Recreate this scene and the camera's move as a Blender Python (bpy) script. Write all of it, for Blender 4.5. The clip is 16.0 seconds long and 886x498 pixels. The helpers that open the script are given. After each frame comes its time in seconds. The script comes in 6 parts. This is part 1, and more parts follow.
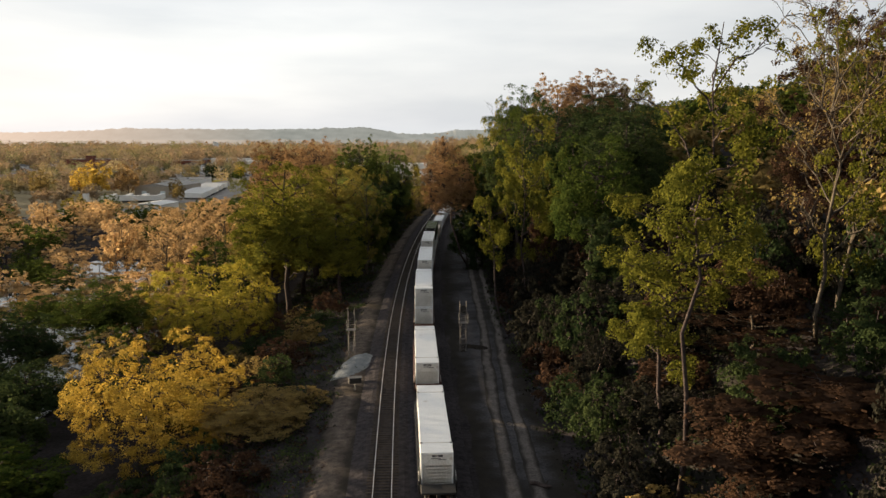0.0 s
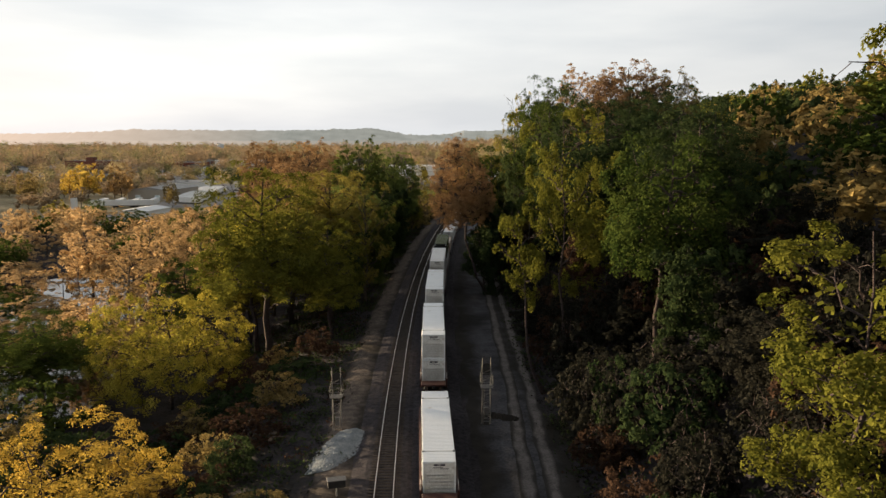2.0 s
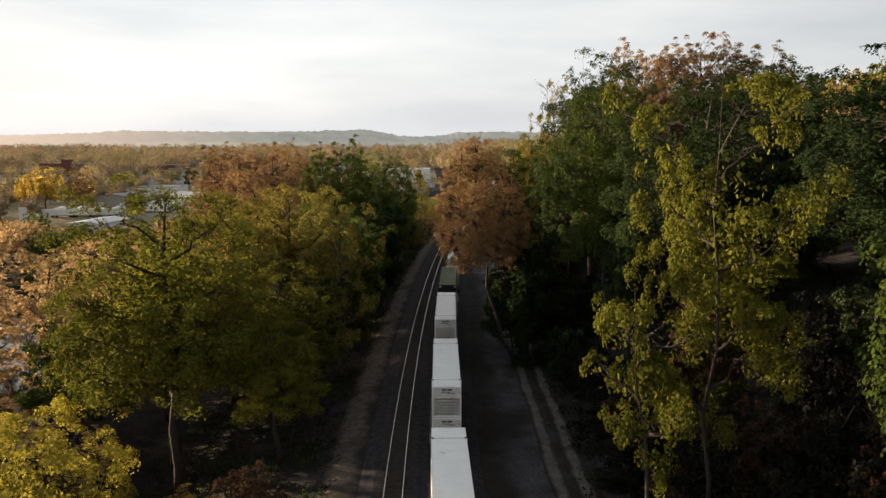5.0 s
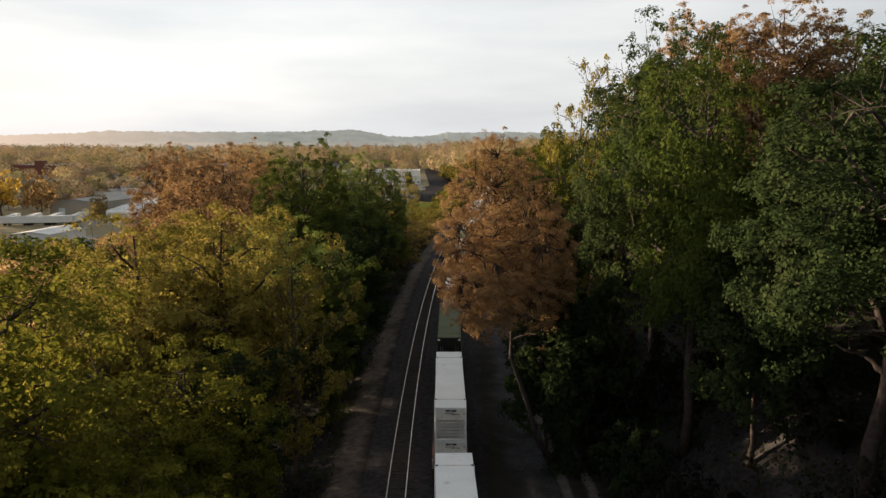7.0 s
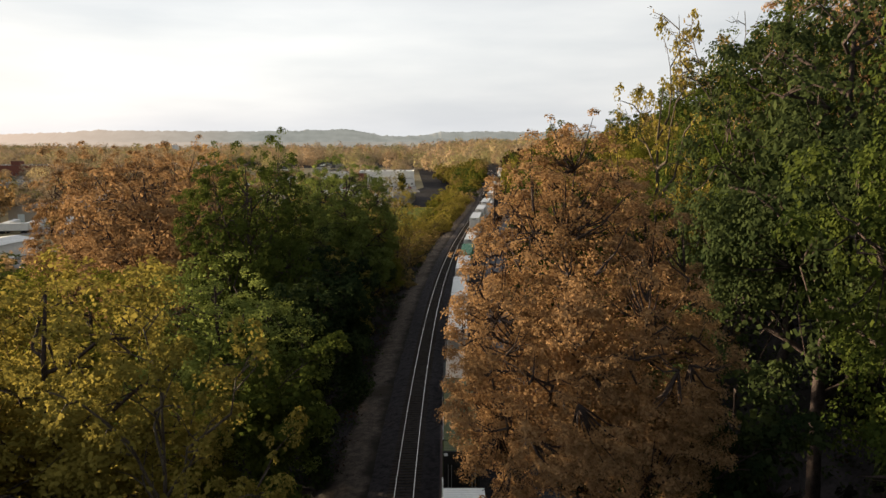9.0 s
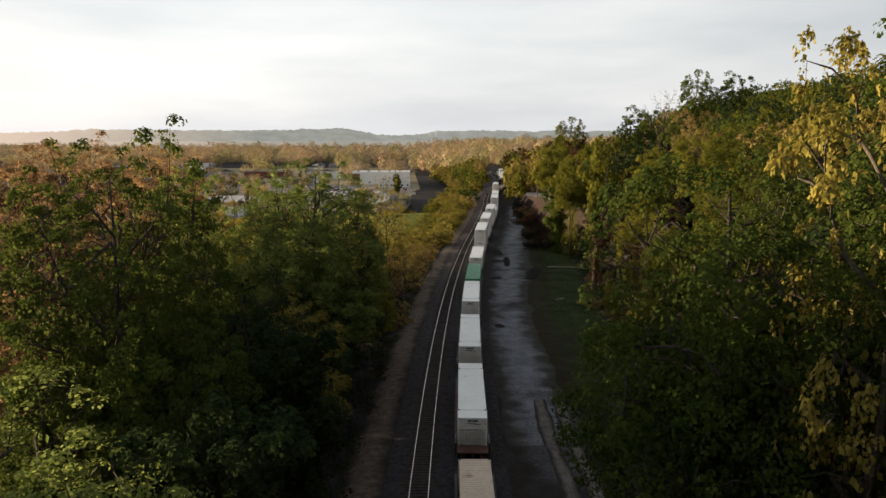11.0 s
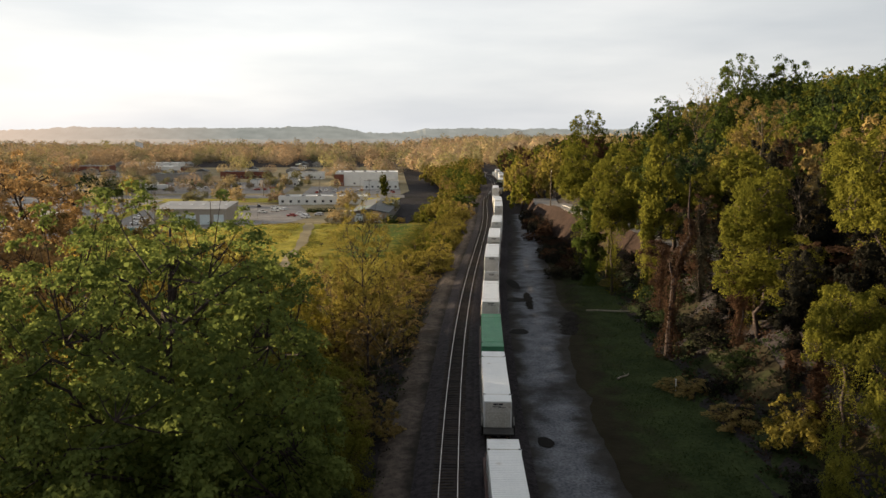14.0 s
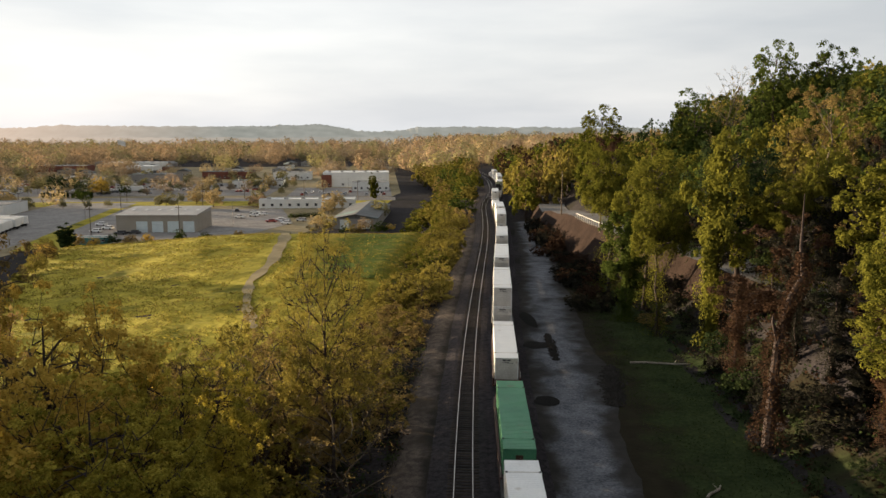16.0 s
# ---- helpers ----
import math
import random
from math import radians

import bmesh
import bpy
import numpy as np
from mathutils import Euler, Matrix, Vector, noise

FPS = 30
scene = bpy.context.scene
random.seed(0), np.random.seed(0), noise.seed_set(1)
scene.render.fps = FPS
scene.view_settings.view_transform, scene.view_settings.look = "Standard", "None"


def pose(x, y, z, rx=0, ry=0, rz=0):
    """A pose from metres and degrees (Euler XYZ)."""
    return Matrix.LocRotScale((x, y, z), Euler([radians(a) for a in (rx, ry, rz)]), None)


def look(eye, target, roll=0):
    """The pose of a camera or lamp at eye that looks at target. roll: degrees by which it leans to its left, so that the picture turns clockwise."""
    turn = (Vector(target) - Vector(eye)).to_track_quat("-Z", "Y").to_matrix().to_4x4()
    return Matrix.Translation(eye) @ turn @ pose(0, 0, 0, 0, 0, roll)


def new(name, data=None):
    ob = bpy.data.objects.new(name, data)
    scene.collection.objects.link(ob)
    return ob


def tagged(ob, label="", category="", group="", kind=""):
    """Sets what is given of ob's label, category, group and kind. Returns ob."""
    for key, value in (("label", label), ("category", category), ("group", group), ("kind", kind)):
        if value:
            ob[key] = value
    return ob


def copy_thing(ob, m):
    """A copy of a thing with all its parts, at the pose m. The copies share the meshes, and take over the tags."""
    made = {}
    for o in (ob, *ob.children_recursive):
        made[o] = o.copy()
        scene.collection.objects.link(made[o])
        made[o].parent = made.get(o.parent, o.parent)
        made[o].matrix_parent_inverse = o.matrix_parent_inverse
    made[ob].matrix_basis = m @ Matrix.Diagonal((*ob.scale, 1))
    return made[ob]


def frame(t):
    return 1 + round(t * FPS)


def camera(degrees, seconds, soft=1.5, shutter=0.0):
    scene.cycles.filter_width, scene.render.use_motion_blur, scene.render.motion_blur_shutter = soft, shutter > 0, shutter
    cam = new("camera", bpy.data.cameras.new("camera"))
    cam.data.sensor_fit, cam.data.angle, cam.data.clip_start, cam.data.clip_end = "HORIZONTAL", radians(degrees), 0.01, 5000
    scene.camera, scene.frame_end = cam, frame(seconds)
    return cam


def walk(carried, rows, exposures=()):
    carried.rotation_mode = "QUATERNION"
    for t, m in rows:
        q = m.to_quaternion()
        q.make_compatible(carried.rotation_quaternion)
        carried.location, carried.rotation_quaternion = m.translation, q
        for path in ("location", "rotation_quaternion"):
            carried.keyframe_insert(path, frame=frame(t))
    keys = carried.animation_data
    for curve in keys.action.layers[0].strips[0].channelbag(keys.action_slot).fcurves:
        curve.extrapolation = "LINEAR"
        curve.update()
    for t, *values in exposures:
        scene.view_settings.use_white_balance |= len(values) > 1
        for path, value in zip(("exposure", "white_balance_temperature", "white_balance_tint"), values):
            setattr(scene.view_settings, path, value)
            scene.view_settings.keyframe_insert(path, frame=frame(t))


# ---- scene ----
cam = camera(61.8, 16.0)
PATH = [
    (0, (0.00, 0.00, 28.42), (2.56, 98.85, 13.53), 0),
    (0.5, (0.15, 5.94, 28.41), (1.57, 104.81, 13.47), 0),
    (1, (0.14, 12.15, 28.40), (1.58, 111.02, 13.50), 0),
    (1.5, (0.00, 18.60, 28.40), (1.50, 117.48, 13.56), 0),
    (2, (-0.22, 25.26, 28.39), (1.28, 124.15, 13.65), 0),
    (2.5, (-0.48, 32.10, 28.38), (0.91, 131.01, 13.67), 0),
    (3, (-0.77, 39.11, 28.36), (0.57, 138.02, 13.64), 0),
    (3.5, (-1.05, 46.26, 28.35), (0.42, 145.16, 13.62), 0),
    (4, (-1.32, 53.53, 28.34), (0.45, 152.44, 13.69), 0),
    (6.5, (-2.13, 91.03, 28.26), (1.29, 189.91, 13.74), 0),
    (7, (-2.17, 98.66, 28.24), (1.63, 197.52, 13.73), 0),
    (7.5, (-2.17, 106.30, 28.22), (1.97, 205.15, 13.69), 0),
    (8, (-2.15, 113.94, 28.20), (2.25, 212.78, 13.66), 0),
    (8.5, (-2.10, 121.58, 28.18), (2.44, 220.42, 13.64), 0),
    (9, (-2.04, 129.21, 28.16), (2.60, 228.04, 13.58), 0),
    (9.5, (-1.97, 136.83, 28.13), (2.77, 235.64, 13.50), 0),
    (10, (-1.89, 144.42, 28.11), (2.97, 243.22, 13.43), 0),
    (12.5, (-1.58, 181.96, 27.97), (4.30, 280.70, 13.27), 0),
    (13, (-1.52, 189.38, 27.94), (4.61, 288.09, 13.15), 0),
    (13.5, (-1.44, 196.76, 27.91), (4.98, 295.44, 13.02), 0),
    (14, (-1.32, 204.13, 27.88), (5.43, 302.77, 12.91), 0),
    (14.5, (-1.15, 211.47, 27.85), (5.96, 310.08, 12.84), 0),
    (15, (-0.90, 218.79, 27.82), (6.55, 317.37, 12.79), 0),
    (15.5, (-0.53, 226.10, 27.78), (7.13, 324.65, 12.66), 0),
    (16, (-0.01, 233.40, 27.75), (7.74, 331.94, 12.58), 0),
]
walk(cam, [(t, look(eye, target, roll)) for t, eye, target, roll in PATH], [(0, 1.92, 6600, 14)])

# ---- light and sky ----
SUN_AZ = radians(60)      # to the left of +y
SUN_EL = radians(4.0)
sun_data = bpy.data.lights.new("sun", "SUN")
sun_data.energy, sun_data.angle, sun_data.color = 5.0, radians(0.6), (1.0, 0.79, 0.50)
sun = new("sun", sun_data)
sun_dir = Vector((-math.sin(SUN_AZ) * math.cos(SUN_EL), math.cos(SUN_AZ) * math.cos(SUN_EL), math.sin(SUN_EL)))
sun.matrix_world = look(sun_dir * 800, (0, 0, 0))

world = bpy.data.worlds.new("sky")
scene.world = world
world.use_nodes = True
wn, wl = world.node_tree.nodes, world.node_tree.links
wn.clear()
w_out, w_bg = wn.new("ShaderNodeOutputWorld"), wn.new("ShaderNodeBackground")
w_sky = wn.new("ShaderNodeTexSky")
w_sky.sky_type, w_sky.sun_disc = "NISHITA", False
w_sky.sun_elevation, w_sky.sun_rotation = SUN_EL, -SUN_AZ
w_sky.dust_density, w_sky.air_density = 2.0, 1.0
w_co, w_map = wn.new("ShaderNodeTexCoord"), wn.new("ShaderNodeMapping")
w_map.inputs["Scale"].default_value = (1.6, 1.6, 9.0)
w_noise, w_ramp = wn.new("ShaderNodeTexNoise"), wn.new("ShaderNodeValToRGB")
w_noise.inputs["Scale"].default_value, w_noise.inputs["Detail"].default_value = 1.3, 5
w_ramp.color_ramp.elements[0].position, w_ramp.color_ramp.elements[1].position = 0.35, 0.68
w_ramp.color_ramp.elements[0].color = (4.6, 5.0, 5.2, 1)
w_ramp.color_ramp.elements[1].color = (6.3, 6.55, 6.45, 1)
w_mix = wn.new("ShaderNodeMix")
w_mix.data_type = "RGBA"
w_mix.inputs["Factor"].default_value = 0.85
w_bg.inputs["Strength"].default_value = 0.05
wl.new(w_co.outputs["Generated"], w_map.inputs["Vector"])
wl.new(w_map.outputs["Vector"], w_noise.inputs["Vector"])
wl.new(w_noise.outputs["Fac"], w_ramp.inputs["Fac"])
wl.new(w_sky.outputs["Color"], w_mix.inputs["A"])
wl.new(w_ramp.outputs["Color"], w_mix.inputs["B"])
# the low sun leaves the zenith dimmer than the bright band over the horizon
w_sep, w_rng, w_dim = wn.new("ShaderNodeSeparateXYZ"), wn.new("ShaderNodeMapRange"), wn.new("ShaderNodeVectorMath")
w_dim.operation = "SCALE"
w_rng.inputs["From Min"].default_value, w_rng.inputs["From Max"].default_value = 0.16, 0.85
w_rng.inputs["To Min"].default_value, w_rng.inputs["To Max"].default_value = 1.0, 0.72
# and it is brighter on the sun's side than behind
w_dot, w_side, w_mul = wn.new("ShaderNodeVectorMath"), wn.new("ShaderNodeMapRange"), wn.new("ShaderNodeMath")
w_dot.operation, w_mul.operation = "DOT_PRODUCT", "MULTIPLY"
w_dot.inputs[1].default_value = (-math.sin(SUN_AZ), math.cos(SUN_AZ), 0)
w_side.inputs["From Min"].default_value, w_side.inputs["From Max"].default_value = -1.0, 0.8
w_side.inputs["To Min"].default_value, w_side.inputs["To Max"].default_value = 0.50, 1.0
wl.new(w_co.outputs["Generated"], w_dot.inputs[0])
wl.new(w_dot.outputs["Value"], w_side.inputs["Value"])
wl.new(w_side.outputs["Result"], w_mul.inputs[0])
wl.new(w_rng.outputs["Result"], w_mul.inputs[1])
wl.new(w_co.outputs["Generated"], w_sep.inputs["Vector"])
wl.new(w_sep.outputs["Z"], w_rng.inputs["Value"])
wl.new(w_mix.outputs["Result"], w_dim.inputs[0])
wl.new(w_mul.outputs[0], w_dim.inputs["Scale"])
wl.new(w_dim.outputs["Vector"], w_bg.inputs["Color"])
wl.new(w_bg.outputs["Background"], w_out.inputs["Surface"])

# ---- materials ----
def material(name, low, high, scale=4.0, rough=0.8, bump=0.0, metal=0.0, fine=8.0, island=False, own=0.0, spec=0.3, stain=None):
    """A mottled surface: two colours mixed by coarse and fine noise, with fine relief."""
    m = bpy.data.materials.new(name)
    m.use_nodes = True
    n, l = m.node_tree.nodes, m.node_tree.links
    b = n["Principled BSDF"]
    b.inputs["Roughness"].default_value, b.inputs["Metallic"].default_value = rough, metal
    b.inputs["Specular IOR Level"].default_value = spec
    co = n.new("ShaderNodeTexCoord")
    a, c = n.new("ShaderNodeTexNoise"), n.new("ShaderNodeTexNoise")
    a.inputs["Scale"].default_value, a.inputs["Detail"].default_value = scale, 4
    c.inputs["Scale"].default_value, c.inputs["Detail"].default_value = scale * fine, 3
    l.new(co.outputs["Object"], a.inputs["Vector"])
    l.new(co.outputs["Object"], c.inputs["Vector"])
    add = n.new("ShaderNodeMath")
    add.operation = "ADD"
    l.new(a.outputs["Fac"], add.inputs[0])
    l.new(c.outputs["Fac"], add.inputs[1])
    val = add.outputs[0]
    if own:
        info, mul, add2 = n.new("ShaderNodeObjectInfo"), n.new("ShaderNodeMath"), n.new("ShaderNodeMath")
        mul.operation, add2.operation = "MULTIPLY_ADD", "ADD"
        mul.inputs[1].default_value, mul.inputs[2].default_value = own, -own / 2
        l.new(info.outputs["Random"], mul.inputs[0])
        l.new(mul.outputs[0], add2.inputs[0])
        l.new(val, add2.inputs[1])
        val = add2.outputs[0]
    ramp = n.new("ShaderNodeMapRange")
    ramp.inputs["From Min"].default_value, ramp.inputs["From Max"].default_value = 0.7, 1.3
    l.new(val, ramp.inputs["Value"])
    mix = n.new("ShaderNodeMix")
    mix.data_type = "RGBA"
    mix.inputs["A"].default_value, mix.inputs["B"].default_value = (*low, 1), (*high, 1)
    l.new(ramp.outputs["Result"], mix.inputs["Factor"])
    colour = mix.outputs["Result"]
    if stain:
        s, sr, sm = n.new("ShaderNodeTexNoise"), n.new("ShaderNodeMapRange"), n.new("ShaderNodeMix")
        s.inputs["Scale"].default_value, s.inputs["Detail"].default_value = stain[1], 6
        sr.inputs["From Min"].default_value, sr.inputs["From Max"].default_value = stain[2], stain[2] + 0.12
        sm.data_type = "RGBA"
        sm.inputs["B"].default_value = (*stain[0], 1)
        l.new(co.outputs["Object"], s.inputs["Vector"])
        l.new(s.outputs["Fac"], sr.inputs["Value"])
        l.new(sr.outputs["Result"], sm.inputs["Factor"])
        l.new(colour, sm.inputs["A"])
        colour = sm.outputs["Result"]
    l.new(colour, b.inputs["Base Color"])
    if bump:
        bp = n.new("ShaderNodeBump")
        bp.inputs["Strength"].default_value, bp.inputs["Distance"].default_value = bump, 0.1
        l.new(c.outputs["Fac"], bp.inputs["Height"])
        l.new(bp.outputs["Normal"], b.inputs["Normal"])
    return m


def leaf_material(name, dark, light, through_leaf=0.42):
    """Leaves: colour varies from leaf to leaf and tree to tree; some light passes through."""
    m = bpy.data.materials.new(name)
    m.use_nodes = True
    n, l = m.node_tree.nodes, m.node_tree.links
    n.clear()
    out, mixs = n.new("ShaderNodeOutputMaterial"), n.new("ShaderNodeMixShader")
    d, t = n.new("ShaderNodeBsdfDiffuse"), n.new("ShaderNodeBsdfTranslucent")
    geo, info, co, ns = n.new("ShaderNodeNewGeometry"), n.new("ShaderNodeObjectInfo"), n.new("ShaderNodeTexCoord"), n.new("ShaderNodeTexNoise")
    ns.inputs["Scale"].default_value = 0.45
    l.new(co.outputs["Object"], ns.inputs["Vector"])
    a, b = n.new("ShaderNodeMath"), n.new("ShaderNodeMath")
    a.operation = b.operation = "MULTIPLY_ADD"
    a.inputs[1].default_value = 0.34
    b.inputs[1].default_value, b.inputs[2].default_value = 0.34, -0.17
    l.new(info.outputs["Random"], b.inputs[0])
    l.new(geo.outputs["Random Per Island"], a.inputs[0])
    l.new(b.outputs[0], a.inputs[2])
    s = n.new("ShaderNodeMath")
    s.operation = "ADD"
    l.new(a.outputs[0], s.inputs[0])
    l.new(ns.outputs["Fac"], s.inputs[1])
    rng = n.new("ShaderNodeMapRange")
    rng.inputs["From Min"].default_value, rng.inputs["From Max"].default_value = 0.30, 0.98
    l.new(s.outputs[0], rng.inputs["Value"])
    mix = n.new("ShaderNodeMix")
    mix.data_type = "RGBA"
    mix.inputs["A"].default_value, mix.inputs["B"].default_value = (*dark, 1), (*light, 1)
    l.new(rng.outputs["Result"], mix.inputs["Factor"])
    for sh in (d, t):
        l.new(mix.outputs["Result"], sh.inputs["Color"])
    mixs.inputs["Fac"].default_value = through_leaf
    l.new(d.outputs[0], mixs.inputs[1])
    l.new(t.outputs[0], mixs.inputs[2])
    l.new(mixs.outputs[0], out.inputs["Surface"])
    return m


def soft_edged(m, low, high):
    """Lets a strip of loose ground run out unevenly into the soil beside it, by the mesh's 'edge' value."""
    n, l = m.node_tree.nodes, m.node_tree.links
    b = n["Principled BSDF"]
    inner = b.inputs["Base Color"].links[0].from_socket
    at, co, ns, ns2 = n.new("ShaderNodeAttribute"), n.new("ShaderNodeTexCoord"), n.new("ShaderNodeTexNoise"), n.new("ShaderNodeTexNoise")
    at.attribute_name = "edge"
    ns.inputs["Scale"].default_value, ns.inputs["Detail"].default_value = 0.35, 6
    ns2.inputs["Scale"].default_value, ns2.inputs["Detail"].default_value = 0.5, 4
    l.new(co.outputs["Object"], ns.inputs["Vector"])
    l.new(co.outputs["Object"], ns2.inputs["Vector"])
    add, rg, soil, mix = n.new("ShaderNodeMath"), n.new("ShaderNodeMapRange"), n.new("ShaderNodeMix"), n.new("ShaderNodeMix")
    add.operation = "MULTIPLY_ADD"
    add.inputs[1].default_value = 1.2
    l.new(ns.outputs["Fac"], add.inputs[0])
    l.new(at.outputs["Fac"], add.inputs[2])
    rg.interpolation_type = "SMOOTHSTEP"
    rg.inputs["From Min"].default_value, rg.inputs["From Max"].default_value = 0.72, 1.35
    l.new(add.outputs[0], rg.inputs["Value"])
    soil.data_type = mix.data_type = "RGBA"
    soil.inputs["A"].default_value, soil.inputs["B"].default_value = (*low, 1), (*high, 1)
    l.new(ns2.outputs["Fac"], soil.inputs["Factor"])
    l.new(soil.outputs["Result"], mix.inputs["A"])
    l.new(inner, mix.inputs["B"])
    l.new(rg.outputs["Result"], mix.inputs["Factor"])
    l.new(mix.outputs["Result"], b.inputs["Base Color"])


M = {
    "bark": material("bark", (0.0219, 0.0171, 0.0161), (0.0729, 0.0579, 0.0548), 3, 0.9, 0.5, spec=0.04),
    "pale_bark": material("pale_bark", (0.12, 0.10, 0.08), (0.34, 0.30, 0.25), 1.2, 0.85, 0.4),
    "grey_bark": material("grey_bark", (0.0292, 0.0234, 0.0182), (0.1105, 0.0943, 0.0748), 1.2, 0.85, 0.4, spec=0.04),
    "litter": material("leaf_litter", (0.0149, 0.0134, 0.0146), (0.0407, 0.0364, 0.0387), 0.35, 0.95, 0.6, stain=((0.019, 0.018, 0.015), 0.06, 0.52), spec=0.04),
    "ballast": material("ballast", (0.0143, 0.0131, 0.0155), (0.0532, 0.0484, 0.0524), 2.0, 0.95, 0.9, spec=0.04),
    "old_ballast": material("old_ballast", (0.0342, 0.0281, 0.0254), (0.1235, 0.1027, 0.0877), 1.4, 0.95, 0.9, stain=((0.0405, 0.0338, 0.0270), 0.15, 0.55), spec=0.04),
    "gravel": material("gravel", (0.0252, 0.0251, 0.0280), (0.0705, 0.0697, 0.0762), 0.5, 0.95, 0.7, stain=((0.022, 0.021, 0.021), 0.10, 0.52), spec=0.04),
    "pale_gravel": material("pale_gravel", (0.0554, 0.0591, 0.0701), (0.1546, 0.1630, 0.1829), 0.5, 0.95, 0.7, stain=((0.030, 0.029, 0.030), 0.10, 0.55), spec=0.04),
    "ruts": material("worn_wheel_ruts", (0.0585, 0.0528, 0.0504), (0.1294, 0.1169, 0.1115), 0.8, 0.95, 0.5, spec=0.04),
    "white_rock": material("white_rock", (0.0910, 0.1036, 0.1170), (0.2100, 0.2368, 0.2574), 1.2, 0.9, 0.9, own=0.4),
    "rail_steel": material("rail_steel", (0.34, 0.32, 0.30), (0.52, 0.50, 0.48), 3, 0.28, 0.0, 1.0),
    "rail_side": material("rusty_rail_side", (0.03, 0.018, 0.012), (0.07, 0.04, 0.025), 3, 0.85),
    "tie": material("creosoted_timber", (0.0130, 0.0117, 0.0104), (0.0442, 0.0364, 0.0299), 2, 0.9, 0.4, own=0.5, spec=0.04),
    "white_paint": material("white_container_paint", (0.6650, 0.6840, 0.6935), (0.7600, 0.7695, 0.7695), 0.7, 0.45, 0.05, own=0.25, stain=((0.42, 0.38, 0.33), 0.45, 0.66)),
    "white_dirty": material("dirty_white_paint", (0.46, 0.44, 0.40), (0.70, 0.69, 0.66), 0.9, 0.5, 0.05, own=0.2, stain=((0.22, 0.13, 0.08), 0.9, 0.62)),
    "olive_paint": material("olive_green_paint", (0.040, 0.052, 0.007), (0.060, 0.075, 0.012), 0.7, 0.55, 0.05, stain=((0.07, 0.06, 0.025), 0.5, 0.62)),
    "teal_paint": material("green_container_paint", (0.045, 0.17, 0.095), (0.065, 0.23, 0.13), 0.7, 0.45, 0.05, stain=((0.09, 0.12, 0.08), 0.5, 0.64)),
    "tan_paint": material("tan_container_paint", (0.42, 0.34, 0.27), (0.56, 0.47, 0.38), 0.7, 0.55, 0.05, stain=((0.30, 0.20, 0.14), 0.5, 0.6)),
    "red_sill": material("red_oxide_paint", (0.0275, 0.0085, 0.0058), (0.0550, 0.0182, 0.0122), 1.1, 0.6, 0.1),
    "black_steel": material("black_steel", (0.008, 0.008, 0.008), (0.022, 0.021, 0.020), 2, 0.6, 0.1),
    "grey_steel": material("galvanised_steel", (0.22, 0.22, 0.22), (0.40, 0.40, 0.39), 3, 0.5, 0.0, 0.6),
    "ink": material("dark_lettering", (0.02, 0.02, 0.03), (0.05, 0.05, 0.06), 2, 0.6),
    "water": material("still_water", (0.010, 0.012, 0.010), (0.016, 0.018, 0.014), 0.3, 0.06, 0.03, spec=0.5),
    "grass": material("meadow_grass", (0.1869, 0.1606, 0.0211), (0.3920, 0.3326, 0.0527), 0.22, 0.95, 0.8, stain=((0.095, 0.096, 0.013), 0.10, 0.56), spec=0.04),
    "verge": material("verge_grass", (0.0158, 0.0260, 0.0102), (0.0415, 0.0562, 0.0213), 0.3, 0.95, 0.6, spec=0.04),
    # deeper green that has the shade on the mound painted in
    "green_grass": material("shade_painted_grass", (0.040, 0.062, 0.009), (0.085, 0.120, 0.020), 0.3, 0.95, 0.8, spec=0.04),
    "town_ground": material("town_ground", (0.1680, 0.1404, 0.0863), (0.2820, 0.2376, 0.1450), 0.03, 0.95, 0.3, spec=0.04),
    "asphalt": material("asphalt", (0.1667, 0.1575, 0.1507), (0.2875, 0.2737, 0.2599), 0.12, 0.9, 0.2, own=0.3, spec=0.04),
    "red_soil": material("red_soil", (0.0137, 0.0094, 0.0078), (0.0310, 0.0209, 0.0172), 0.4, 0.95, 0.7, spec=0.04),
}
M["signal_steel"] = material("weathered_signal_steel", (0.060, 0.059, 0.057), (0.140, 0.136, 0.132), 3, 0.6, 0.0, 0.3)
soft_edged(M["pale_gravel"], (0.015, 0.0145, 0.014), (0.050, 0.047, 0.043))
for k in ("gravel", "old_ballast"):
    soft_edged(M[k], (0.0110, 0.0100, 0.0090), (0.0340, 0.0305, 0.0265))
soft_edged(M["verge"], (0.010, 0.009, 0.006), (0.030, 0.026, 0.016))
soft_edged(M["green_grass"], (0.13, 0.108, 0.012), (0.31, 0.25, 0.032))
soft_edged(M["ruts"], (0.0140, 0.0130, 0.0122), (0.0400, 0.0370, 0.0340))

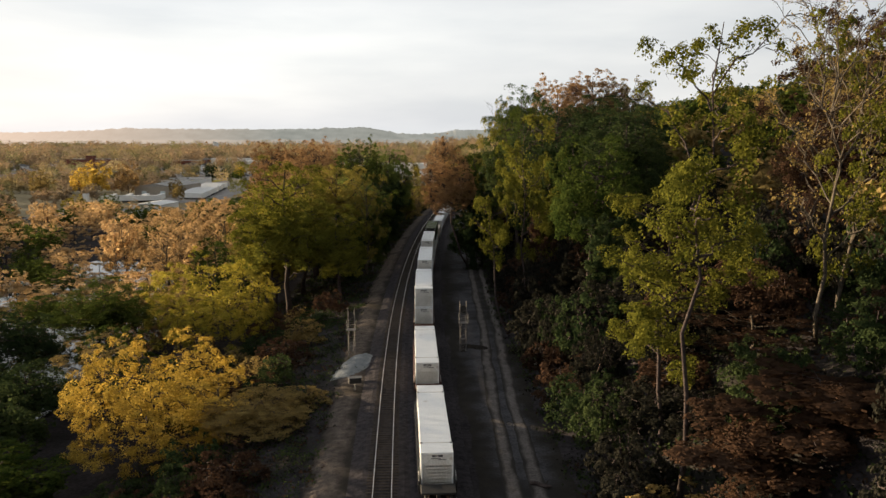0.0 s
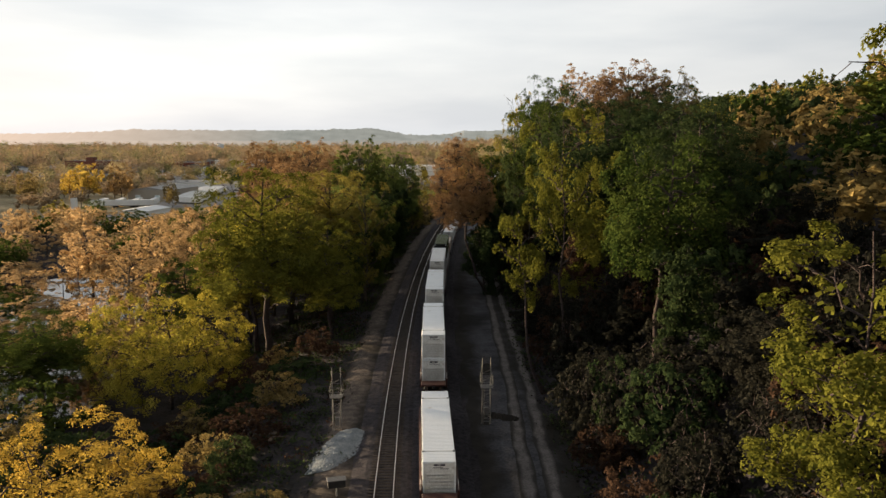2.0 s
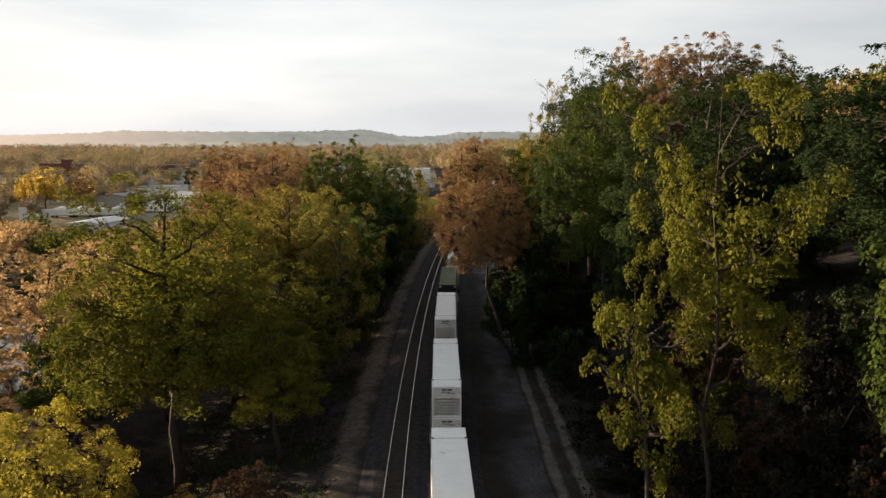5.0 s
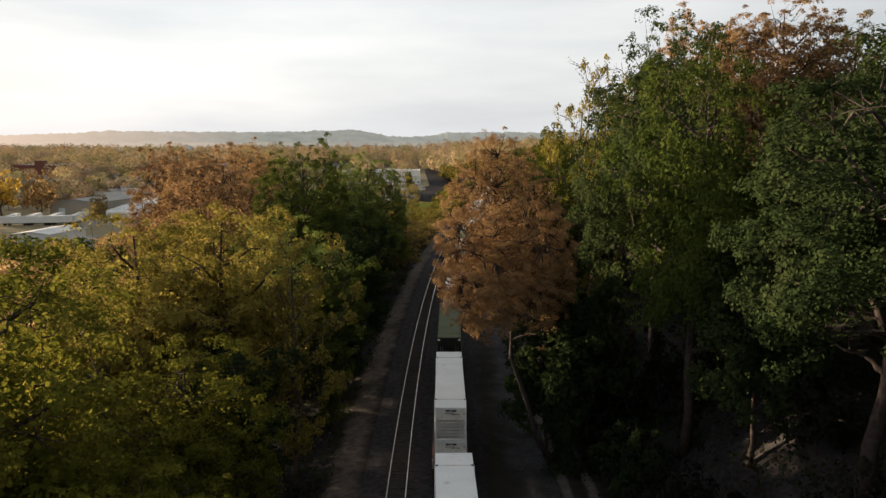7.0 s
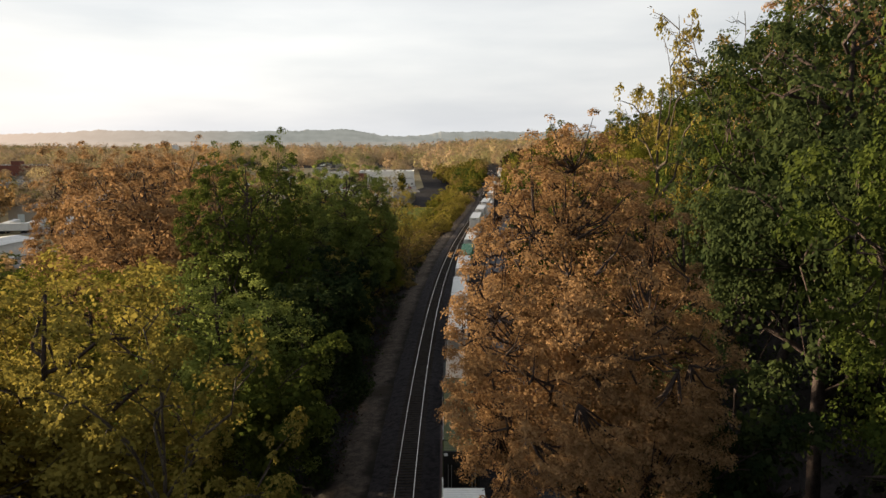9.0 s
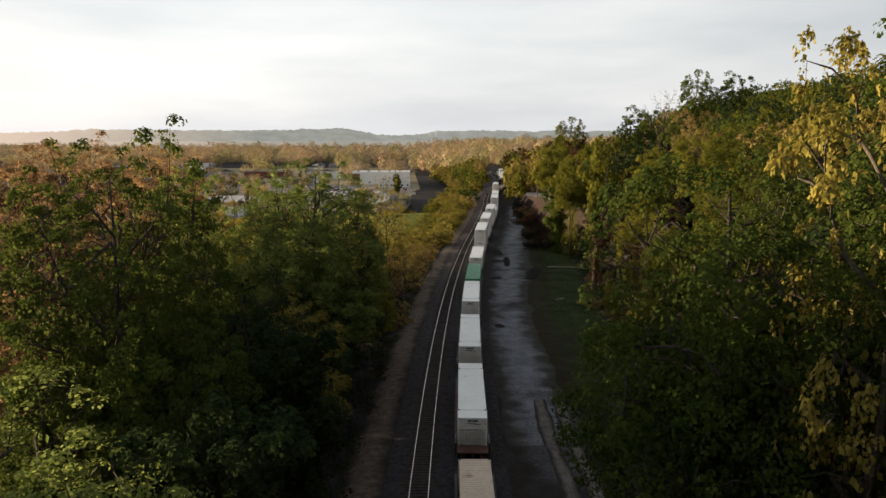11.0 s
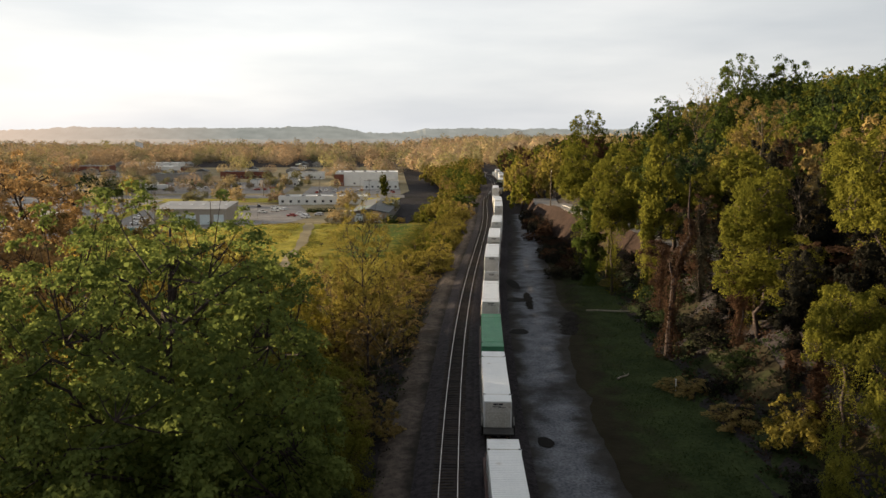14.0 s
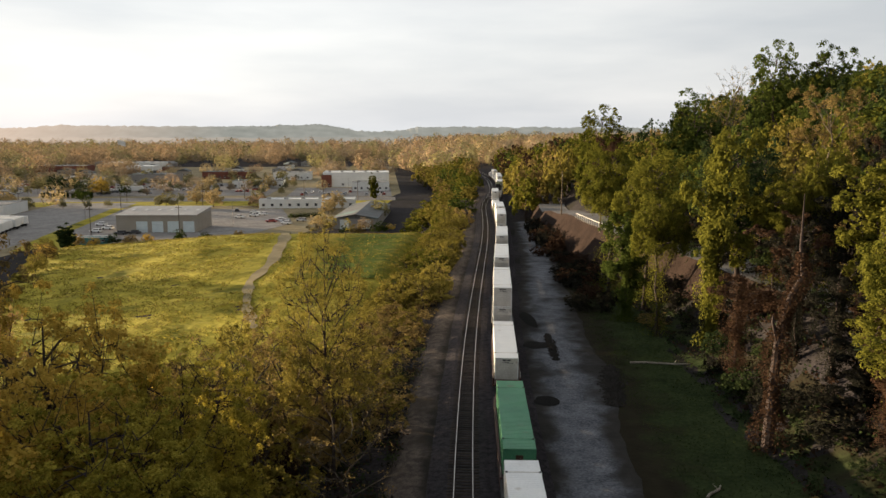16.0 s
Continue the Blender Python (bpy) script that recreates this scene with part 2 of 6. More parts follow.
LEAF = {
    "green": leaf_material("green_leaves", (0.0203, 0.0366, 0.0088), (0.0730, 0.0926, 0.0206), 0.4),
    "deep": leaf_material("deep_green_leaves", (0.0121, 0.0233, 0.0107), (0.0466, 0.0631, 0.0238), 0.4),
    "lime": leaf_material("yellow_green_leaves", (0.0395, 0.0488, 0.0080), (0.1474, 0.1425, 0.0245), 0.4),
    "gold": leaf_material("golden_leaves", (0.2455, 0.1698, 0.0263), (0.6654, 0.4622, 0.1010), 0.4),
    "fresh": leaf_material("fresh_green_leaves", (0.0642, 0.0915, 0.0262), (0.2060, 0.2419, 0.0636), 0.4),
    "yellow": leaf_material("bright_yellow_green_leaves", (0.1068, 0.1055, 0.0142), (0.5038, 0.4051, 0.0688), 0.4),
    "olive": leaf_material("olive_gold_leaves", (0.0884, 0.0791, 0.0166), (0.2464, 0.2046, 0.0489), 0.4),
    "orange": leaf_material("orange_brown_leaves", (0.1420, 0.0917, 0.0393), (0.3931, 0.2566, 0.1147), 0.4),
    "peach": leaf_material("peach_brown_budding_leaves", (0.2027, 0.1351, 0.0644), (0.6003, 0.4126, 0.2071), 0.4),
    "brown": leaf_material("brown_budding_leaves", (0.1021, 0.0771, 0.0301), (0.2613, 0.1917, 0.0733), 0.4),
    "bronze": leaf_material("bronze_flowering_leaves", (0.1198, 0.0726, 0.0359), (0.3197, 0.2022, 0.1043), 0.38),
    # near-black brown, the shade under the hillside trees painted into vine leaves
    "dusk": leaf_material("shade_painted_vine_leaves", (0.0084, 0.0088, 0.0072), (0.0256, 0.0250, 0.0191), 0.3),
    "rust": leaf_material("rusty_vine_leaves", (0.0249, 0.0155, 0.0108), (0.0665, 0.0397, 0.0258), 0.35),
}
# paler copies of the leaf colours, with the haze of distance painted in
HAZED_LEAF = {
    "orange": leaf_material("hazed_orange_budding_crowns", (0.2445, 0.1761, 0.1085), (0.3965, 0.2871, 0.1761), 0.25),
    "brown": leaf_material("hazed_brown_budding_crowns", (0.2115, 0.1659, 0.1123), (0.3304, 0.2616, 0.1786), 0.25),
    "green": leaf_material("hazed_green_crowns", (0.1652, 0.1531, 0.0791), (0.2709, 0.2450, 0.1225), 0.25),
    "gold": leaf_material("hazed_golden_crowns", (0.2841, 0.2233, 0.1148), (0.4493, 0.3548, 0.1850), 0.25),
    "lime": leaf_material("hazed_yellow_green_crowns", (0.2115, 0.1914, 0.0843), (0.3304, 0.2935, 0.1327), 0.25),
    "deep": leaf_material("hazed_deep_green_crowns", (0.1084, 0.1098, 0.0663), (0.1784, 0.1736, 0.1021), 0.25),
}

# ---- building helpers ----
def mesh_from(name, verts, faces, mats, index=None, smooth=False):
    me = bpy.data.meshes.new(name)
    me.from_pydata([tuple(v) for v in verts], [], [tuple(f) for f in faces])
    for m in mats if isinstance(mats, (list, tuple)) else [mats]:
        me.materials.append(m)
    if index is not None:
        me.polygons.foreach_set("material_index", np.asarray(index, dtype=np.int32))
    if smooth:
        me.polygons.foreach_set("use_smooth", np.ones(len(me.polygons), dtype=bool))
    me.update()
    return me


def leaves_mesh(name, corners, mat):
    """One mesh of separate small faces: corners is an array (n, k, 3)."""
    n, k = corners.shape[:2]
    me = bpy.data.meshes.new(name)
    me.vertices.add(k * n)
    me.vertices.foreach_set("co", np.ascontiguousarray(corners, dtype=np.float32).ravel())
    me.loops.add(k * n)
    me.loops.foreach_set("vertex_index", np.arange(k * n, dtype=np.int32))
    me.polygons.add(n)
    me.polygons.foreach_set("loop_start", np.arange(0, k * n, k, dtype=np.int32))
    me.materials.append(mat)
    me.update(calc_edges=True)
    return me


class Shape:
    """Collects boxes, tubes and prisms into one mesh."""

    def __init__(self):
        self.v, self.f = [], []

    def box(self, x0, y0, z0, x1, y1, z1, cut=0.0):
        n = len(self.v)
        if cut:
            c = min(cut, abs(x1 - x0) / 3, abs(y1 - y0) / 3, abs(z1 - z0) / 3)
            ring = [(x0 + c, y0), (x1 - c, y0), (x1, y0 + c), (x1, y1 - c), (x1 - c, y1), (x0 + c, y1), (x0, y1 - c), (x0, y0 + c)]
            inn = [(x0 + c, y0 + c), (x1 - c, y0 + c), (x1 - c, y0 + c), (x1 - c, y1 - c), (x1 - c, y1 - c), (x0 + c, y1 - c), (x0 + c, y1 - c), (x0 + c, y0 + c)]
            for z, r in ((z0, inn), (z0 + c, ring), (z1 - c, ring), (z1, inn)):
                self.v += [(a, b, z) for a, b in r]
            for k in range(3):
                for i in range(8):
                    j = (i + 1) % 8
                    self.f.append((n + 8 * k + i, n + 8 * k + j, n + 8 * k + 8 + j, n + 8 * k + 8 + i))
            self.f.append(tuple(n + i for i in (7, 5, 3, 1)))
            self.f.append(tuple(n + 24 + i for i in (0, 2, 4, 6)))
            return self
        self.v += [(x0, y0, z0), (x1, y0, z0), (x1, y1, z0), (x0, y1, z0), (x0, y0, z1), (x1, y0, z1), (x1, y1, z1), (x0, y1, z1)]
        self.f += [tuple(n + i for i in q) for q in ((3, 2, 1, 0), (4, 5, 6, 7), (0, 1, 5, 4), (1, 2, 6, 5), (2, 3, 7, 6), (3, 0, 4, 7))]
        return self

    def tube(self, pts, radii, sides=6, cap=True):
        n = len(self.v)
        pts = [Vector(p) for p in pts]
        for i, (p, r) in enumerate(zip(pts, radii)):
            d = (pts[min(i + 1, len(pts) - 1)] - pts[max(i - 1, 0)]).normalized()
            a = d.cross(Vector((0.31, 0.17, 0.94)) if abs(d.z) < 0.9 else Vector((1, 0.1, 0))).normalized()
            b = d.cross(a)
            for k in range(sides):
                t = 2 * math.pi * k / sides
                q = p + (a * math.cos(t) + b * math.sin(t)) * r
                self.v.append((q.x, q.y, q.z))
        for i in range(len(pts) - 1):
            for k in range(sides):
                j = (k + 1) % sides
                self.f.append((n + i * sides + k, n + i * sides + j, n + (i + 1) * sides + j, n + (i + 1) * sides + k))
        if cap:
            self.f.append(tuple(n + k for k in reversed(range(sides))))
            self.f.append(tuple(n + (len(pts) - 1) * sides + k for k in range(sides)))
        return self

    def prism(self, profile, y0, y1):
        """A profile of (x, z) points drawn from y0 to y1."""
        n, k = len(self.v), len(profile)
        self.v += [(x, y0, z) for x, z in profile] + [(x, y1, z) for x, z in profile]
        for i in range(k):
            j = (i + 1) % k
            self.f.append((n + i, n + j, n + k + j, n + k + i))
        self.f += [tuple(n + i for i in reversed(range(k))), tuple(n + k + i for i in range(k))]
        return self

    def fold(self, profile, a0, a1, axis="x"):
        """A folded sheet with thickness: a closed outline of (p, q) points drawn along an axis."""
        n, k = len(self.v), len(profile)
        put = {"x": lambda a, p, q: (a, p, q), "z": lambda a, p, q: (q, p, a), "d": lambda a, p, q: (a, q, p)}[axis]
        self.v += [put(a0, p, q) for p, q in profile] + [put(a1, p, q) for p, q in profile]
        for i in range(k):
            j = (i + 1) % k
            self.f.append((n + i, n + j, n + k + j, n + k + i))
        half = k // 2
        for o in (n, n + k):
            for i in range(half - 1):
                self.f.append((o + i, o + i + 1, o + k - 2 - i, o + k - 1 - i))
        return self

    def mesh(self, name, mat, smooth=False):
        me = mesh_from(name, self.v, self.f, mat, smooth=smooth)
        bm = bmesh.new()
        bm.from_mesh(me)
        bmesh.ops.recalc_face_normals(bm, faces=bm.faces)
        bm.to_mesh(me)
        bm.free()
        return me


def ribs(a0, a1, base, depth, pitch, duty=0.55, back=0.04, sign=1):
    """The outline of a ribbed sheet from a0 to a1: an outer line with ridges, and a plain back."""
    front, rear = [], []
    n = max(1, int((a1 - a0) / pitch))
    p = (a1 - a0) / n
    for i in range(n):
        s0 = a0 + i * p
        for f, h in ((0.0, 0), (1 - duty - 0.1, 0), (1 - duty, 1), (0.9, 1)):
            front.append((s0 + f * p, base + sign * depth * h))
    front.append((a1, base))
    rear = [(a, base - sign * back) for a, _ in reversed(front)]
    return front + rear


def part(name, shape, mat, parent, label=""):
    me = shape.mesh(name, mat) if isinstance(shape, Shape) else shape
    ob = new(name, me)
    ob.parent = parent
    return tagged(ob, label) if label else ob


def empty(name, m, label, category, group="", kind=""):
    ob = new(name)
    ob.empty_display_size = 0.3
    ob.matrix_world = m
    return tagged(ob, label, category, group, kind)


def thing(name, shape, mat, label, category, group="", kind="", m=None):
    me = shape.mesh(name, mat) if isinstance(shape, Shape) else shape
    ob = new(name, me)
    if m is not None:
        ob.matrix_world = m
    return tagged(ob, label, category, group, kind)


# ---- the lie of the land ----
TRACK = (15.750, 7.213, -23.552, -15.833, 1.607, 23.281, 28.481, 4.999)


def track_x(y):
    """Middle of the free track."""
    if y > 545:
        s = (track_x(545) - track_x(535)) / 10
        d = y - 545
        return track_x(545) + s * d - 0.00042 * d * d
    v = (max(y, 30) - 280) / 260
    x = 0.0
    for c in TRACK:
        x = x * v + c
    return x


def step(a, b, x):
    t = min(max((x - a) / (b - a), 0), 1)
    return t * t * (3 - 2 * t)


def rough(x, y, s, a):
    return a * noise.noise(Vector((x / s, y / s, 3.7)))


TOWN_Z = -8.0


def mound_left(y):
    """The left foot of the mound, which runs away from the track."""
    return -69 - 0.31 * (y - 350)


def ground_z(x, y):
    u = x - track_x(min(max(y, 20), 900))
    if u < 4:
        z = -1.2 * step(4.5, 8.5, -u) - 6.8 * step(8, 30, -u)
        if u < -12:
            mound = step(300, 350, y) * (1 - step(448, 488, y)) * (0.45 * step(mound_left(y) - 12, mound_left(y) + 10, x) + 0.72 * step(mound_left(y), mound_left(y) + 62, x))
            z = max(z, TOWN_Z + 6.0 * mound * step(12, 22, -u))
        if u < -9:
            z += rough(x, y, 14, 0.5) * step(9, 20, -u) * (1 - step(470, 490, y)) * (1 - step(325, 345, y) * (1 - step(mound_left(y) - 22, mound_left(y) - 8, x)))
        return z
    near = 1 - step(192, 222, y)
    foot = 17 + 9 * (1 - near) * (1 - step(380, 425, y))
    bench = 8.5 * step(foot, foot + 15, u)
    hill = 15 * step(foot + 28, foot + 70, u) + 12 * step(foot + 55, foot + 120, u)
    hill += 6 * step(foot + 6, foot + 26, u) * near
    fall = 1 - 0.75 * step(520, 800, y)
    return (bench + hill) * fall + rough(x, y, 9, 0.9) * step(foot, foot + 8, u) * (1 - 0.8 * step(foot + 12, foot + 16, u) * (1 - step(foot + 26, foot + 30, u)))


def sheet(name, xs, ys, mat, lift=0.0, z=ground_z, keep=None):
    verts = [(x, y, z(x, y) + lift) for y in ys for x in xs]
    w = len(xs)
    faces = [(j * w + i, j * w + i + 1, (j + 1) * w + i + 1, (j + 1) * w + i) for j in range(len(ys) - 1) for i in range(w - 1)]
    return mesh_from(name, verts, faces, mat, smooth=True)


def along(name, u0, u1, y0, y1, mat, lift, dy=3.0, nu=2, wob=0.0, z=None):
    """A strip that runs beside the track between the offsets u0 and u1."""
    n = int((y1 - y0) / dy)
    verts, faces = [], []
    for j in range(n + 1):
        y = y0 + (y1 - y0) * j / n
        a = (u0(y) if callable(u0) else u0) + rough(0, y, 7, wob) + rough(9, y, 1.7, wob * 0.5)
        b = (u1(y) if callable(u1) else u1) + rough(50, y, 7, wob) + rough(70, y, 1.7, wob * 0.5)
        for i in range(nu + 1):
            x = track_x(y) + a + (b - a) * i / nu
            verts.append((x, y, (ground_z(x, y) if z is None else z) + lift))
    for j in range(n):
        for i in range(nu):
            k = j * (nu + 1) + i
            faces.append((k, k + 1, k + nu + 2, k + nu + 1))
    me = mesh_from(name, verts, faces, mat, smooth=True)
    edge = [min(i, nu - i) / (nu / 2) for _ in range(n + 1) for i in range(nu + 1)]
    me.attributes.new("edge", "FLOAT", "POINT").data.foreach_set("value", edge)
    return me


xs = [-4400, -3200, -2300, -1700, -1250, -900, -650, -480, -360, -280, -220, -180, -150, -130, -115] + list(np.arange(-105, 150, 2.5)) + [160, 180, 230, 300, 420, 600, 900, 1400, 2200, 3200, 4400]
ys = [-400, -250, -150, -90, -50] + list(np.arange(-20, 560, 4.0)) + [570, 590, 620, 660, 720, 800, 900, 1050, 1300, 1700, 2300, 3000, 3800, 4700]
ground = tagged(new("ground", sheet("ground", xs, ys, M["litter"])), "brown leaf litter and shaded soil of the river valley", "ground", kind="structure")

# ---- track beds, rails and sleepers ----
def bed(name, mat, label, off):
    """A raised ballast bed with sloping shoulders, whose crown lies round the offset off."""
    prof = ((-3.0, 0.02), (-1.75, 0.31), (1.75, 0.31), (3.0, 0.02))
    ys_ = list(np.arange(-20, 545, 3.0)) + list(np.arange(545, 900, 10.0))
    verts, faces = [], []
    for y in ys_:
        for k, (u, z) in enumerate(prof):
            verts.append((track_x(y) + off + u, y, z + rough(u * 3, y, 0.8, 0.03)))
    for j in range(len(ys_) - 1):
        for i in range(3):
            faces.append((4 * j + i, 4 * j + i + 1, 4 * j + 5 + i, 4 * j + 4 + i))
    return tagged(new(name, mesh_from(name, verts, faces, mat)), label, "ballast", kind="structure")


SPACING = 4.4
bed("ballast_bed", M["ballast"], "dark crushed-stone ballast under the free track", 0.0)
bed("ballast_bed", M["ballast"], "dark crushed-stone ballast under the train", SPACING)


def rail_mesh(off):
    head = [(-0.026, 0.5), (0.026, 0.5), (0.034, 0.465), (-0.034, 0.465)]
    web = [(-0.068, 0.345), (-0.012, 0.37), (-0.012, 0.464), (0.012, 0.464), (0.012, 0.37), (0.068, 0.345)]
    ys_ = list(np.arange(-20, 545, 3.0)) + list(np.arange(545, 900, 8.0))
    verts, faces, idx = [], [], []
    for prof, mi in ((head, 0), (web, 1)):
        n, k = len(verts), len(prof)
        for y in ys_:
            verts += [(track_x(y) + off + x, y, z) for x, z in prof]
        for j in range(len(ys_) - 1):
            for i in range(k):
                a = n + j * k
                faces.append((a + i, a + (i + 1) % k, a + k + (i + 1) % k, a + k + i))
                idx.append(mi)
    return mesh_from("rail", verts, faces, [M["rail_steel"], M["rail_side"]], idx)


tie_mesh = Shape().box(-1.3, -0.115, 0.18, 1.3, 0.115, 0.345, 0.012).mesh("tie", M["tie"])


def railway(label, off, near0, near1):
    tr = empty("railway_track", Matrix.Identity(4), label, "railway track", "double track", "structure")
    for s in (-0.7535, 0.7535):
        part("rail", rail_mesh(off + s), None, tr, "rail with a shiny worn head")
    rest = Shape()
    y, n = -10.0, 0
    while y < 560:
        slope = math.atan2(track_x(y + 1) - track_x(y - 1), 2)
        if near0 <= y < near1 and n < 300:
            t = new("tie", tie_mesh)
            t.parent = tr
            t.matrix_world = pose(track_x(y) + off + random.uniform(-0.04, 0.04), y, 0, 0, 0, -math.degrees(slope) + random.uniform(-1, 1))
            n += 1
        else:
            x = track_x(y) + off + random.uniform(-0.04, 0.04)
            rest.box(x - 1.3, y - 0.115, 0.18, x + 1.3, y + 0.115, 0.345)
        y += 0.53
    tagged(part("ties", mesh_from("ties", rest.v, rest.f, M["tie"]), None, tr), "dark creosoted timber ties", kind="stuff")
    return tr


railway("empty railway track with shiny rails on dark ballast", 0.0, 262, 430)
railway("railway track that carries the freight train", SPACING, 900, 901)

# shoulders and the service road
tagged(new("shoulder", along("shoulder", -7.2, -2.6, -20, 560, M["old_ballast"], 0.03, 1.5, 8, 0.25)), "weathered grey gravel shoulder beside the track", "gravel shoulder", kind="structure")


def road_left(y):
    return 8.0 - 1.2 * step(225, 255, y) + 2.0 * step(330, 400, y)


def road_right(y):
    return 16.0 - 1.6 * step(225, 250, y) + 2.2 * step(290, 320, y)


tagged(new("service_road", along("service_road", road_left, road_right, -20, 224, M["gravel"], 0.05, 1.2, 10, 0.8)), "dark dirt service road beside the railway", "dirt road", kind="structure")
tagged(new("service_road", along("service_road", road_left, road_right, 224, 470, M["pale_gravel"], 0.05, 1.2, 10, 0.9)), "grey gravel service road beside the railway", "gravel road", kind="structure")
for k in (0, 1):
    tagged(new("wheel_rut", along("wheel_rut", lambda y, k=k: 9.9 + 2.1 * k + 3.0 * step(50, 130, y) - 1.5 * step(170, 230, y) + rough(4, y, 30, 0.8), lambda y, k=k: 11.35 + 2.1 * k + 3.0 * step(50, 130, y) - 1.5 * step(170, 230, y) + rough(4, y, 30, 0.8), -20, 236, M["ruts"], 0.075, 1.2, 6, 0.25)), "pale worn wheel rut in the gravel road", "wheel rut", kind="structure")

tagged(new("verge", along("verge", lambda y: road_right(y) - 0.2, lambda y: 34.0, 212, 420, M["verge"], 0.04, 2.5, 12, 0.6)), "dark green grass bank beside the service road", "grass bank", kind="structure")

# ---- the freight train ----
def container(kind):
    """A freight container with its middle at the origin, its floor at z = 0 and its doors toward -y."""
    L, W, H, paint, label = {
        "white": (16.15, 2.59, 2.9, "white_paint", "white ribbed freight container with lettering on its end"),
        "tan": (12.19, 2.44, 2.6, "tan_paint", "faded tan steel container sitting low in its car"),
        "olive": (16.15, 2.59, 2.9, "olive_paint", "olive green freight container with a dark end"),
        "green": (16.15, 2.59, 2.9, "teal_paint", "bright green freight container with a small square sign"),
    }[kind]
    paint_m = M[paint]
    end_m = {"white": M["white_dirty"], "tan": M["tan_paint"]}.get(kind, M["black_steel"] if kind == "olive" else M["teal_paint"])
    w, l = W / 2, L / 2
    ob = empty("freight_container", Matrix.Identity(4), label, "freight container", "containers of the train")
    part("side_wall", side_wall(-w, l, H, -1), paint_m, ob)
    part("side_wall", side_wall(w, l, H, 1), paint_m, ob)
    roof = Shape().fold(ribs(-l + 0.10, l - 0.10, H - 0.035, 0.022, 0.28, 0.55, 0.05), -w + 0.02, w - 0.02, "x")
    part("roof", roof, paint_m, ob)
    part("floor", Shape().box(-w + 0.04, -l + 0.05, 0, w - 0.04, l - 0.05, 0.16), M["black_steel"], ob)
    for sy in (-1, 1):
        y0 = sy * l
        f = Shape().box(-w, min(y0, y0 - sy * 0.10), 0.02, -w + 0.13, max(y0, y0 - sy * 0.10), H, 0.02)
        f.box(w - 0.13, min(y0, y0 - sy * 0.10), 0.02, w, max(y0, y0 - sy * 0.10), H, 0.02)
        f.box(-w + 0.13, min(y0, y0 - sy * 0.10), H - 0.16, w - 0.13, max(y0, y0 - sy * 0.10), H, 0.02)
        f.box(-w + 0.13, min(y0, y0 - sy * 0.10), 0.02, w - 0.13, max(y0, y0 - sy * 0.10), 0.2, 0.02)
        part("end_frame", f, paint_m if kind != "olive" else M["black_steel"], ob)
        a, b = sorted((y0 - sy * 0.04, y0 - sy * 0.09))
        part("end_panel", Shape().box(-w + 0.13, a, 0.2, w - 0.13, b, H - 0.16), end_m, ob)
    part("door_leaf", Shape().fold([(z_, y_) for z_, y_ in ribs(0.3, H - 0.95, -l + 0.04, 0.006, 0.24, 0.5, 0.03, -1)][::1], -w + 0.16, w - 0.16, "d"), end_m, ob)
    for sx in (-0.95, -0.72, 0.72, 0.95):
        part("lock_rod", Shape().tube([(sx, -l - 0.01, 0.22), (sx, -l - 0.01, 1.9)], [0.022, 0.022], 6), M["white_dirty"] if kind == "white" else M["grey_steel"], ob, "dirty lock rod")
    for px_ in (-6.10, 6.10) if L > 14 else (-l + 0.12, l - 0.12):
        for sx in (-1, 1):
            part("lifting_post", Shape().box(sx * (w + 0.012) - 0.04, px_ - 0.11, 0.1, sx * (w + 0.012) + 0.04, px_ + 0.11, H - 0.02, 0.015), paint_m, ob)
            part("corner_casting", Shape().box(sx * (w - 0.08) - 0.09, px_ - 0.09, H - 0.03, sx * (w - 0.08) + 0.09, px_ + 0.09, H + 0.012), M["black_steel"], ob, "dark steel lifting socket")
        part("roof_bow", Shape().box(-w + 0.18, px_ - 0.05, H - 0.034, w - 0.18, px_ + 0.05, H + 0.006), M["white_dirty"] if kind == "white" else paint_m, ob)
    if kind == "white":
        for k, (x0, x1, z) in enumerate(((-0.42, -0.12, 2.52), (-0.06, 0.02, 2.52), (0.08, 0.46, 2.52), (0.05, 0.75, 2.26), (-0.5, 0.3, 2.36))):
            part("lettering", Shape().box(x0, -l + 0.025, z, x1, -l + 0.042, z + (0.15 if k < 3 else 0.05)), M["ink"], ob, "dark bars of lettering")
    if kind == "green":
        part("sign_plate", Shape().box(-0.30, -l + 0.02, 1.75, 0.30, -l + 0.042, 2.35), M["rail_side"], ob, "small brown square sign")
        part("placard", Shape().box(-0.98, -l - 0.02, 0.5, -0.62, -l + 0.042, 0.86), M["white_dirty"], ob, "white diamond placard")
    if kind == "olive":
        for sx in (-1, 1):
            part("marker", Shape().box(sx * 1.12 - 0.12, -l - 0.02, 2.55, sx * 1.12 + 0.12, -l - 0.004, 2.75), M["white_paint"], ob, "small white corner marker")
    return ob


def side_wall(x, l, H, s):
    """A vertically ribbed side."""
    return Shape().fold(ribs(-l + 0.10, l - 0.10, x - s * 0.03, 0.03, 0.36, 0.5, 0.03, s), 0.05, H - 0.085, "z")


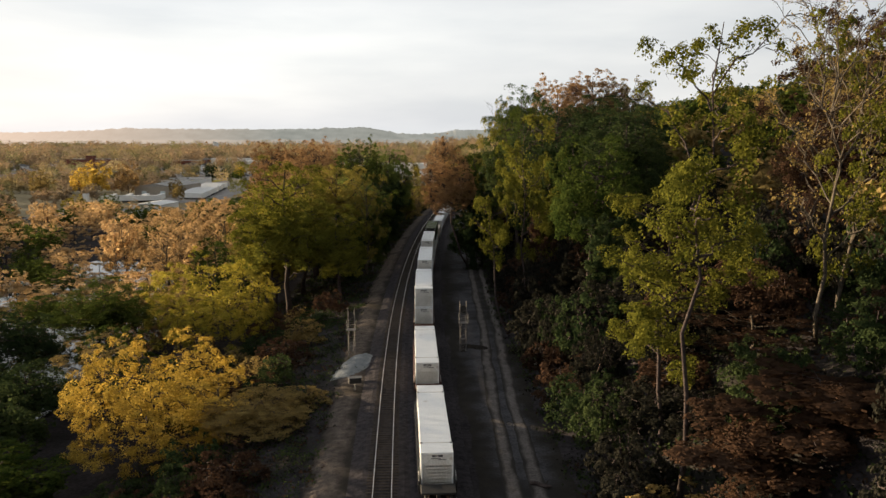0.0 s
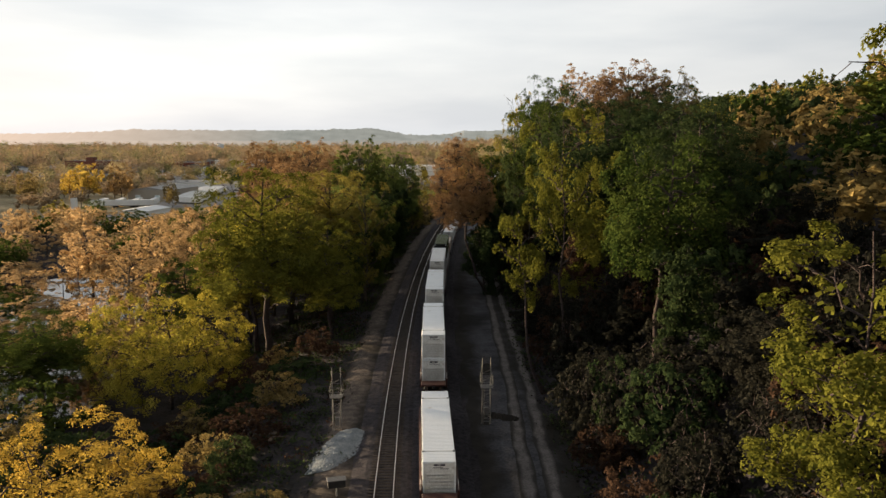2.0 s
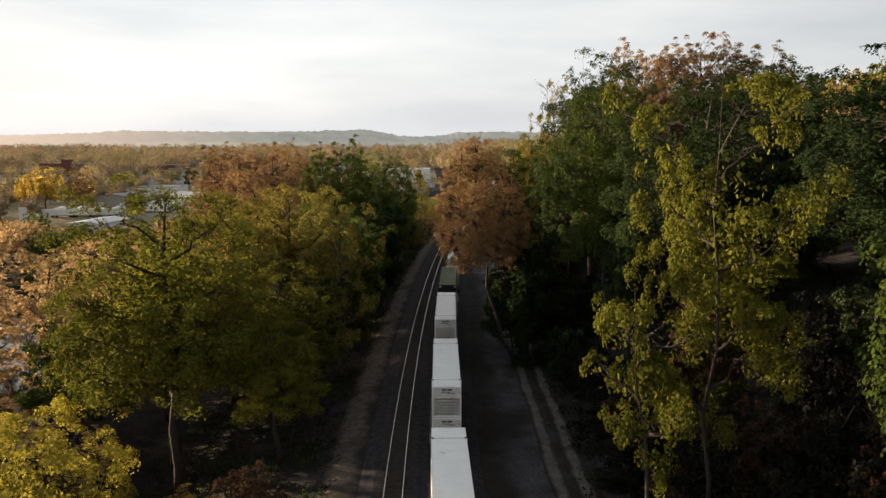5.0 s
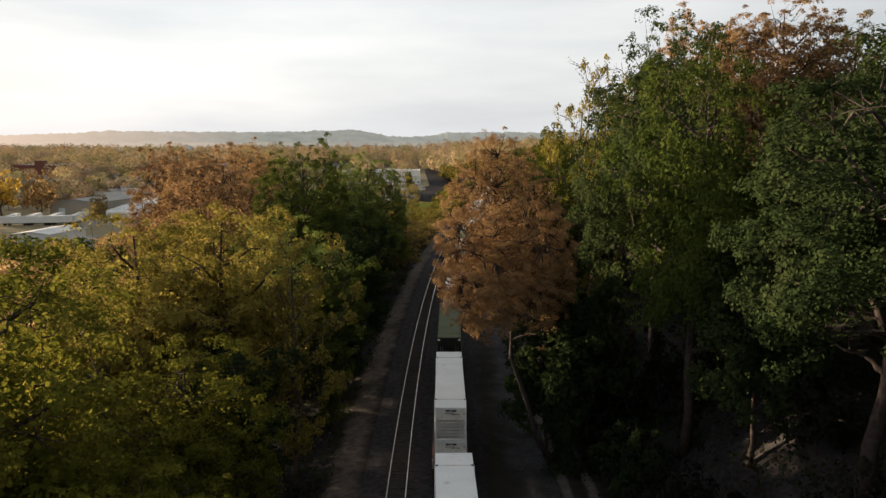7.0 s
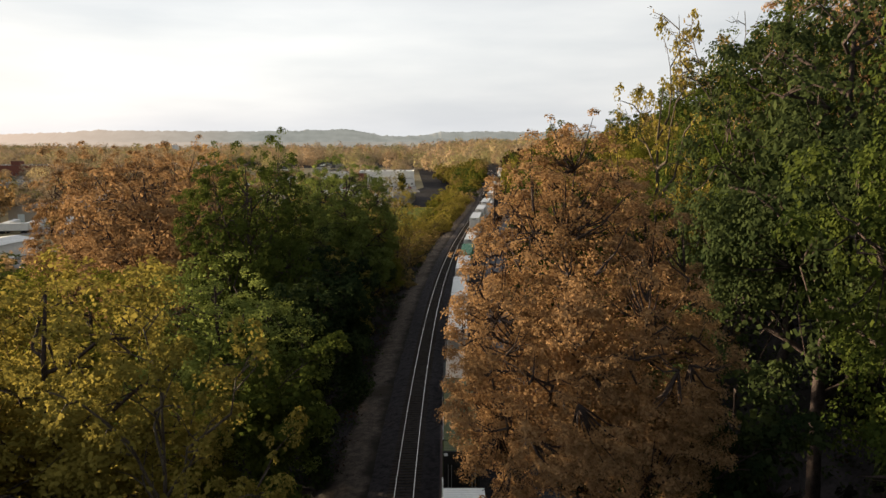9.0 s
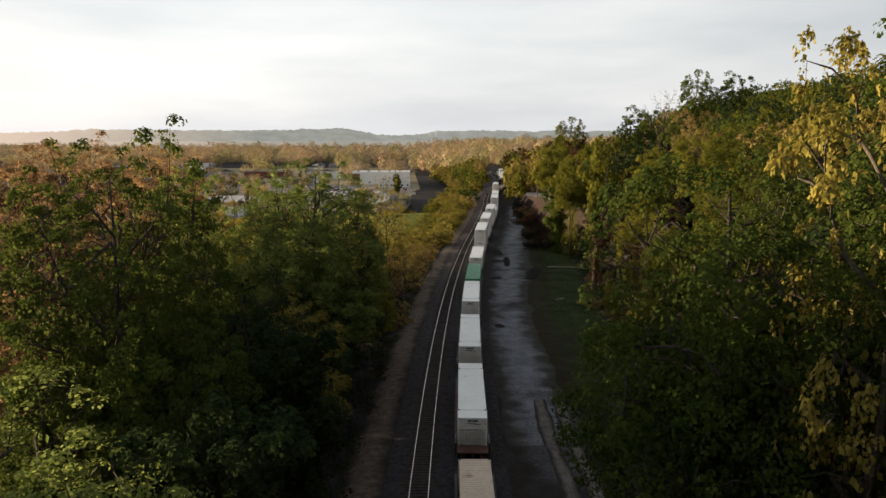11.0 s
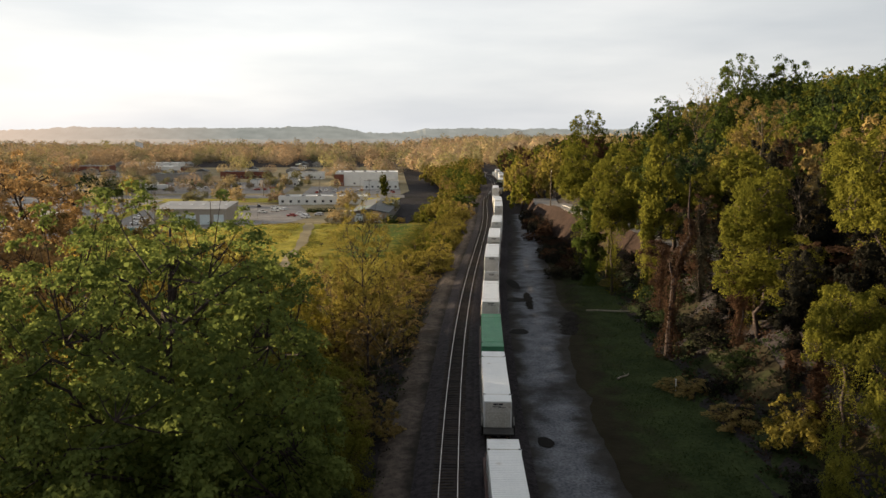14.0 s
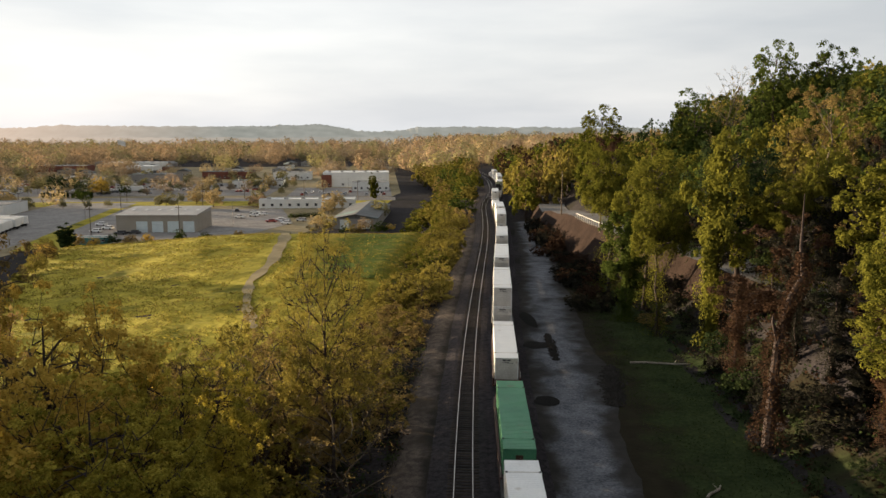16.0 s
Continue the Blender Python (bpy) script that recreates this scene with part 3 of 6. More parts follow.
def well_car(L, sill):
    """A low well car, middle at the origin, railhead at z = 0."""
    ob = empty("well_car", Matrix.Identity(4), "red-brown low well car of the freight train" if sill == "red_sill" else "dark steel low well car of the freight train", "rail car", "cars of the train")
    h = L / 2
    for s in (-1, 1):
        x = s * 1.46
        part("side_sill", Shape().prism([(x - 0.07, 0.28), (x + 0.07, 0.28), (x + 0.07, 1.15), (x + 0.10, 1.18), (x + 0.10, 1.26), (x - 0.10, 1.26), (x - 0.07, 1.15)], -h + 1.4, h - 1.4), M[sill], ob)
        part("grab_rail", Shape().tube([(x, -h + 1.6, 1.26), (x, -h + 1.6, 1.75), (x, -h + 2.3, 1.75), (x, -h + 2.3, 1.26)], [0.03] * 4, 5), M["grey_steel"], ob)
    part("well_floor", Shape().box(-1.38, -h + 1.6, 0.22, 1.38, h - 1.6, 0.34), M["black_steel"], ob)
    for s in (-1, 1):
        y = s * (h - 0.75)
        part("end_platform", Shape().box(-1.35, y - 0.95, 0.95, 1.35, y + 0.6, 1.12, 0.03), M[sill], ob)
        part("coupler", Shape().box(-0.16, min(y, y + s * 1.0), 0.70, 0.16, max(y, y + s * 1.0), 0.94, 0.04), M["black_steel"], ob)
        for sx in (-1, 1):
            tr = part("truck_frame", Shape().box(sx * 1.0 - 0.09, y - 1.05, 0.35, sx * 1.0 + 0.09, y + 1.05, 0.68, 0.05), M["black_steel"], ob)
            for sw in (-0.8, 0.8):
                part("wheel", Shape().tube([(sx * 0.68, y + sw, 0.43), (sx * 0.82, y + sw, 0.43)], [0.43, 0.43], 18), M["rail_side"], tr)
    return ob


# rear end, length, what is stacked (from below)
CONSIST = [
    (31.8, ("white",)), (55.5, ("white",)), (79.4, ("white",)), (106.0, ("white", "white")), (131.5, ("white", "white")),
    (156.5, ("white", "white")), (178.2, ("white", "olive")), (201.8, ("tan",)), (221.6, ("white",)), (244.4, ("white",)),
    (269.0, ("white",)), (287.0, ("green",)), (310.6, ("white",)), (334.2, ("white", "white")), (360.2, ("white", "white")),
    (388.6, ("white", "white")), (412.0, ("white",)), (432.5, ("white", "white")), (453.0, ("white", "white")), (474.0, ("olive",)),
    (494.0, ("white",)), (514.0, ("white", "white")), (535.0, ("tan",)), (556.0, ("white", "olive")), (577.0, ("white", "white")),
    (598.0, ("white",)), (619.0, ("white", "white")), (640.0, ("white", "white")), (661.0, ("white",)), (682.0, ("white", "white")), (704.0, ("white",)),
]
built = {}


def placed(key, make, m):
    if key not in built:
        built[key] = make()
        built[key].matrix_world = m
        return built[key]
    return copy_thing(built[key], m)


for n, (rear, stack) in enumerate(CONSIST):
    L = 12.19 if stack[0] == "tan" else 16.15
    y = rear + L / 2
    turn = -math.degrees(math.atan2(track_x(y + 6) - track_x(y - 6), 12))
    x = track_x(y) + SPACING
    sill = "red_sill" if n % 3 != 1 else "black_steel"
    placed("car" + sill + str(L), lambda: well_car(L + 4.6, sill), pose(x, y, 0.5, 0, 0, turn))
    z = 0.5 + 0.345
    for k in stack:
        placed(k, lambda: container(k), pose(x + random.uniform(-0.03, 0.03), y + random.uniform(-0.1, 0.1), z, 0, 0, turn))
        z += (2.6 if k == "tan" else 2.9) + 0.02

# ---- trees ----
class Rng:
    def __init__(self, seed):
        self.r = np.random.RandomState(seed)

    def u(self, a=0.0, b=1.0, n=None):
        return self.r.uniform(a, b, n)

    def g(self, s, n=None):
        return self.r.normal(0, s, n)


def unit(v):
    return v / (np.linalg.norm(v, axis=1, keepdims=True) + 1e-9)


def leaf_quads(rng, centres, size, kite=False, out=None, stray=0.34):
    """Small leaf sprays, one face each; they lie round their clump, facing outward and up."""
    n = len(centres)
    if out is None:
        nor = rng.g(1.0, (n, 3))
        nor[:, 2] = np.abs(nor[:, 2]) * 0.9 + 0.25
    else:
        nor = out + rng.g(stray, (n, 3)) + np.array([0, 0, 0.12])
    nor = unit(nor)
    a = unit(np.cross(nor, rng.g(1.0, (n, 3))))
    b = np.cross(nor, a)
    s = np.asarray(size).reshape(-1, 1) * rng.u(0.6, 1.35, (n, 1))
    a, b = a * s, b * s * rng.u(0.5, 0.9, (n, 1))
    if kite:
        fold = nor * s * rng.u(-0.3, 0.2, (n, 1))
        return np.stack([centres - a, centres - b + fold * 0.3, centres + a + fold, centres + b - a * 0.1], 1)
    return np.stack([centres - a, centres + a * 0.45 - b, centres + a * 0.75 + b * 0.9], 1)


def spaced(rng, pts, count, gap):
    """Picks at most count of the points, in random order, none nearer to another than gap."""
    keep = []
    for i in rng.r.permutation(len(pts)):
        if len(keep) >= count:
            break
        if not keep or np.min(((pts[keep] - pts[i]) ** 2).sum(1)) > gap * gap:
            keep.append(i)
    return keep


def clumps(rng, cen, rad, heart, n, flat=0.85):
    """Leaves on bunched sprays: every clump is a few small domes, dense above and open beneath."""
    k = 6
    away = unit((cen - heart) * np.array([1, 1, 0.8]))
    share = np.repeat(np.arange(len(cen)), k)
    d = unit(rng.g(1.0, (len(share), 3)) + away[share] * 0.75 + np.array([0, 0, 0.45]))
    sc = cen[share] + d * (rad[share] * rng.u(0.45, 0.95, len(share)))[:, None] * np.array([1.1, 1.1, flat])
    sr = rad[share] * rng.u(0.34, 0.66, len(share))
    pick = rng.r.choice(len(sc), n, p=sr ** 2 / (sr ** 2).sum())
    o = unit(rng.g(1.0, (n, 3)) + away[share][pick] * 0.5 + np.array([0, 0, 0.55]))
    at = sc[pick] + o * (sr[pick] * rng.u(0.2, 1.0, n) ** 0.45)[:, None] * np.array([1.1, 1.1, 0.9])
    return at, unit(o + away[share][pick] * 0.25 + np.array([0, 0, 0.2]))


def grow(seed, H, R, base, limbs, rise, leaves, leaf, clump, crowd=60, subs=4, twigs=1, flat=0.0, stems=1, vine=0.0, weep=0.0, kite=True, dome=0, core=0.10, lean=0.0, ragged=0.3, lump=0.42, bend=0.03, stout=1.0, square=2.7):
    """A tree of height H and crown radius R: the wood as one shape and the leaf faces."""
    rng = Rng(seed)
    wood, tips = Shape(), []
    for st in range(stems):
        spread = 0.0 if stems == 1 else R * 0.42
        az0 = 2 * math.pi * st / stems + rng.u(0, 1)
        top = Vector((math.cos(az0) * spread + rng.g(0.5), math.sin(az0) * spread + rng.g(0.5), H * rng.u(0.84, 0.92)))
        pts = []
        for i in range(9):
            f = i / 8
            w = math.sin(f * math.pi) * H * bend
            pts.append(Vector((top.x * f ** 1.5 + rng.g(w * 0.7), top.y * f ** 1.5 + rng.g(w * 0.7), top.z * f)))
        r0 = H * 0.017 * stout * (1.0 if stems == 1 else 0.6)
        wood.tube(pts, [r0 * (1.25 if i == 0 else 1.0) * (1 - 0.86 * (i / 8) ** 1.1) for i in range(9)], 7)
        tips.append(pts[-1])

        def on(f):
            k = min(int(f * 8), 7)
            return pts[k].lerp(pts[k + 1], f * 8 - k)

        for i in range(limbs):
            f = base + (0.98 - base) * (i + rng.u(0, 0.9)) / limbs
            az = i * 2.4 + rng.u(-0.5, 0.5) + st
            full = math.sqrt(max(0.05, 1 - ((f - (base + 1) * 0.5 - 0.04) / ((1 - base) * 0.62)) ** 2))
            Ln = R * full * rng.u(1 - ragged, 1.12) * (1.0 if stems == 1 else 0.62)
            s0 = on(f * 0.92)
            up = rise * rng.u(0.6, 1.3) * (0.4 + 0.9 * f)
            d = Vector((math.cos(az), math.sin(az), 0))
            lp = [s0]
            for k in range(1, 6):
                q = k / 5
                lp.append(s0 + d * Ln * q + Vector((rng.g(0.06 * Ln), rng.g(0.06 * Ln), Ln * (up * q - weep * q * q) + rng.g(0.04 * Ln))))
            lr = r0 * 0.46 * (1.1 - f * 0.65)
            wood.tube(lp, [lr * (1 - 0.8 * k / 5) + 0.012 for k in range(6)], 5, False)
            tips += [lp[5], lp[4]]
            for j in range(subs):
                q = 0.3 + 0.65 * (j + rng.u(0, 1)) / subs
                k = min(int(q * 5), 4)
                b0 = lp[k].lerp(lp[k + 1], q * 5 - k)
                side = 1 if j % 2 else -1
                a2 = az + side * rng.u(0.5, 1.2)
                L2 = Ln * rng.u(0.28, 0.5)
                e = b0 + Vector((math.cos(a2) * L2, math.sin(a2) * L2, L2 * rng.u(-0.1, 0.75) * (1 - flat)))
                mid = b0.lerp(e, 0.5) + Vector((rng.g(0.12), rng.g(0.12), 0.08 * L2))
                wood.tube([b0, mid, e], [lr * 0.42 + 0.008, lr * 0.3 + 0.006, 0.012], 4, False)
                tips.append(e)
                for t in range(twigs):
                    g = rng.u(0.35, 1.0)
                    c0 = b0.lerp(e, g)
                    v = Vector((rng.g(1), rng.g(1), rng.u(-0.4, 1.1))).normalized() * L2 * rng.u(0.3, 0.6)
                    wood.tube([c0, c0 + v], [0.02, 0.008], 3, False)
                    tips.append(c0 + v)
    tips = np.array([tuple(t) for t in tips])
    z0 = base * H * 0.75
    heart = np.array([0, 0, z0 + (H - z0) * 0.42])
    if dome:
        # limbs that would stick out are drawn back into the dome of the crown
        def tuck(p):
            p = np.asarray(p, dtype=float)
            d = (p - heart) / np.array([R, R, H - heart[2]])
            q = np.linalg.norm(d, axis=1)
            f = np.where((q > 0.76) & (p[:, 2] > heart[2] * 0.8), 0.76 / np.maximum(q, 0.01), 1.0)[:, None]
            return heart + (p - heart) * f

        tips = tuck(tips)
        wood.v = [tuple(p) for p in tuck(wood.v)]
        spots = []
        for i in range(dome):
            w = 1 - 1.7 * (i + 0.5) / dome
            az = i * 2.39996 + rng.g(0.3)
            side = (1 - abs(w) ** square) ** (1 / square)
            d = np.array([math.cos(az) * side, math.sin(az) * side, w + rng.g(0.05)])
            bulge = noise.noise(Vector(d * 1.5) + Vector((seed, 0, 0))) + 0.5 * noise.noise(Vector(d * 4.0) + Vector((0, seed, 0)))
            if bulge < -0.42 and lump > 0.2:
                continue
            up = (H - heart[2]) * 0.94 if w > 0 else heart[2] - z0
            spots.append(heart + d * np.array([R * 0.88, R * 0.88, up]) * min((0.90 + lump * bulge) * rng.u(0.76, 1.06), 1.04))
        cen = np.array(spots)
        for c in cen:
            k = int(np.argmin(((tips - (c * 0.8 + heart * 0.2)) ** 2).sum(1)))
            m = (tips[k] + c) * 0.5 + np.array([0, 0, -0.25])
            wood.tube([Vector(tips[k]), Vector(m), Vector(c)], [0.05, 0.03, 0.01], 3, False)
    else:
        cen = tips[spaced(rng, tips, crowd, clump * 0.85)]
    n_core = int(leaves * core)
    rad = clump * rng.u(0.6, 1.4, len(cen)) * (1 - 0.25 * np.clip((cen[:, 2] - heart[2]) / (H - heart[2]), 0, 1))
    at, out = clumps(rng, cen, rad, heart, leaves - n_core)
    sizes = np.full(len(at), leaf * 1.12)
    if n_core:
        # shaded inner foliage along the limbs
        k = rng.r.randint(len(cen), size=n_core)
        f = rng.u(0.25, 0.8, (n_core, 1))
        inner = heart * 0.9 * (1 - f) + cen[k] * f + rng.g(clump * 0.45, (n_core, 3))
        at, out = np.concatenate([at, inner]), np.concatenate([out, unit(rng.g(1.0, (n_core, 3)) + np.array([0, 0, 0.5]))])
        sizes = np.concatenate([sizes, np.full(n_core, leaf * 2.0)])
    if vine:
        n = int(leaves * vine)
        zz = rng.u(0.02, 0.85, n) * H
        ang, rd = rng.u(0, 6.283, n), R * (0.12 + 0.24 * rng.u(0, 1, n)) * (1.15 - 0.5 * zz / H)
        rd *= 1 + 0.45 * np.sin(zz * 1.3 + seed) + 0.35 * np.sin(ang * 3 + zz * 0.7 + seed)
        at = np.concatenate([at, np.stack([np.cos(ang) * rd, np.sin(ang) * rd, zz], 1)])
        out = np.concatenate([out, np.stack([np.cos(ang), np.sin(ang), 0.2 + 0 * ang], 1)])
        sizes = np.concatenate([sizes, np.full(n, leaf)])
    if weep:
        # hanging strands below the crown
        for t in tips[rng.r.choice(len(tips), 46)]:
            n = rng.r.randint(10, 26)
            jit = rng.g(0.12, (n, 2))
            at = np.concatenate([at, t + np.stack([jit[:, 0], jit[:, 1], -rng.u(0, rng.u(1.5, 5.0), n)], 1)])
            out = np.concatenate([out, unit(np.stack([jit[:, 0], jit[:, 1], 0.02 + 0 * jit[:, 0]], 1))])
            sizes = np.concatenate([sizes, np.full(n, leaf)])
    at[:, 2] = np.maximum(at[:, 2], 0.25)
    # bring the crown to its nominal height and reach
    fz = H / np.percentile(at[:, 2], 99.3)
    fr = R / np.percentile(np.hypot(at[:, 0], at[:, 1]), 96)
    quads = leaf_quads(rng, at * np.array([fr, fr, fz]), sizes, kite, out)
    wv = np.array(wood.v) * np.array([fr, fr, fz])
    if lean:
        for p in (quads, wv):
            p[..., 0] -= lean * (np.clip(p[..., 2] / H, 0, 1) ** 0.4)
    wood.v = [tuple(v) for v in wv]
    return wood, quads


# name: H, R, base, limbs, rise, leaves, leaf size, clump, and the rest
KINDS = {
    "oak": dict(H=27, R=8.2, base=0.3, limbs=14, rise=0.5, leaves=46000, leaf=0.102, clump=1.25, dome=170, subs=4, lump=0.36, core=0.2),
    "tall": dict(H=28, R=7.0, base=0.34, limbs=15, rise=0.75, leaves=44000, leaf=0.102, clump=1.2, dome=160, subs=4, lump=0.36, core=0.2),
    "round": dict(H=27, R=8.0, base=0.22, limbs=15, rise=0.7, leaves=50000, leaf=0.102, clump=1.2, dome=185, subs=3, lump=0.28, core=0.2),
    "dense": dict(H=14, R=9.5, base=0.05, limbs=16, rise=0.5, leaves=72000, leaf=0.07, clump=0.8, dome=320, subs=4, core=0.06, lump=0.24, stout=0.7),
    "plume": dict(H=33, R=9.5, base=0.22, limbs=18, rise=0.9, leaves=90000, leaf=0.105, clump=0.85, dome=480, subs=5, core=0.12, lump=0.2, stout=0.7),
    "crest": dict(H=28, R=5.8, base=0.44, limbs=18, rise=0.6, leaves=210000, leaf=0.044, clump=0.46, dome=900, subs=6, core=0.1, lean=5.6, lump=0.16, stout=0.45, square=1.8),
    "open": dict(H=22, R=6.5, base=0.16, limbs=14, rise=0.9, leaves=16000, leaf=0.095, clump=0.85, crowd=150, subs=4, twigs=2, core=0.02),
    "bare": dict(H=22, R=6.0, base=0.28, limbs=13, rise=0.95, leaves=900, leaf=0.1, clump=0.6, crowd=80, subs=5, twigs=4, core=0.0, bend=0.05, stout=0.6),
    "shrub": dict(H=6, R=3.6, base=0.08, limbs=5, rise=1.0, leaves=4000, leaf=0.115, clump=0.7, stems=3, subs=2, twigs=0, dome=48),
    "vine": dict(H=20, R=4.8, base=0.35, limbs=10, rise=0.55, leaves=12500, leaf=0.13, clump=1.1, crowd=46, vine=0.8, subs=3, twigs=1, stout=0.7),
    "weep": dict(H=20, R=6.5, base=0.40, limbs=11, rise=0.5, leaves=28000, leaf=0.105, clump=1.15, dome=130, weep=0.22, subs=4, twigs=2, bend=0.045),
    "sparse": dict(H=25, R=7.2, base=0.34, limbs=13, rise=0.42, leaves=26000, leaf=0.09, clump=1.1, crowd=80, subs=5, twigs=2, flat=0.4, core=0.03, ragged=0.45, bend=0.03, stout=0.6),
    "high": dict(H=22, R=6.0, base=0.66, limbs=13, rise=0.6, leaves=30000, leaf=0.105, clump=1.15, dome=120, subs=4, vine=0.12, lump=0.36),
    "lanky": dict(H=30, R=5.0, base=0.55, limbs=13, rise=0.5, leaves=13000, leaf=0.09, clump=1.0, crowd=60, subs=4, twigs=2, flat=0.5, core=0.0, ragged=0.5, bend=0.02, stout=0.45),
    "reach": dict(H=19, R=4.6, base=0.55, limbs=8, rise=0.4, leaves=9000, leaf=0.10, clump=1.0, crowd=34, subs=4, twigs=2, flat=0.4, core=0.03, lean=5.5),
    "drape": dict(H=18, R=3.4, base=0.5, limbs=9, rise=0.5, leaves=7000, leaf=0.085, clump=0.8, crowd=40, vine=1.2, weep=0.25, subs=3, twigs=3, core=0.0, stout=0.7),
    "bud": dict(H=20, R=5.5, base=0.2, limbs=20, rise=1.0, leaves=42000, leaf=0.055, clump=0.6, dome=300, subs=5, twigs=3, core=0.05, lump=0.2, stout=0.6),
    "bush": dict(H=6, R=3.6, base=0.08, limbs=5, rise=1.0, leaves=1500, leaf=0.21, clump=0.7, stems=3, subs=2, twigs=0, dome=48, kite=False),
    "wood": dict(H=18, R=5.5, base=0.18, limbs=10, rise=0.7, leaves=9500, leaf=0.165, clump=1.2, dome=80, subs=3, twigs=0),
    "mid": dict(H=14, R=6.0, base=0.14, limbs=8, rise=0.8, leaves=2600, leaf=0.31, clump=1.1, subs=2, twigs=0, dome=70, kite=False),
    "far": dict(H=14, R=6.0, base=0.12, limbs=6, rise=0.8, leaves=1250, leaf=0.5, clump=1.2, subs=2, twigs=0, dome=46, kite=False),
    "thin": dict(H=14, R=5.0, base=0.18, limbs=10, rise=1.0, leaves=3000, leaf=0.17, clump=0.75, crowd=80, subs=3, twigs=2, core=0.0, kite=False),
    "cone": dict(H=9, R=2.0, base=0.03, limbs=26, rise=-0.1, leaves=2600, leaf=0.22, clump=0.5, crowd=90, subs=2, twigs=1),
}
SAY = {
    "green": "fresh green", "deep": "deep green", "lime": "yellow-green", "gold": "golden yellow", "olive": "olive-gold", "fresh": "light green", "yellow": "bright yellow-green", "orange": "orange-brown", "brown": "brown budding", "rust": "rust-red", "dusk": "shade-painted dark brown", "bronze": "bronze-brown", "peach": "pale peach-brown",
}
FORM = {
    "oak": "spreading broadleaf tree with {} leaves", "tall": "tall broadleaf tree with {} leaves", "round": "dense round-crowned tree with {} leaves", "dense": "dense round-crowned tree with fine {} leaves",
    "crest": "high-crowned tree with fine {} leaves",
    "plume": "tall dense-crowned tree with fine {} leaves", "high": "tall tree with {} leaves high over a vine-wrapped trunk", "lanky": "lanky tree with a few high sprays of {} leaves", "reach": "leaning tree with a reaching spray of {} leaves",
    "drape": "slim trunk hung with {} dry vines", "bud": "round-crowned tree with a haze of small {} leaves",
    "open": "open-crowned tree with sparse {} leaves", "bare": "nearly bare tree with a few {} leaves", "shrub": "many-stemmed shrub with {} leaves",
    "vine": "vine-covered tree with {} leaves", "sparse": "open spreading tree with loose sprays of {} leaves", "weep": "tree hung with vines and {} leaves", "wood": "woodland tree with {} leaves", "mid": "broadleaf tree with {} leaves among the town's trees",
    "far": "distant broadleaf tree with {} leaves", "thin": "slender thin-crowned tree with {} leaves", "cone": "dark conical evergreen with {} needles",
}
wood_cache, tree_cache = {}, {}
STANDS = [(33.4, 293, 2.6)]


def tree(kind, tint, x, y, top, r, variant=0, z=None, group="valley trees", sink=0.25):
    """A tree whose crown tops out at the height top and reaches r metres from the trunk."""
    k = KINDS[kind]
    g = (ground_z(x, y) if z is None else z) - sink
    key = (kind, tint, variant)
    STANDS.append((x, y, r))
    sz, sx = (top - g) / (k["H"] * 1.0), r / (k["R"] * 1.02)
    turn = random.uniform(0, 360)
    if KINDS[kind].get("lean"):
        turn = 0.0
    m = pose(x, y, g, random.uniform(-2, 2), random.uniform(-2, 2), turn) @ Matrix.Diagonal((sx, sx, sz, 1))
    if key in tree_cache:
        f = tree_cache[key].scale
        return copy_thing(tree_cache[key], m @ Matrix.Diagonal((1 / f.x, 1 / f.y, 1 / f.z, 1)))
    if (kind, variant) not in wood_cache:
        shape, quads = grow(100 * variant + len(kind) * 7 + ord(kind[0]), **k)
        me = mesh_from("trunk", shape.v, shape.f, M["grey_bark"] if kind in ("bare", "open") else M["bark"], smooth=True)
        wood_cache[(kind, variant)] = [me, quads, None]
    if wood_cache[(kind, variant)][2] is None:
        wood_cache[(kind, variant)][2] = leaves_mesh("crown", wood_cache[(kind, variant)][1], LEAF["green"])
    me, quads, leafage = wood_cache[(kind, variant)]
    name = "shrub" if kind == "shrub" else "tree"
    ob = empty(name, m, FORM[kind].format(SAY[tint]), name, "bushes" if kind == "shrub" else group)
    part("trunk", me, None, ob)
    crown = part("crown", leafage, None, ob)
    crown.material_slots[0].link = "OBJECT"
    crown.material_slots[0].material = LEAF[tint]
    tree_cache[key] = ob
    return ob


BULK = {}


def bulk_tree(name, kind, tint, x, y, top, r, variant, label):
    """Adds a tree to the joined mass of a wood that nobody could count."""
    k = KINDS[kind]
    g = ground_z(x, y) - 0.25
    if (kind, variant) not in wood_cache:
        shape, quads = grow(100 * variant + len(kind) * 7 + ord(kind[0]), **k)
        wood_cache[(kind, variant)] = [mesh_from("trunk", shape.v, shape.f, M["bark"], smooth=True), quads, None]
    STANDS.append((x, y, r))
    q = wood_cache[(kind, variant)][1]
    a = random.uniform(0, 6.283)
    sx, sz = r / (k["R"] * 1.02), (top - g) / k["H"]
    c, s_ = math.cos(a) * sx, math.sin(a) * sx
    out = np.stack([q[..., 0] * c - q[..., 1] * s_ + x, q[..., 0] * s_ + q[..., 1] * c + y, q[..., 2] * sz + g], -1)
    BULK.setdefault((name, tint, label), []).append((out, (x, y, g, top, r)))


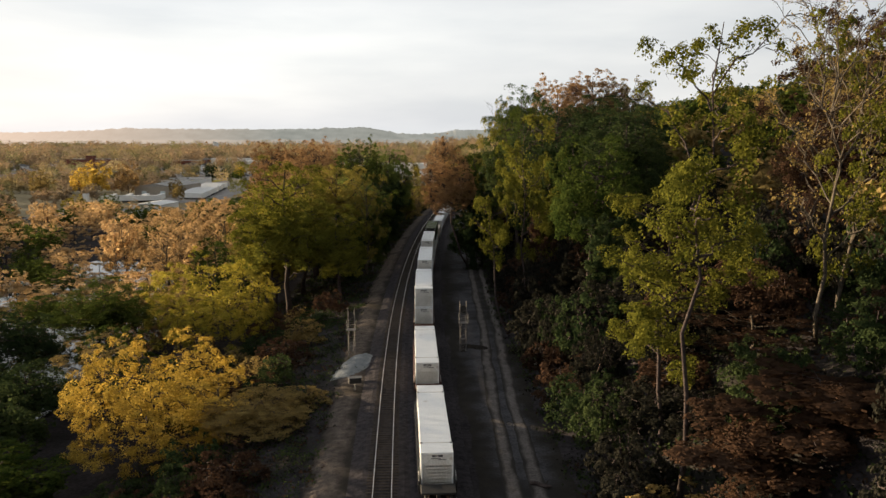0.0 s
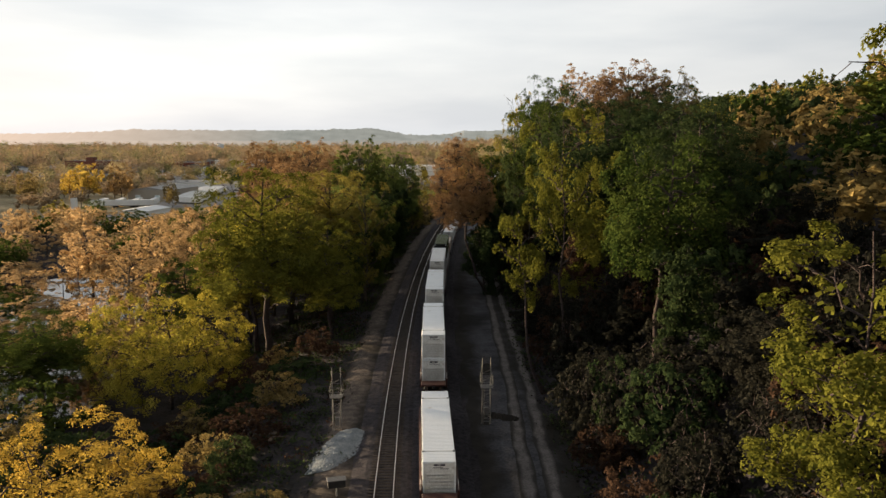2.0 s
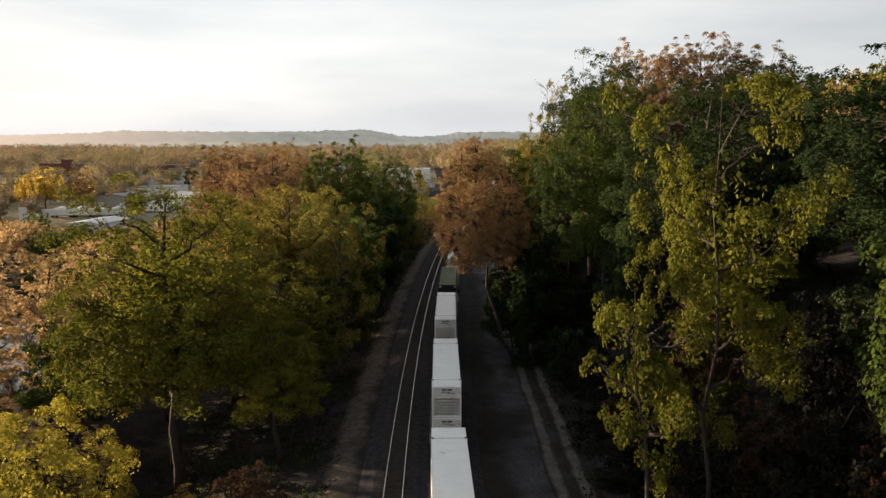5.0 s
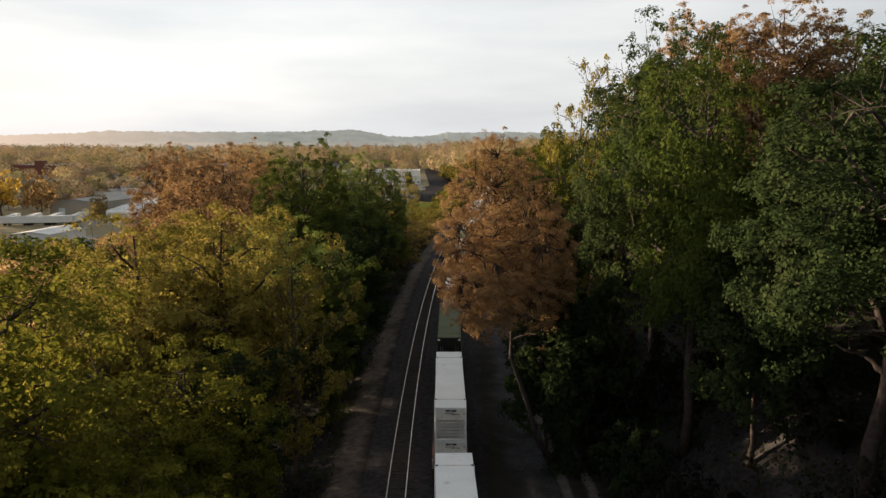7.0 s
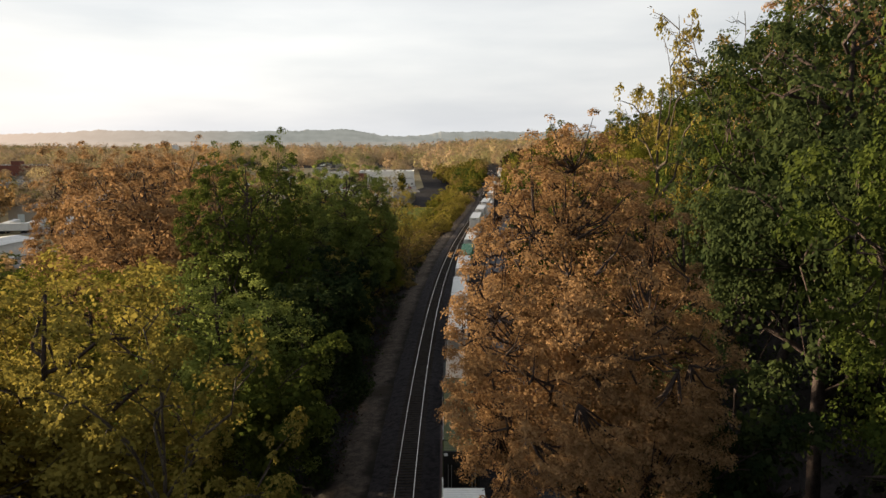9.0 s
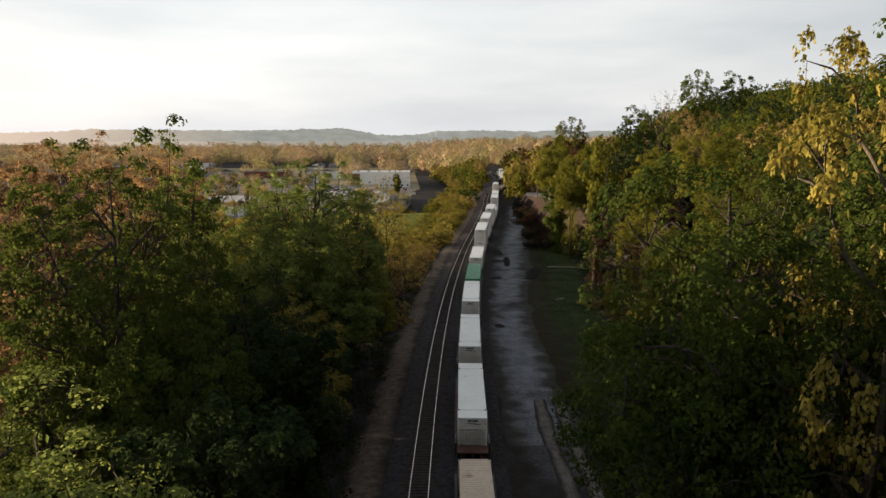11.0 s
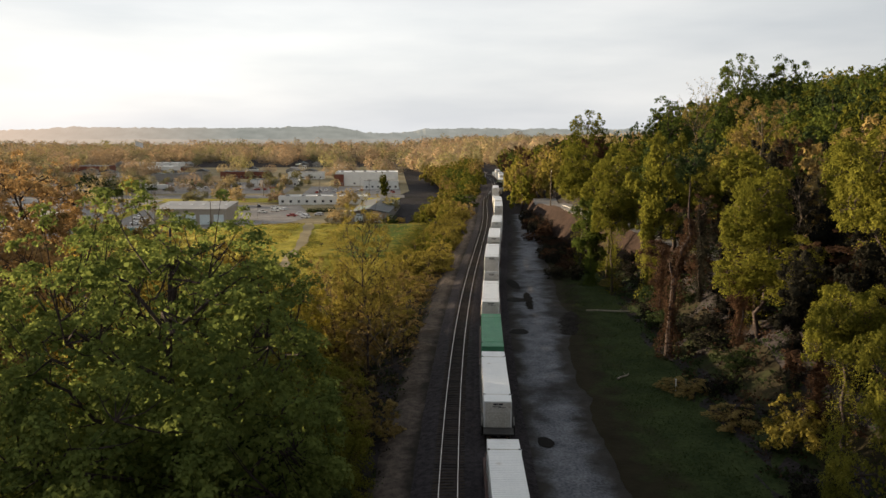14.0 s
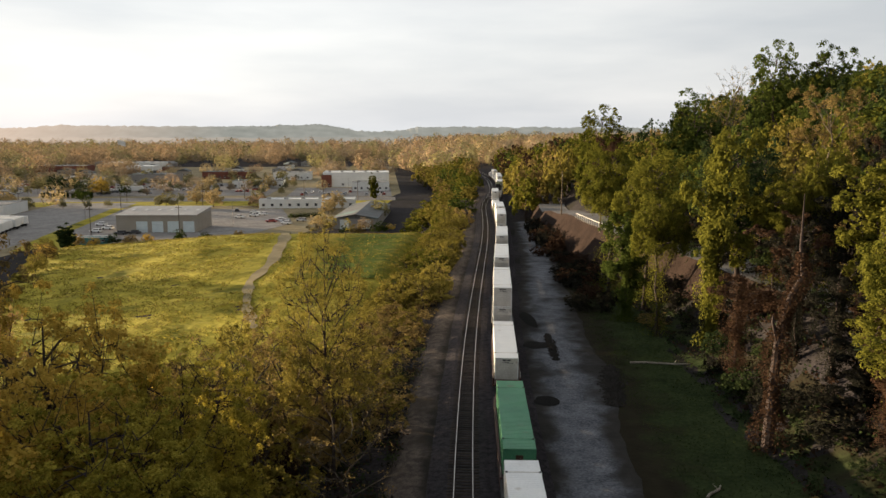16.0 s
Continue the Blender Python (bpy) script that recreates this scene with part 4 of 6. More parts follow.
def finish_bulk():
    for (name, tint, label), rows in BULK.items():
        tagged(new(name, leaves_mesh(name, np.concatenate([q for q, _ in rows]), (HAZED_LEAF if "town" in label else LEAF)[tint])), label.format(SAY[tint]), "woods", kind="stuff")
        s = Shape()
        for _, (x, y, g, top, r) in rows:
            h = top - g
            s.tube([(x, y, g), (x + 0.02 * h, y, g + h * 0.45), (x, y + 0.02 * h, g + h * 0.85)], [h * 0.018, h * 0.012, h * 0.004], 5)
            for i in range(3):
                t = 2.1 * i + x
                s.tube([(x, y, g + h * (0.3 + 0.13 * i)), (x + math.cos(t) * r * 0.7, y + math.sin(t) * r * 0.7, g + h * (0.55 + 0.13 * i))], [h * 0.007, h * 0.002], 3)
        tagged(new("wood_trunks", mesh_from("wood_trunks", s.v, s.f, M["bark"])), "dark trunks of the distant wood", "woods", kind="stuff")

# trees of the river bank, from 74 to 174 metres along the line
for a in (
    ("round", "brown", -17.5, 74, 2.0, 5.5, 1), ("dense", "gold", -29.5, 79, 6.2, 9.8, 0), ("open", "gold", -22, 76, 3.2, 5.0, 1), ("shrub", "brown", -13.5, 79, 1.0, 3.5, 1), ("shrub", "green", -46, 108, 0.5, 6, 0),
    ("dense", "yellow", -35.5, 122, 8.3, 11, 1), ("round", "green", -54, 124, 4.5, 9, 0), ("oak", "lime", -25, 135, 24, 10.0, 0), ("round", "lime", -17, 146, 15, 6, 0),
    ("oak", "yellow", -30, 148, 15, 7, 1), ("open", "peach", -55, 158, 11, 7, 1), ("open", "olive", -12.5, 159, 21.5, 5.5, 0), ("round", "olive", -27, 163, 21.5, 8.5, 1),
    ("oak", "olive", -20, 164, 22, 8.5, 1), ("open", "peach", -46, 172, 14, 7.5, 0), ("vine", "green", -11, 174, 16, 4.5, 1),
):
    tree(*a)
# trees of the river bank, from 176 to 262 metres along the line
for a in (
    ("open", "brown", -33, 176, 15, 6, 0), ("oak", "fresh", -16, 184, 18.5, 8, 0), ("open", "peach", -62, 185, 12, 7, 0), ("oak", "lime", -28, 190, 17.5, 8.5, 1),
    ("vine", "deep", -10, 190, 17, 4.5, 0), ("plume", "green", -16.5, 199, 27.6, 7, 1), ("open", "orange", -43, 200, 15, 6, 1), ("vine", "deep", -8.5, 208, 16, 4.5, 1),
    ("oak", "deep", -14, 216, 17, 6, 0), ("round", "lime", -22, 219, 21, 8.0, 0), ("plume", "bronze", -30, 212, 25.6, 9.5, 0), ("plume", "bronze", -35, 234, 27.0, 9.0, 1), ("plume", "bronze", -44, 231, 26.3, 9.5, 1), ("plume", "fresh", -11.2, 235.5, 25.0, 8.0, 0),
    ("plume", "fresh", -28, 243, 23.2, 8.5, 1), ("plume", "fresh", -15.5, 247.5, 23.0, 7.4, 1), ("oak", "gold", -22, 262, 18.5, 8.5, 0),
):
    tree(*a)
# trees of the river bank, from 266 to 296 metres along the line
for a in (
    ("plume", "orange", -37, 266, 21.5, 9, 1), ("plume", "yellow", -14, 268, 15.5, 6.0, 0), ("plume", "gold", -20, 277, 18.6, 7.0, 1), ("plume", "yellow", -13.0, 280, 14.2, 5.0, 0), ("plume", "orange", -43, 290, 25.8, 9.0, 0), ("plume", "bronze", -58, 287, 25.2, 10, 1),
    ("bare", "brown", -3, 283, 9.5, 4.5, 1), ("open", "brown", -30, 285, 21.5, 6, 1), ("bare", "brown", -12, 287, 13, 5, 0), ("open", "olive", -10.5, 290, 13.0, 4.0, 0),
    ("open", "brown", -38, 290, 20.5, 6.5, 0), ("bud", "olive", -4.4, 292, 20.6, 4.2, 1), ("open", "brown", -8.6, 295.5, 12.5, 4.0, 0), ("bare", "olive", -1.5, 296, 9, 4, 0),
    ("open", "brown", -16, 296, 9, 5, 0),
):
    tree(*a)

# trees of the hillside wood, from 36 to 125 metres along the line
for a in (
    ("shrub", "rust", 22, 36, 6, 5, 0), ("shrub", "rust", 17, 41, 5, 4, 1), ("vine", "rust", 21, 44, 11, 6, 0), ("vine", "rust", 27, 45, 13, 6.5, 1),
    ("shrub", "brown", 17, 47, 4.5, 4, 0), ("sparse", "lime", 19.2, 57, 24.0, 7.4, 0), ("bare", "brown", 31, 56, 39, 6.5, 0), ("open", "rust", 27, 58, 15, 6, 1),
    ("shrub", "dusk", 20, 59, 8.5, 4, 0), ("shrub", "rust", 22.5, 62, 10, 4, 1), ("shrub", "dusk", 18, 64, 6.5, 4, 1), ("shrub", "dusk", 21.5, 55, 9, 4, 0), ("lanky", "lime", 18.4, 50, 36.0, 5.0, 1), ("vine", "deep", 21.5, 88, 19, 3.4, 0), ("weep", "green", 22, 96, 28.5, 6.5, 1), ("tall", "deep", 29, 106, 32.6, 6.2, 1),
    ("tall", "deep", 33, 122, 34.5, 7.6, 0), ("vine", "rust", 19.5, 125, 17, 3.4, 1), ("vine", "lime", 21.5, 124.5, 20, 4.6, 0),
):
    tree(*a)
# trees of the hillside wood, from 127 to 222 metres along the line
for a in (
    ("sparse", "lime", 15.2, 110, 31.5, 6.0, 0), ("reach", "lime", 12.6, 105.5, 20.0, 3.2, 0), ("open", "lime", 33.5, 58, 38, 4.4, 0), ("bare", "brown", 40, 76, 44, 6, 1), ("open", "rust", 47, 86, 43, 8, 1), ("bare", "brown", 53, 88, 47, 6.5, 0), ("open", "rust", 58, 100, 47, 8, 0), ("round", "rust", 45, 78, 33, 7.5, 0), ("round", "brown", 52, 84, 38, 8, 1), ("oak", "deep", 24, 138, 34, 9, 1), ("tall", "deep", 36, 150, 36.5, 7.6, 1), ("oak", "deep", 33, 152, 33, 8, 0),
    ("oak", "green", 19.5, 155, 34, 7.5, 1), ("crest", "bronze", 10.4, 158.5, 28.3, 5.9, 1), ("vine", "deep", 10.6, 158.5, 17, 4.2, 1), ("wood", "deep", 13.4, 162, 18, 4.6, 1), ("wood", "deep", 9.4, 161.5, 12, 3.6, 0), ("wood", "deep", 10.8, 167, 16, 4.4, 0), ("oak", "deep", 21, 168, 38.5, 8, 0), ("tall", "green", 24, 179, 39.5, 6.5, 0),
    ("bare", "brown", 21, 182, 37, 6, 1), ("plume", "brown", 51, 187, 42.0, 8, 1), ("open", "olive", 17.5, 188, 37.5, 6, 1), ("plume", "bronze", 34, 188, 42.8, 8.5, 1), ("plume", "bronze", 42.5, 189, 44.6, 9.5, 0),
    ("oak", "green", 13.5, 193, 27, 7.5, 0), ("tall", "green", 28, 194, 37, 8, 0), ("oak", "green", 36, 222, 27, 8, 0),
):
    tree(*a)
# trees of the hillside wood, from 231 to 356 metres along the line
for a in (
    ("oak", "lime", 33, 231, 24.0, 6.5, 1), ("sparse", "lime", 23.2, 236, 20.6, 4.0, 1), ("tall", "lime", 40, 247, 31, 7, 0), ("high", "lime", 43, 268, 28, 5.2, 1), ("oak", "green", 38, 250, 17.5, 6.0, 1), ("drape", "rust", 39, 259, 15, 3.6, 0), ("drape", "rust", 35.5, 264, 11, 3.2, 1), ("shrub", "olive", 32.5, 262, 6.0, 3.0, 0), ("sparse", "lime", 31.5, 243, 17, 4.2, 0), ("drape", "rust", 47, 276, 18, 5, 1),
    ("weep", "lime", 40, 283, 17.5, 6.5, 0), ("drape", "rust", 43, 292, 15, 3.6, 1), ("high", "lime", 41, 286, 24, 4.2, 0), ("drape", "rust", 38.6, 285, 14, 3.2, 0), ("drape", "dusk", 41.5, 297, 16, 3.6, 1), ("vine", "dusk", 46, 288, 15, 4.0, 0), ("vine", "dusk", 40.5, 290, 11, 3.4, 1), ("shrub", "dusk", 37.5, 289, 5, 3.2, 0), ("shrub", "dusk", 39, 293.5, 6, 3.4, 1), ("shrub", "deep", 36.5, 281, 4.5, 3.0, 1), ("shrub", "dusk", 43.5, 284, 7, 3.6, 0), ("shrub", "dusk", 37, 298, 4.5, 3.2, 1), ("vine", "lime", 47, 300, 25, 5, 0), ("drape", "rust", 38, 309, 13, 3.4, 0),
    ("vine", "lime", 40.5, 321, 28, 4.5, 0), ("oak", "deep", 48, 330, 27, 7, 1), ("high", "lime", 37.5, 331, 20, 4.2, 1), ("vine", "green", 36, 340, 16, 4.5, 0),
    ("high", "lime", 41, 346, 25, 6.0, 0), ("open", "brown", 76, 354, 36, 8, 0), ("high", "lime", 38.5, 357, 25.8, 5.4, 1),
):
    tree(*a)
# trees of the hillside wood, from 420 to 446 metres along the line
for a in (
    ("bare", "brown", 88, 420, 43, 6, 1), ("wood", "green", 115, 422, 51, 7.2, 1), ("bare", "brown", 96, 430, 46, 6, 0), ("wood", "green", 106, 431, 52.5, 7.8, 0),
    ("wood", "green", 86, 434, 39.5, 9, 1), ("wood", "lime", 62, 446, 36, 8, 0),
):
    tree(*a)


def free(x, y, r, gap):
    for a, b, q in STANDS:
        if (a - x) ** 2 + (b - y) ** 2 < ((q + r) * gap) ** 2:
            return False
    return True


def fill(seed, tries, box, inside, kinds, top, reach, gap=0.62, group="valley trees", mass=""):
    """Sows trees in the gaps that are left."""
    rng = Rng(seed)
    for _ in range(tries):
        x, y = rng.u(box[0], box[1]), rng.u(box[2], box[3])
        u = x - track_x(y)
        if not inside(x, y, u):
            continue
        r = rng.u(*reach)
        if not free(x, y, r, gap):
            continue
        t = top(x, y, u, rng)
        k, tint = kinds[rng.r.randint(len(kinds))]
        if mass:
            bulk_tree("woods", k, tint, x, y, t, r, rng.r.randint(3), mass)
        else:
            tree(k, tint, x, y, t, r, rng.r.randint(3), group=group)


# left bank: scrub on the near slope, taller wood farther on, thin spring trees on the flood plain
fill(1, 500, (-60, -5, 15, 128), lambda x, y, u: -26 < u < -11.5, [("shrub", "deep"), ("shrub", "rust"), ("shrub", "brown"), ("shrub", "deep")], lambda x, y, u, g: ground_z(x, y) + g.u(2.5, 5.0), (2.5, 4.2), 0.6)
fill(2, 300, (-95, -24, 15, 130), lambda x, y, u: u < -24, [("wood", "green"), ("open", "brown"), ("wood", "deep"), ("wood", "deep")], lambda x, y, u, g: g.u(-3, 2.5), (4.5, 7.0), 0.72)
fill(3, 300, (-50, 10, 128, 256), lambda x, y, u: -34 < u < -9.5, [("round", "lime"), ("round", "olive"), ("oak", "lime"), ("vine", "deep")], lambda x, y, u, g: g.u(9, 16), (4, 5.5), 0.60)
fill(15, 120, (-45, 0, 256, 310), lambda x, y, u: -40 < u < -9.5, [("open", "lime"), ("open", "olive"), ("open", "brown")], lambda x, y, u, g: g.u(5, 11), (4, 5), 0.62)
fill(4, 260, (-78, -34, 128, 330), lambda x, y, u: u < -34, [("open", "orange"), ("thin", "peach"), ("thin", "peach"), ("wood", "peach"), ("thin", "peach"), ("wood", "green")], lambda x, y, u, g: g.u(-2, 3) if abs((x + 35.5) * 0.59 + (y - 122) * 0.81) < 15 else g.u(2, 10), (4.5, 6.5), 0.62)
fill(16, 500, (-150, -70, 40, 340), lambda x, y, u: True, [("thin", "peach"), ("thin", "peach"), ("mid", "peach"), ("thin", "peach"), ("mid", "green")], lambda x, y, u, g: g.u(-3, 4), (4.5, 6.5), 0.7, mass="thin flood-plain wood with {} crowns")
fill(5, 300, (-260, -140, 40, 330), lambda x, y, u: True, [("far", "peach"), ("far", "peach"), ("far", "olive"), ("far", "green")], lambda x, y, u, g: g.u(-1, 5), (5, 7.5), 0.7, mass="flood-plain wood with {} crowns")
# scrub along the line beside the mound
fill(6, 800, (-30, 45, 296, 490), lambda x, y, u: -17 < u < -7.5 and y > 332, [("shrub", "olive"), ("shrub", "lime"), ("shrub", "olive"), ("shrub", "brown"), ("thin", "olive")], lambda x, y, u, g: ground_z(x, y) + g.u(3.5, 7.0), (2.6, 4.2), 0.44)
fill(7, 500, (-10, 75, 480, 800), lambda x, y, u: -26 - 0.09 * max(0, y - 600) < u < -7, [("far", "olive"), ("far", "brown"), ("far", "olive"), ("far", "lime"), ("far", "green")], lambda x, y, u, g: ground_z(x, y) + g.u(6, 9) + 7 * step(560, 700, y), (3.5, 6), 0.6, mass="wood beside the railway with {} crowns")
fill(20, 500, (-50, 0, 236, 322), lambda x, y, u: -42 < u < -12, [("bush", "brown"), ("bush", "olive"), ("bush", "brown"), ("bush", "olive")], lambda x, y, u, g: ground_z(x, y) + g.u(4, 7), (2.6, 4.0), 0.42, mass="thicket of {} shrubs beside the railway")
fill(18, 400, (-30, 20, 262, 340), lambda x, y, u: -17 < u < -7.5, [("shrub", "brown"), ("thin", "brown"), ("shrub", "rust"), ("bare", "brown")], lambda x, y, u, g: ground_z(x, y) + g.u(3, 6.5), (2.2, 3.6), 0.42)
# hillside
# the darkest shrubs and vines paint in shade low on the slope
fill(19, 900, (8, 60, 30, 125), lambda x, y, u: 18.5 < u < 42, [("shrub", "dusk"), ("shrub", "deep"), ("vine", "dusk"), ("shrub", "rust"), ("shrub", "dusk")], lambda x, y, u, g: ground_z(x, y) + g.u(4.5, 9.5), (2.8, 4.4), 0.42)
fill(8, 420, (8, 80, 12, 212), lambda x, y, u: 22 < u < 40, [("wood", "green"), ("wood", "deep"), ("wood", "deep"), ("vine", "green"), ("vine", "deep"), ("wood", "brown")], lambda x, y, u, g: ground_z(x, y) + g.u(13, 20), (4.2, 6.2), 0.62)
fill(9, 1000, (25, 150, 0, 330), lambda x, y, u: 40 < u < 125 and (y < 215 or u > 60), [("far", "brown"), ("far", "green"), ("far", "lime"), ("far", "brown"), ("far", "deep")], lambda x, y, u, g: ground_z(x, y) + g.u(13, 19) - (5.0 if y < 215 else 0.0), (5, 7), 0.68, mass="upper hillside wood with {} crowns")
fill(10, 420, (28, 70, 214, 330), lambda x, y, u: 30 < u < 60, [("drape", "rust"), ("drape", "dusk"), ("bare", "brown"), ("vine", "dusk"), ("high", "lime"), ("drape", "dusk")], lambda x, y, u, g: ground_z(x, y) + g.u(10, 20), (2.6, 4.0), 0.66)
fill(11, 900, (50, 190, 330, 520), lambda x, y, u: x > 60 and u > 22, [("mid", "lime"), ("mid", "green"), ("mid", "olive"), ("mid", "green"), ("mid", "deep"), ("mid", "lime"), ("mid", "deep")], lambda x, y, u, g: ground_z(x, y) + g.u(12, 19), (4.5, 6.5), 0.62, mass="wood on the far hill with {} crowns")
fill(12, 700, (30, 140, 425, 800), lambda x, y, u: 11 < u < 60 and not (470 > y and 43 < x < 58), [("far", "lime"), ("far", "olive"), ("far", "green"), ("far", "brown"), ("vine", "rust")], lambda x, y, u, g: ground_z(x, y) + g.u(12, 20), (4, 6), 0.6, mass="wood along the railway bend with {} crowns")
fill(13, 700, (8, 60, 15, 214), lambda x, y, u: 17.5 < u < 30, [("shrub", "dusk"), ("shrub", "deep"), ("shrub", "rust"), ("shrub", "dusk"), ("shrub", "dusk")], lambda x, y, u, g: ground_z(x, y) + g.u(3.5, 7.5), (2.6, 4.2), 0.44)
fill(21, 260, (30, 50, 340, 445), lambda x, y, u: (13 if y > 400 else 16.5) < u < (21 if y > 400 else 26), [("bush", "dusk"), ("bush", "rust"), ("bush", "dusk")], lambda x, y, u, g: ground_z(x, y) + g.u(1.4, 2.4) + (2.6 if y > 404 else 0.0), (1.6, 2.8), 0.42, mass="thicket of {} shrubs beside the railway")
fill(17, 500, (34, 110, 214, 420), lambda x, y, u: 33 < u < 62, [("bush", "deep"), ("bush", "dusk"), ("bush", "rust"), ("bush", "dusk")], lambda x, y, u, g: ground_z(x, y) + g.u(2.5, 5.5), (2.6, 4.2), 0.5, mass="thicket of {} shrubs beside the railway")
fill(14, 160, (24, 60, 214, 420), lambda x, y, u: 25 < u < 34, [("shrub", "dusk"), ("shrub", "brown"), ("shrub", "deep")], lambda x, y, u, g: ground_z(x, y) + g.u(1.5, 4), (1.8, 3.2), 0.55)


def undergrowth(name, seed, n, box, inside, tint, label, size=0.16, tall=0.9):
    """Low leafy growth heaped in uneven mounds over the ground."""
    rng = Rng(seed)
    pts = []
    while len(pts) < n:
        x, y = rng.u(box[0], box[1]), rng.u(box[2], box[3])
        if not inside(x, y, x - track_x(y)):
            continue
        h = tall * max(0.0, 0.35 + noise.noise(Vector((x / 3.5, y / 3.5, seed))))
        m = rng.r.randint(8, 30)
        w = rng.u(0.3, 0.9)
        g = ground_z(x, y)
        for _ in range(m):
            pts.append((x + rng.g(w), y + rng.g(w), g + rng.u(0.02, 0.25 + h)))
    tagged(new(name, leaves_mesh(name, leaf_quads(rng, np.array(pts[:n]), size), LEAF[tint])), label, "undergrowth", kind="stuff")


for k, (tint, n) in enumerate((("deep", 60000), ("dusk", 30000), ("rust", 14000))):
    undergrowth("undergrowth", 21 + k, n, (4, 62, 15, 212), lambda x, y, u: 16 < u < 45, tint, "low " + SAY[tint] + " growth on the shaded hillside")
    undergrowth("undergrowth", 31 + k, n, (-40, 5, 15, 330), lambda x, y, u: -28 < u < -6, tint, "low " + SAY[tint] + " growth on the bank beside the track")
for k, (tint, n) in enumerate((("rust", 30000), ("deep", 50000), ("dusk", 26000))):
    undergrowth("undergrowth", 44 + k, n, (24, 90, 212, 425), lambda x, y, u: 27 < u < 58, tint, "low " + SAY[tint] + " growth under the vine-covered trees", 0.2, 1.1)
undergrowth("grass_bank", 42, 60000, (14, 50, 212, 400), lambda x, y, u: 17.5 < u < 28, "deep", "short green grass beside the service road", 0.07, 0.06)
undergrowth("undergrowth", 43, 30000, (-10, 40, 300, 480), lambda x, y, u: -18 < u < -6, "brown", "low brown growth under the bushes")

# ---- the mound, its grass and the town ----
def lay(name, pts, mat, z, label, category):
    """A flat paved or planted area with an outline given corner by corner."""
    me = mesh_from(name, [(x, y, z) for x, y in pts], [tuple(range(len(pts)))], mat)
    return tagged(new(name, me), label, category, kind="structure")


def mound_sheet():
    xs_, ys_ = np.linspace(0, 1, 150), np.arange(312, 480, 0.8)
    verts, faces = [], []
    for y in ys_:
        r = track_x(y) - 15.5 + rough(3, y, 6, 1.2)
        l = mound_left(y) + rough(8, y, 8, 2.0)
        for f in xs_:
            x = l + (r - l) * f
            verts.append((x, y, ground_z(x, y) + 0.14 + rough(x, y, 4.5, 0.12) + rough(x + 0.4 * y, y, 2.1, 0.13) + rough(x, y, 1.0, 0.07)))
    w = len(xs_)
    for j in range(len(ys_) - 1):
        for i in range(w - 1):
            faces.append((j * w + i, j * w + i + 1, (j + 1) * w + i + 1, (j + 1) * w + i))
    return mesh_from("meadow", verts, faces, M["grass"], smooth=True)


tagged(new("meadow", mound_sheet()), "sunlit yellow-green meadow on a low mound", "meadow", kind="structure")


def meadow_tufts(seed, n, tint, size):
    rng = Rng(seed)
    pts = []
    while len(pts) < n:
        x, y = rng.u(-94, 14), rng.u(316, 474)
        if x < mound_left(y) + 2 or x > track_x(y) - 16 or abs(x + 28) < 3.2 and y > 372:
            continue
        if noise.noise(Vector((x / 5, y / 3, 1.5))) < -0.25:
            continue
        g = ground_z(x, y) + 0.1
        for _ in range(rng.r.randint(2, 6)):
            pts.append((x + rng.g(0.22), y + rng.g(0.16), g + rng.u(0.05, 0.45)))
    q = leaf_quads(rng, np.array(pts[:n]), size)
    tagged(new("grass_tufts", leaves_mesh("grass_tufts", q, LEAF[tint])), "rough tufts of " + SAY[tint] + " meadow grass", "grass", kind="stuff")


meadow_tufts(51, 14000, "yellow", 0.13)
meadow_tufts(52, 44000, "olive", 0.13)
meadow_tufts(53, 24000, "lime", 0.13)
meadow_tufts(54, 16000, "brown", 0.13)


def dirt_path():
    mid = [(-31, 476), (-30.5, 466), (-28, 440), (-26, 405), (-27, 380), (-24, 360), (-20, 345)]
    verts, faces = [], []
    n = 60
    for i in range(n + 1):
        f = i / n * (len(mid) - 1)
        k = min(int(f), len(mid) - 2)
        a, b = Vector(mid[k]), Vector(mid[k + 1])
        p = a.lerp(b, f - k)
        w = max(0.25, 2.0 + rough(i, 0, 3, 0.9) - 1.5 * i / n)
        for s in (-1, -0.3, 0.3, 1):
            x, y = p.x + s * w, p.y
            verts.append((x, y, ground_z(x, y) + 0.34))
    for i in range(n):
        for j in range(3):
            a = 4 * i + j
            faces.append((a, a + 1, a + 5, a + 4))
    return mesh_from("dirt_path", verts, faces, M["town_ground"], smooth=True)


tagged(new("dirt_path", dirt_path()), "bare dirt path across the meadow", "path", kind="structure")

# this darker sheet paints in the mound's shade
tagged(new("meadow_edge", along("meadow_edge", lambda y: -50.0 + 0.10 * (474 - y), lambda y: -15.0, 380, 477, M["green_grass"], 0.36, 1.5, 20, 1.6)), "deep green grass painted darker for the shaded side of the mound", "meadow", kind="structure")

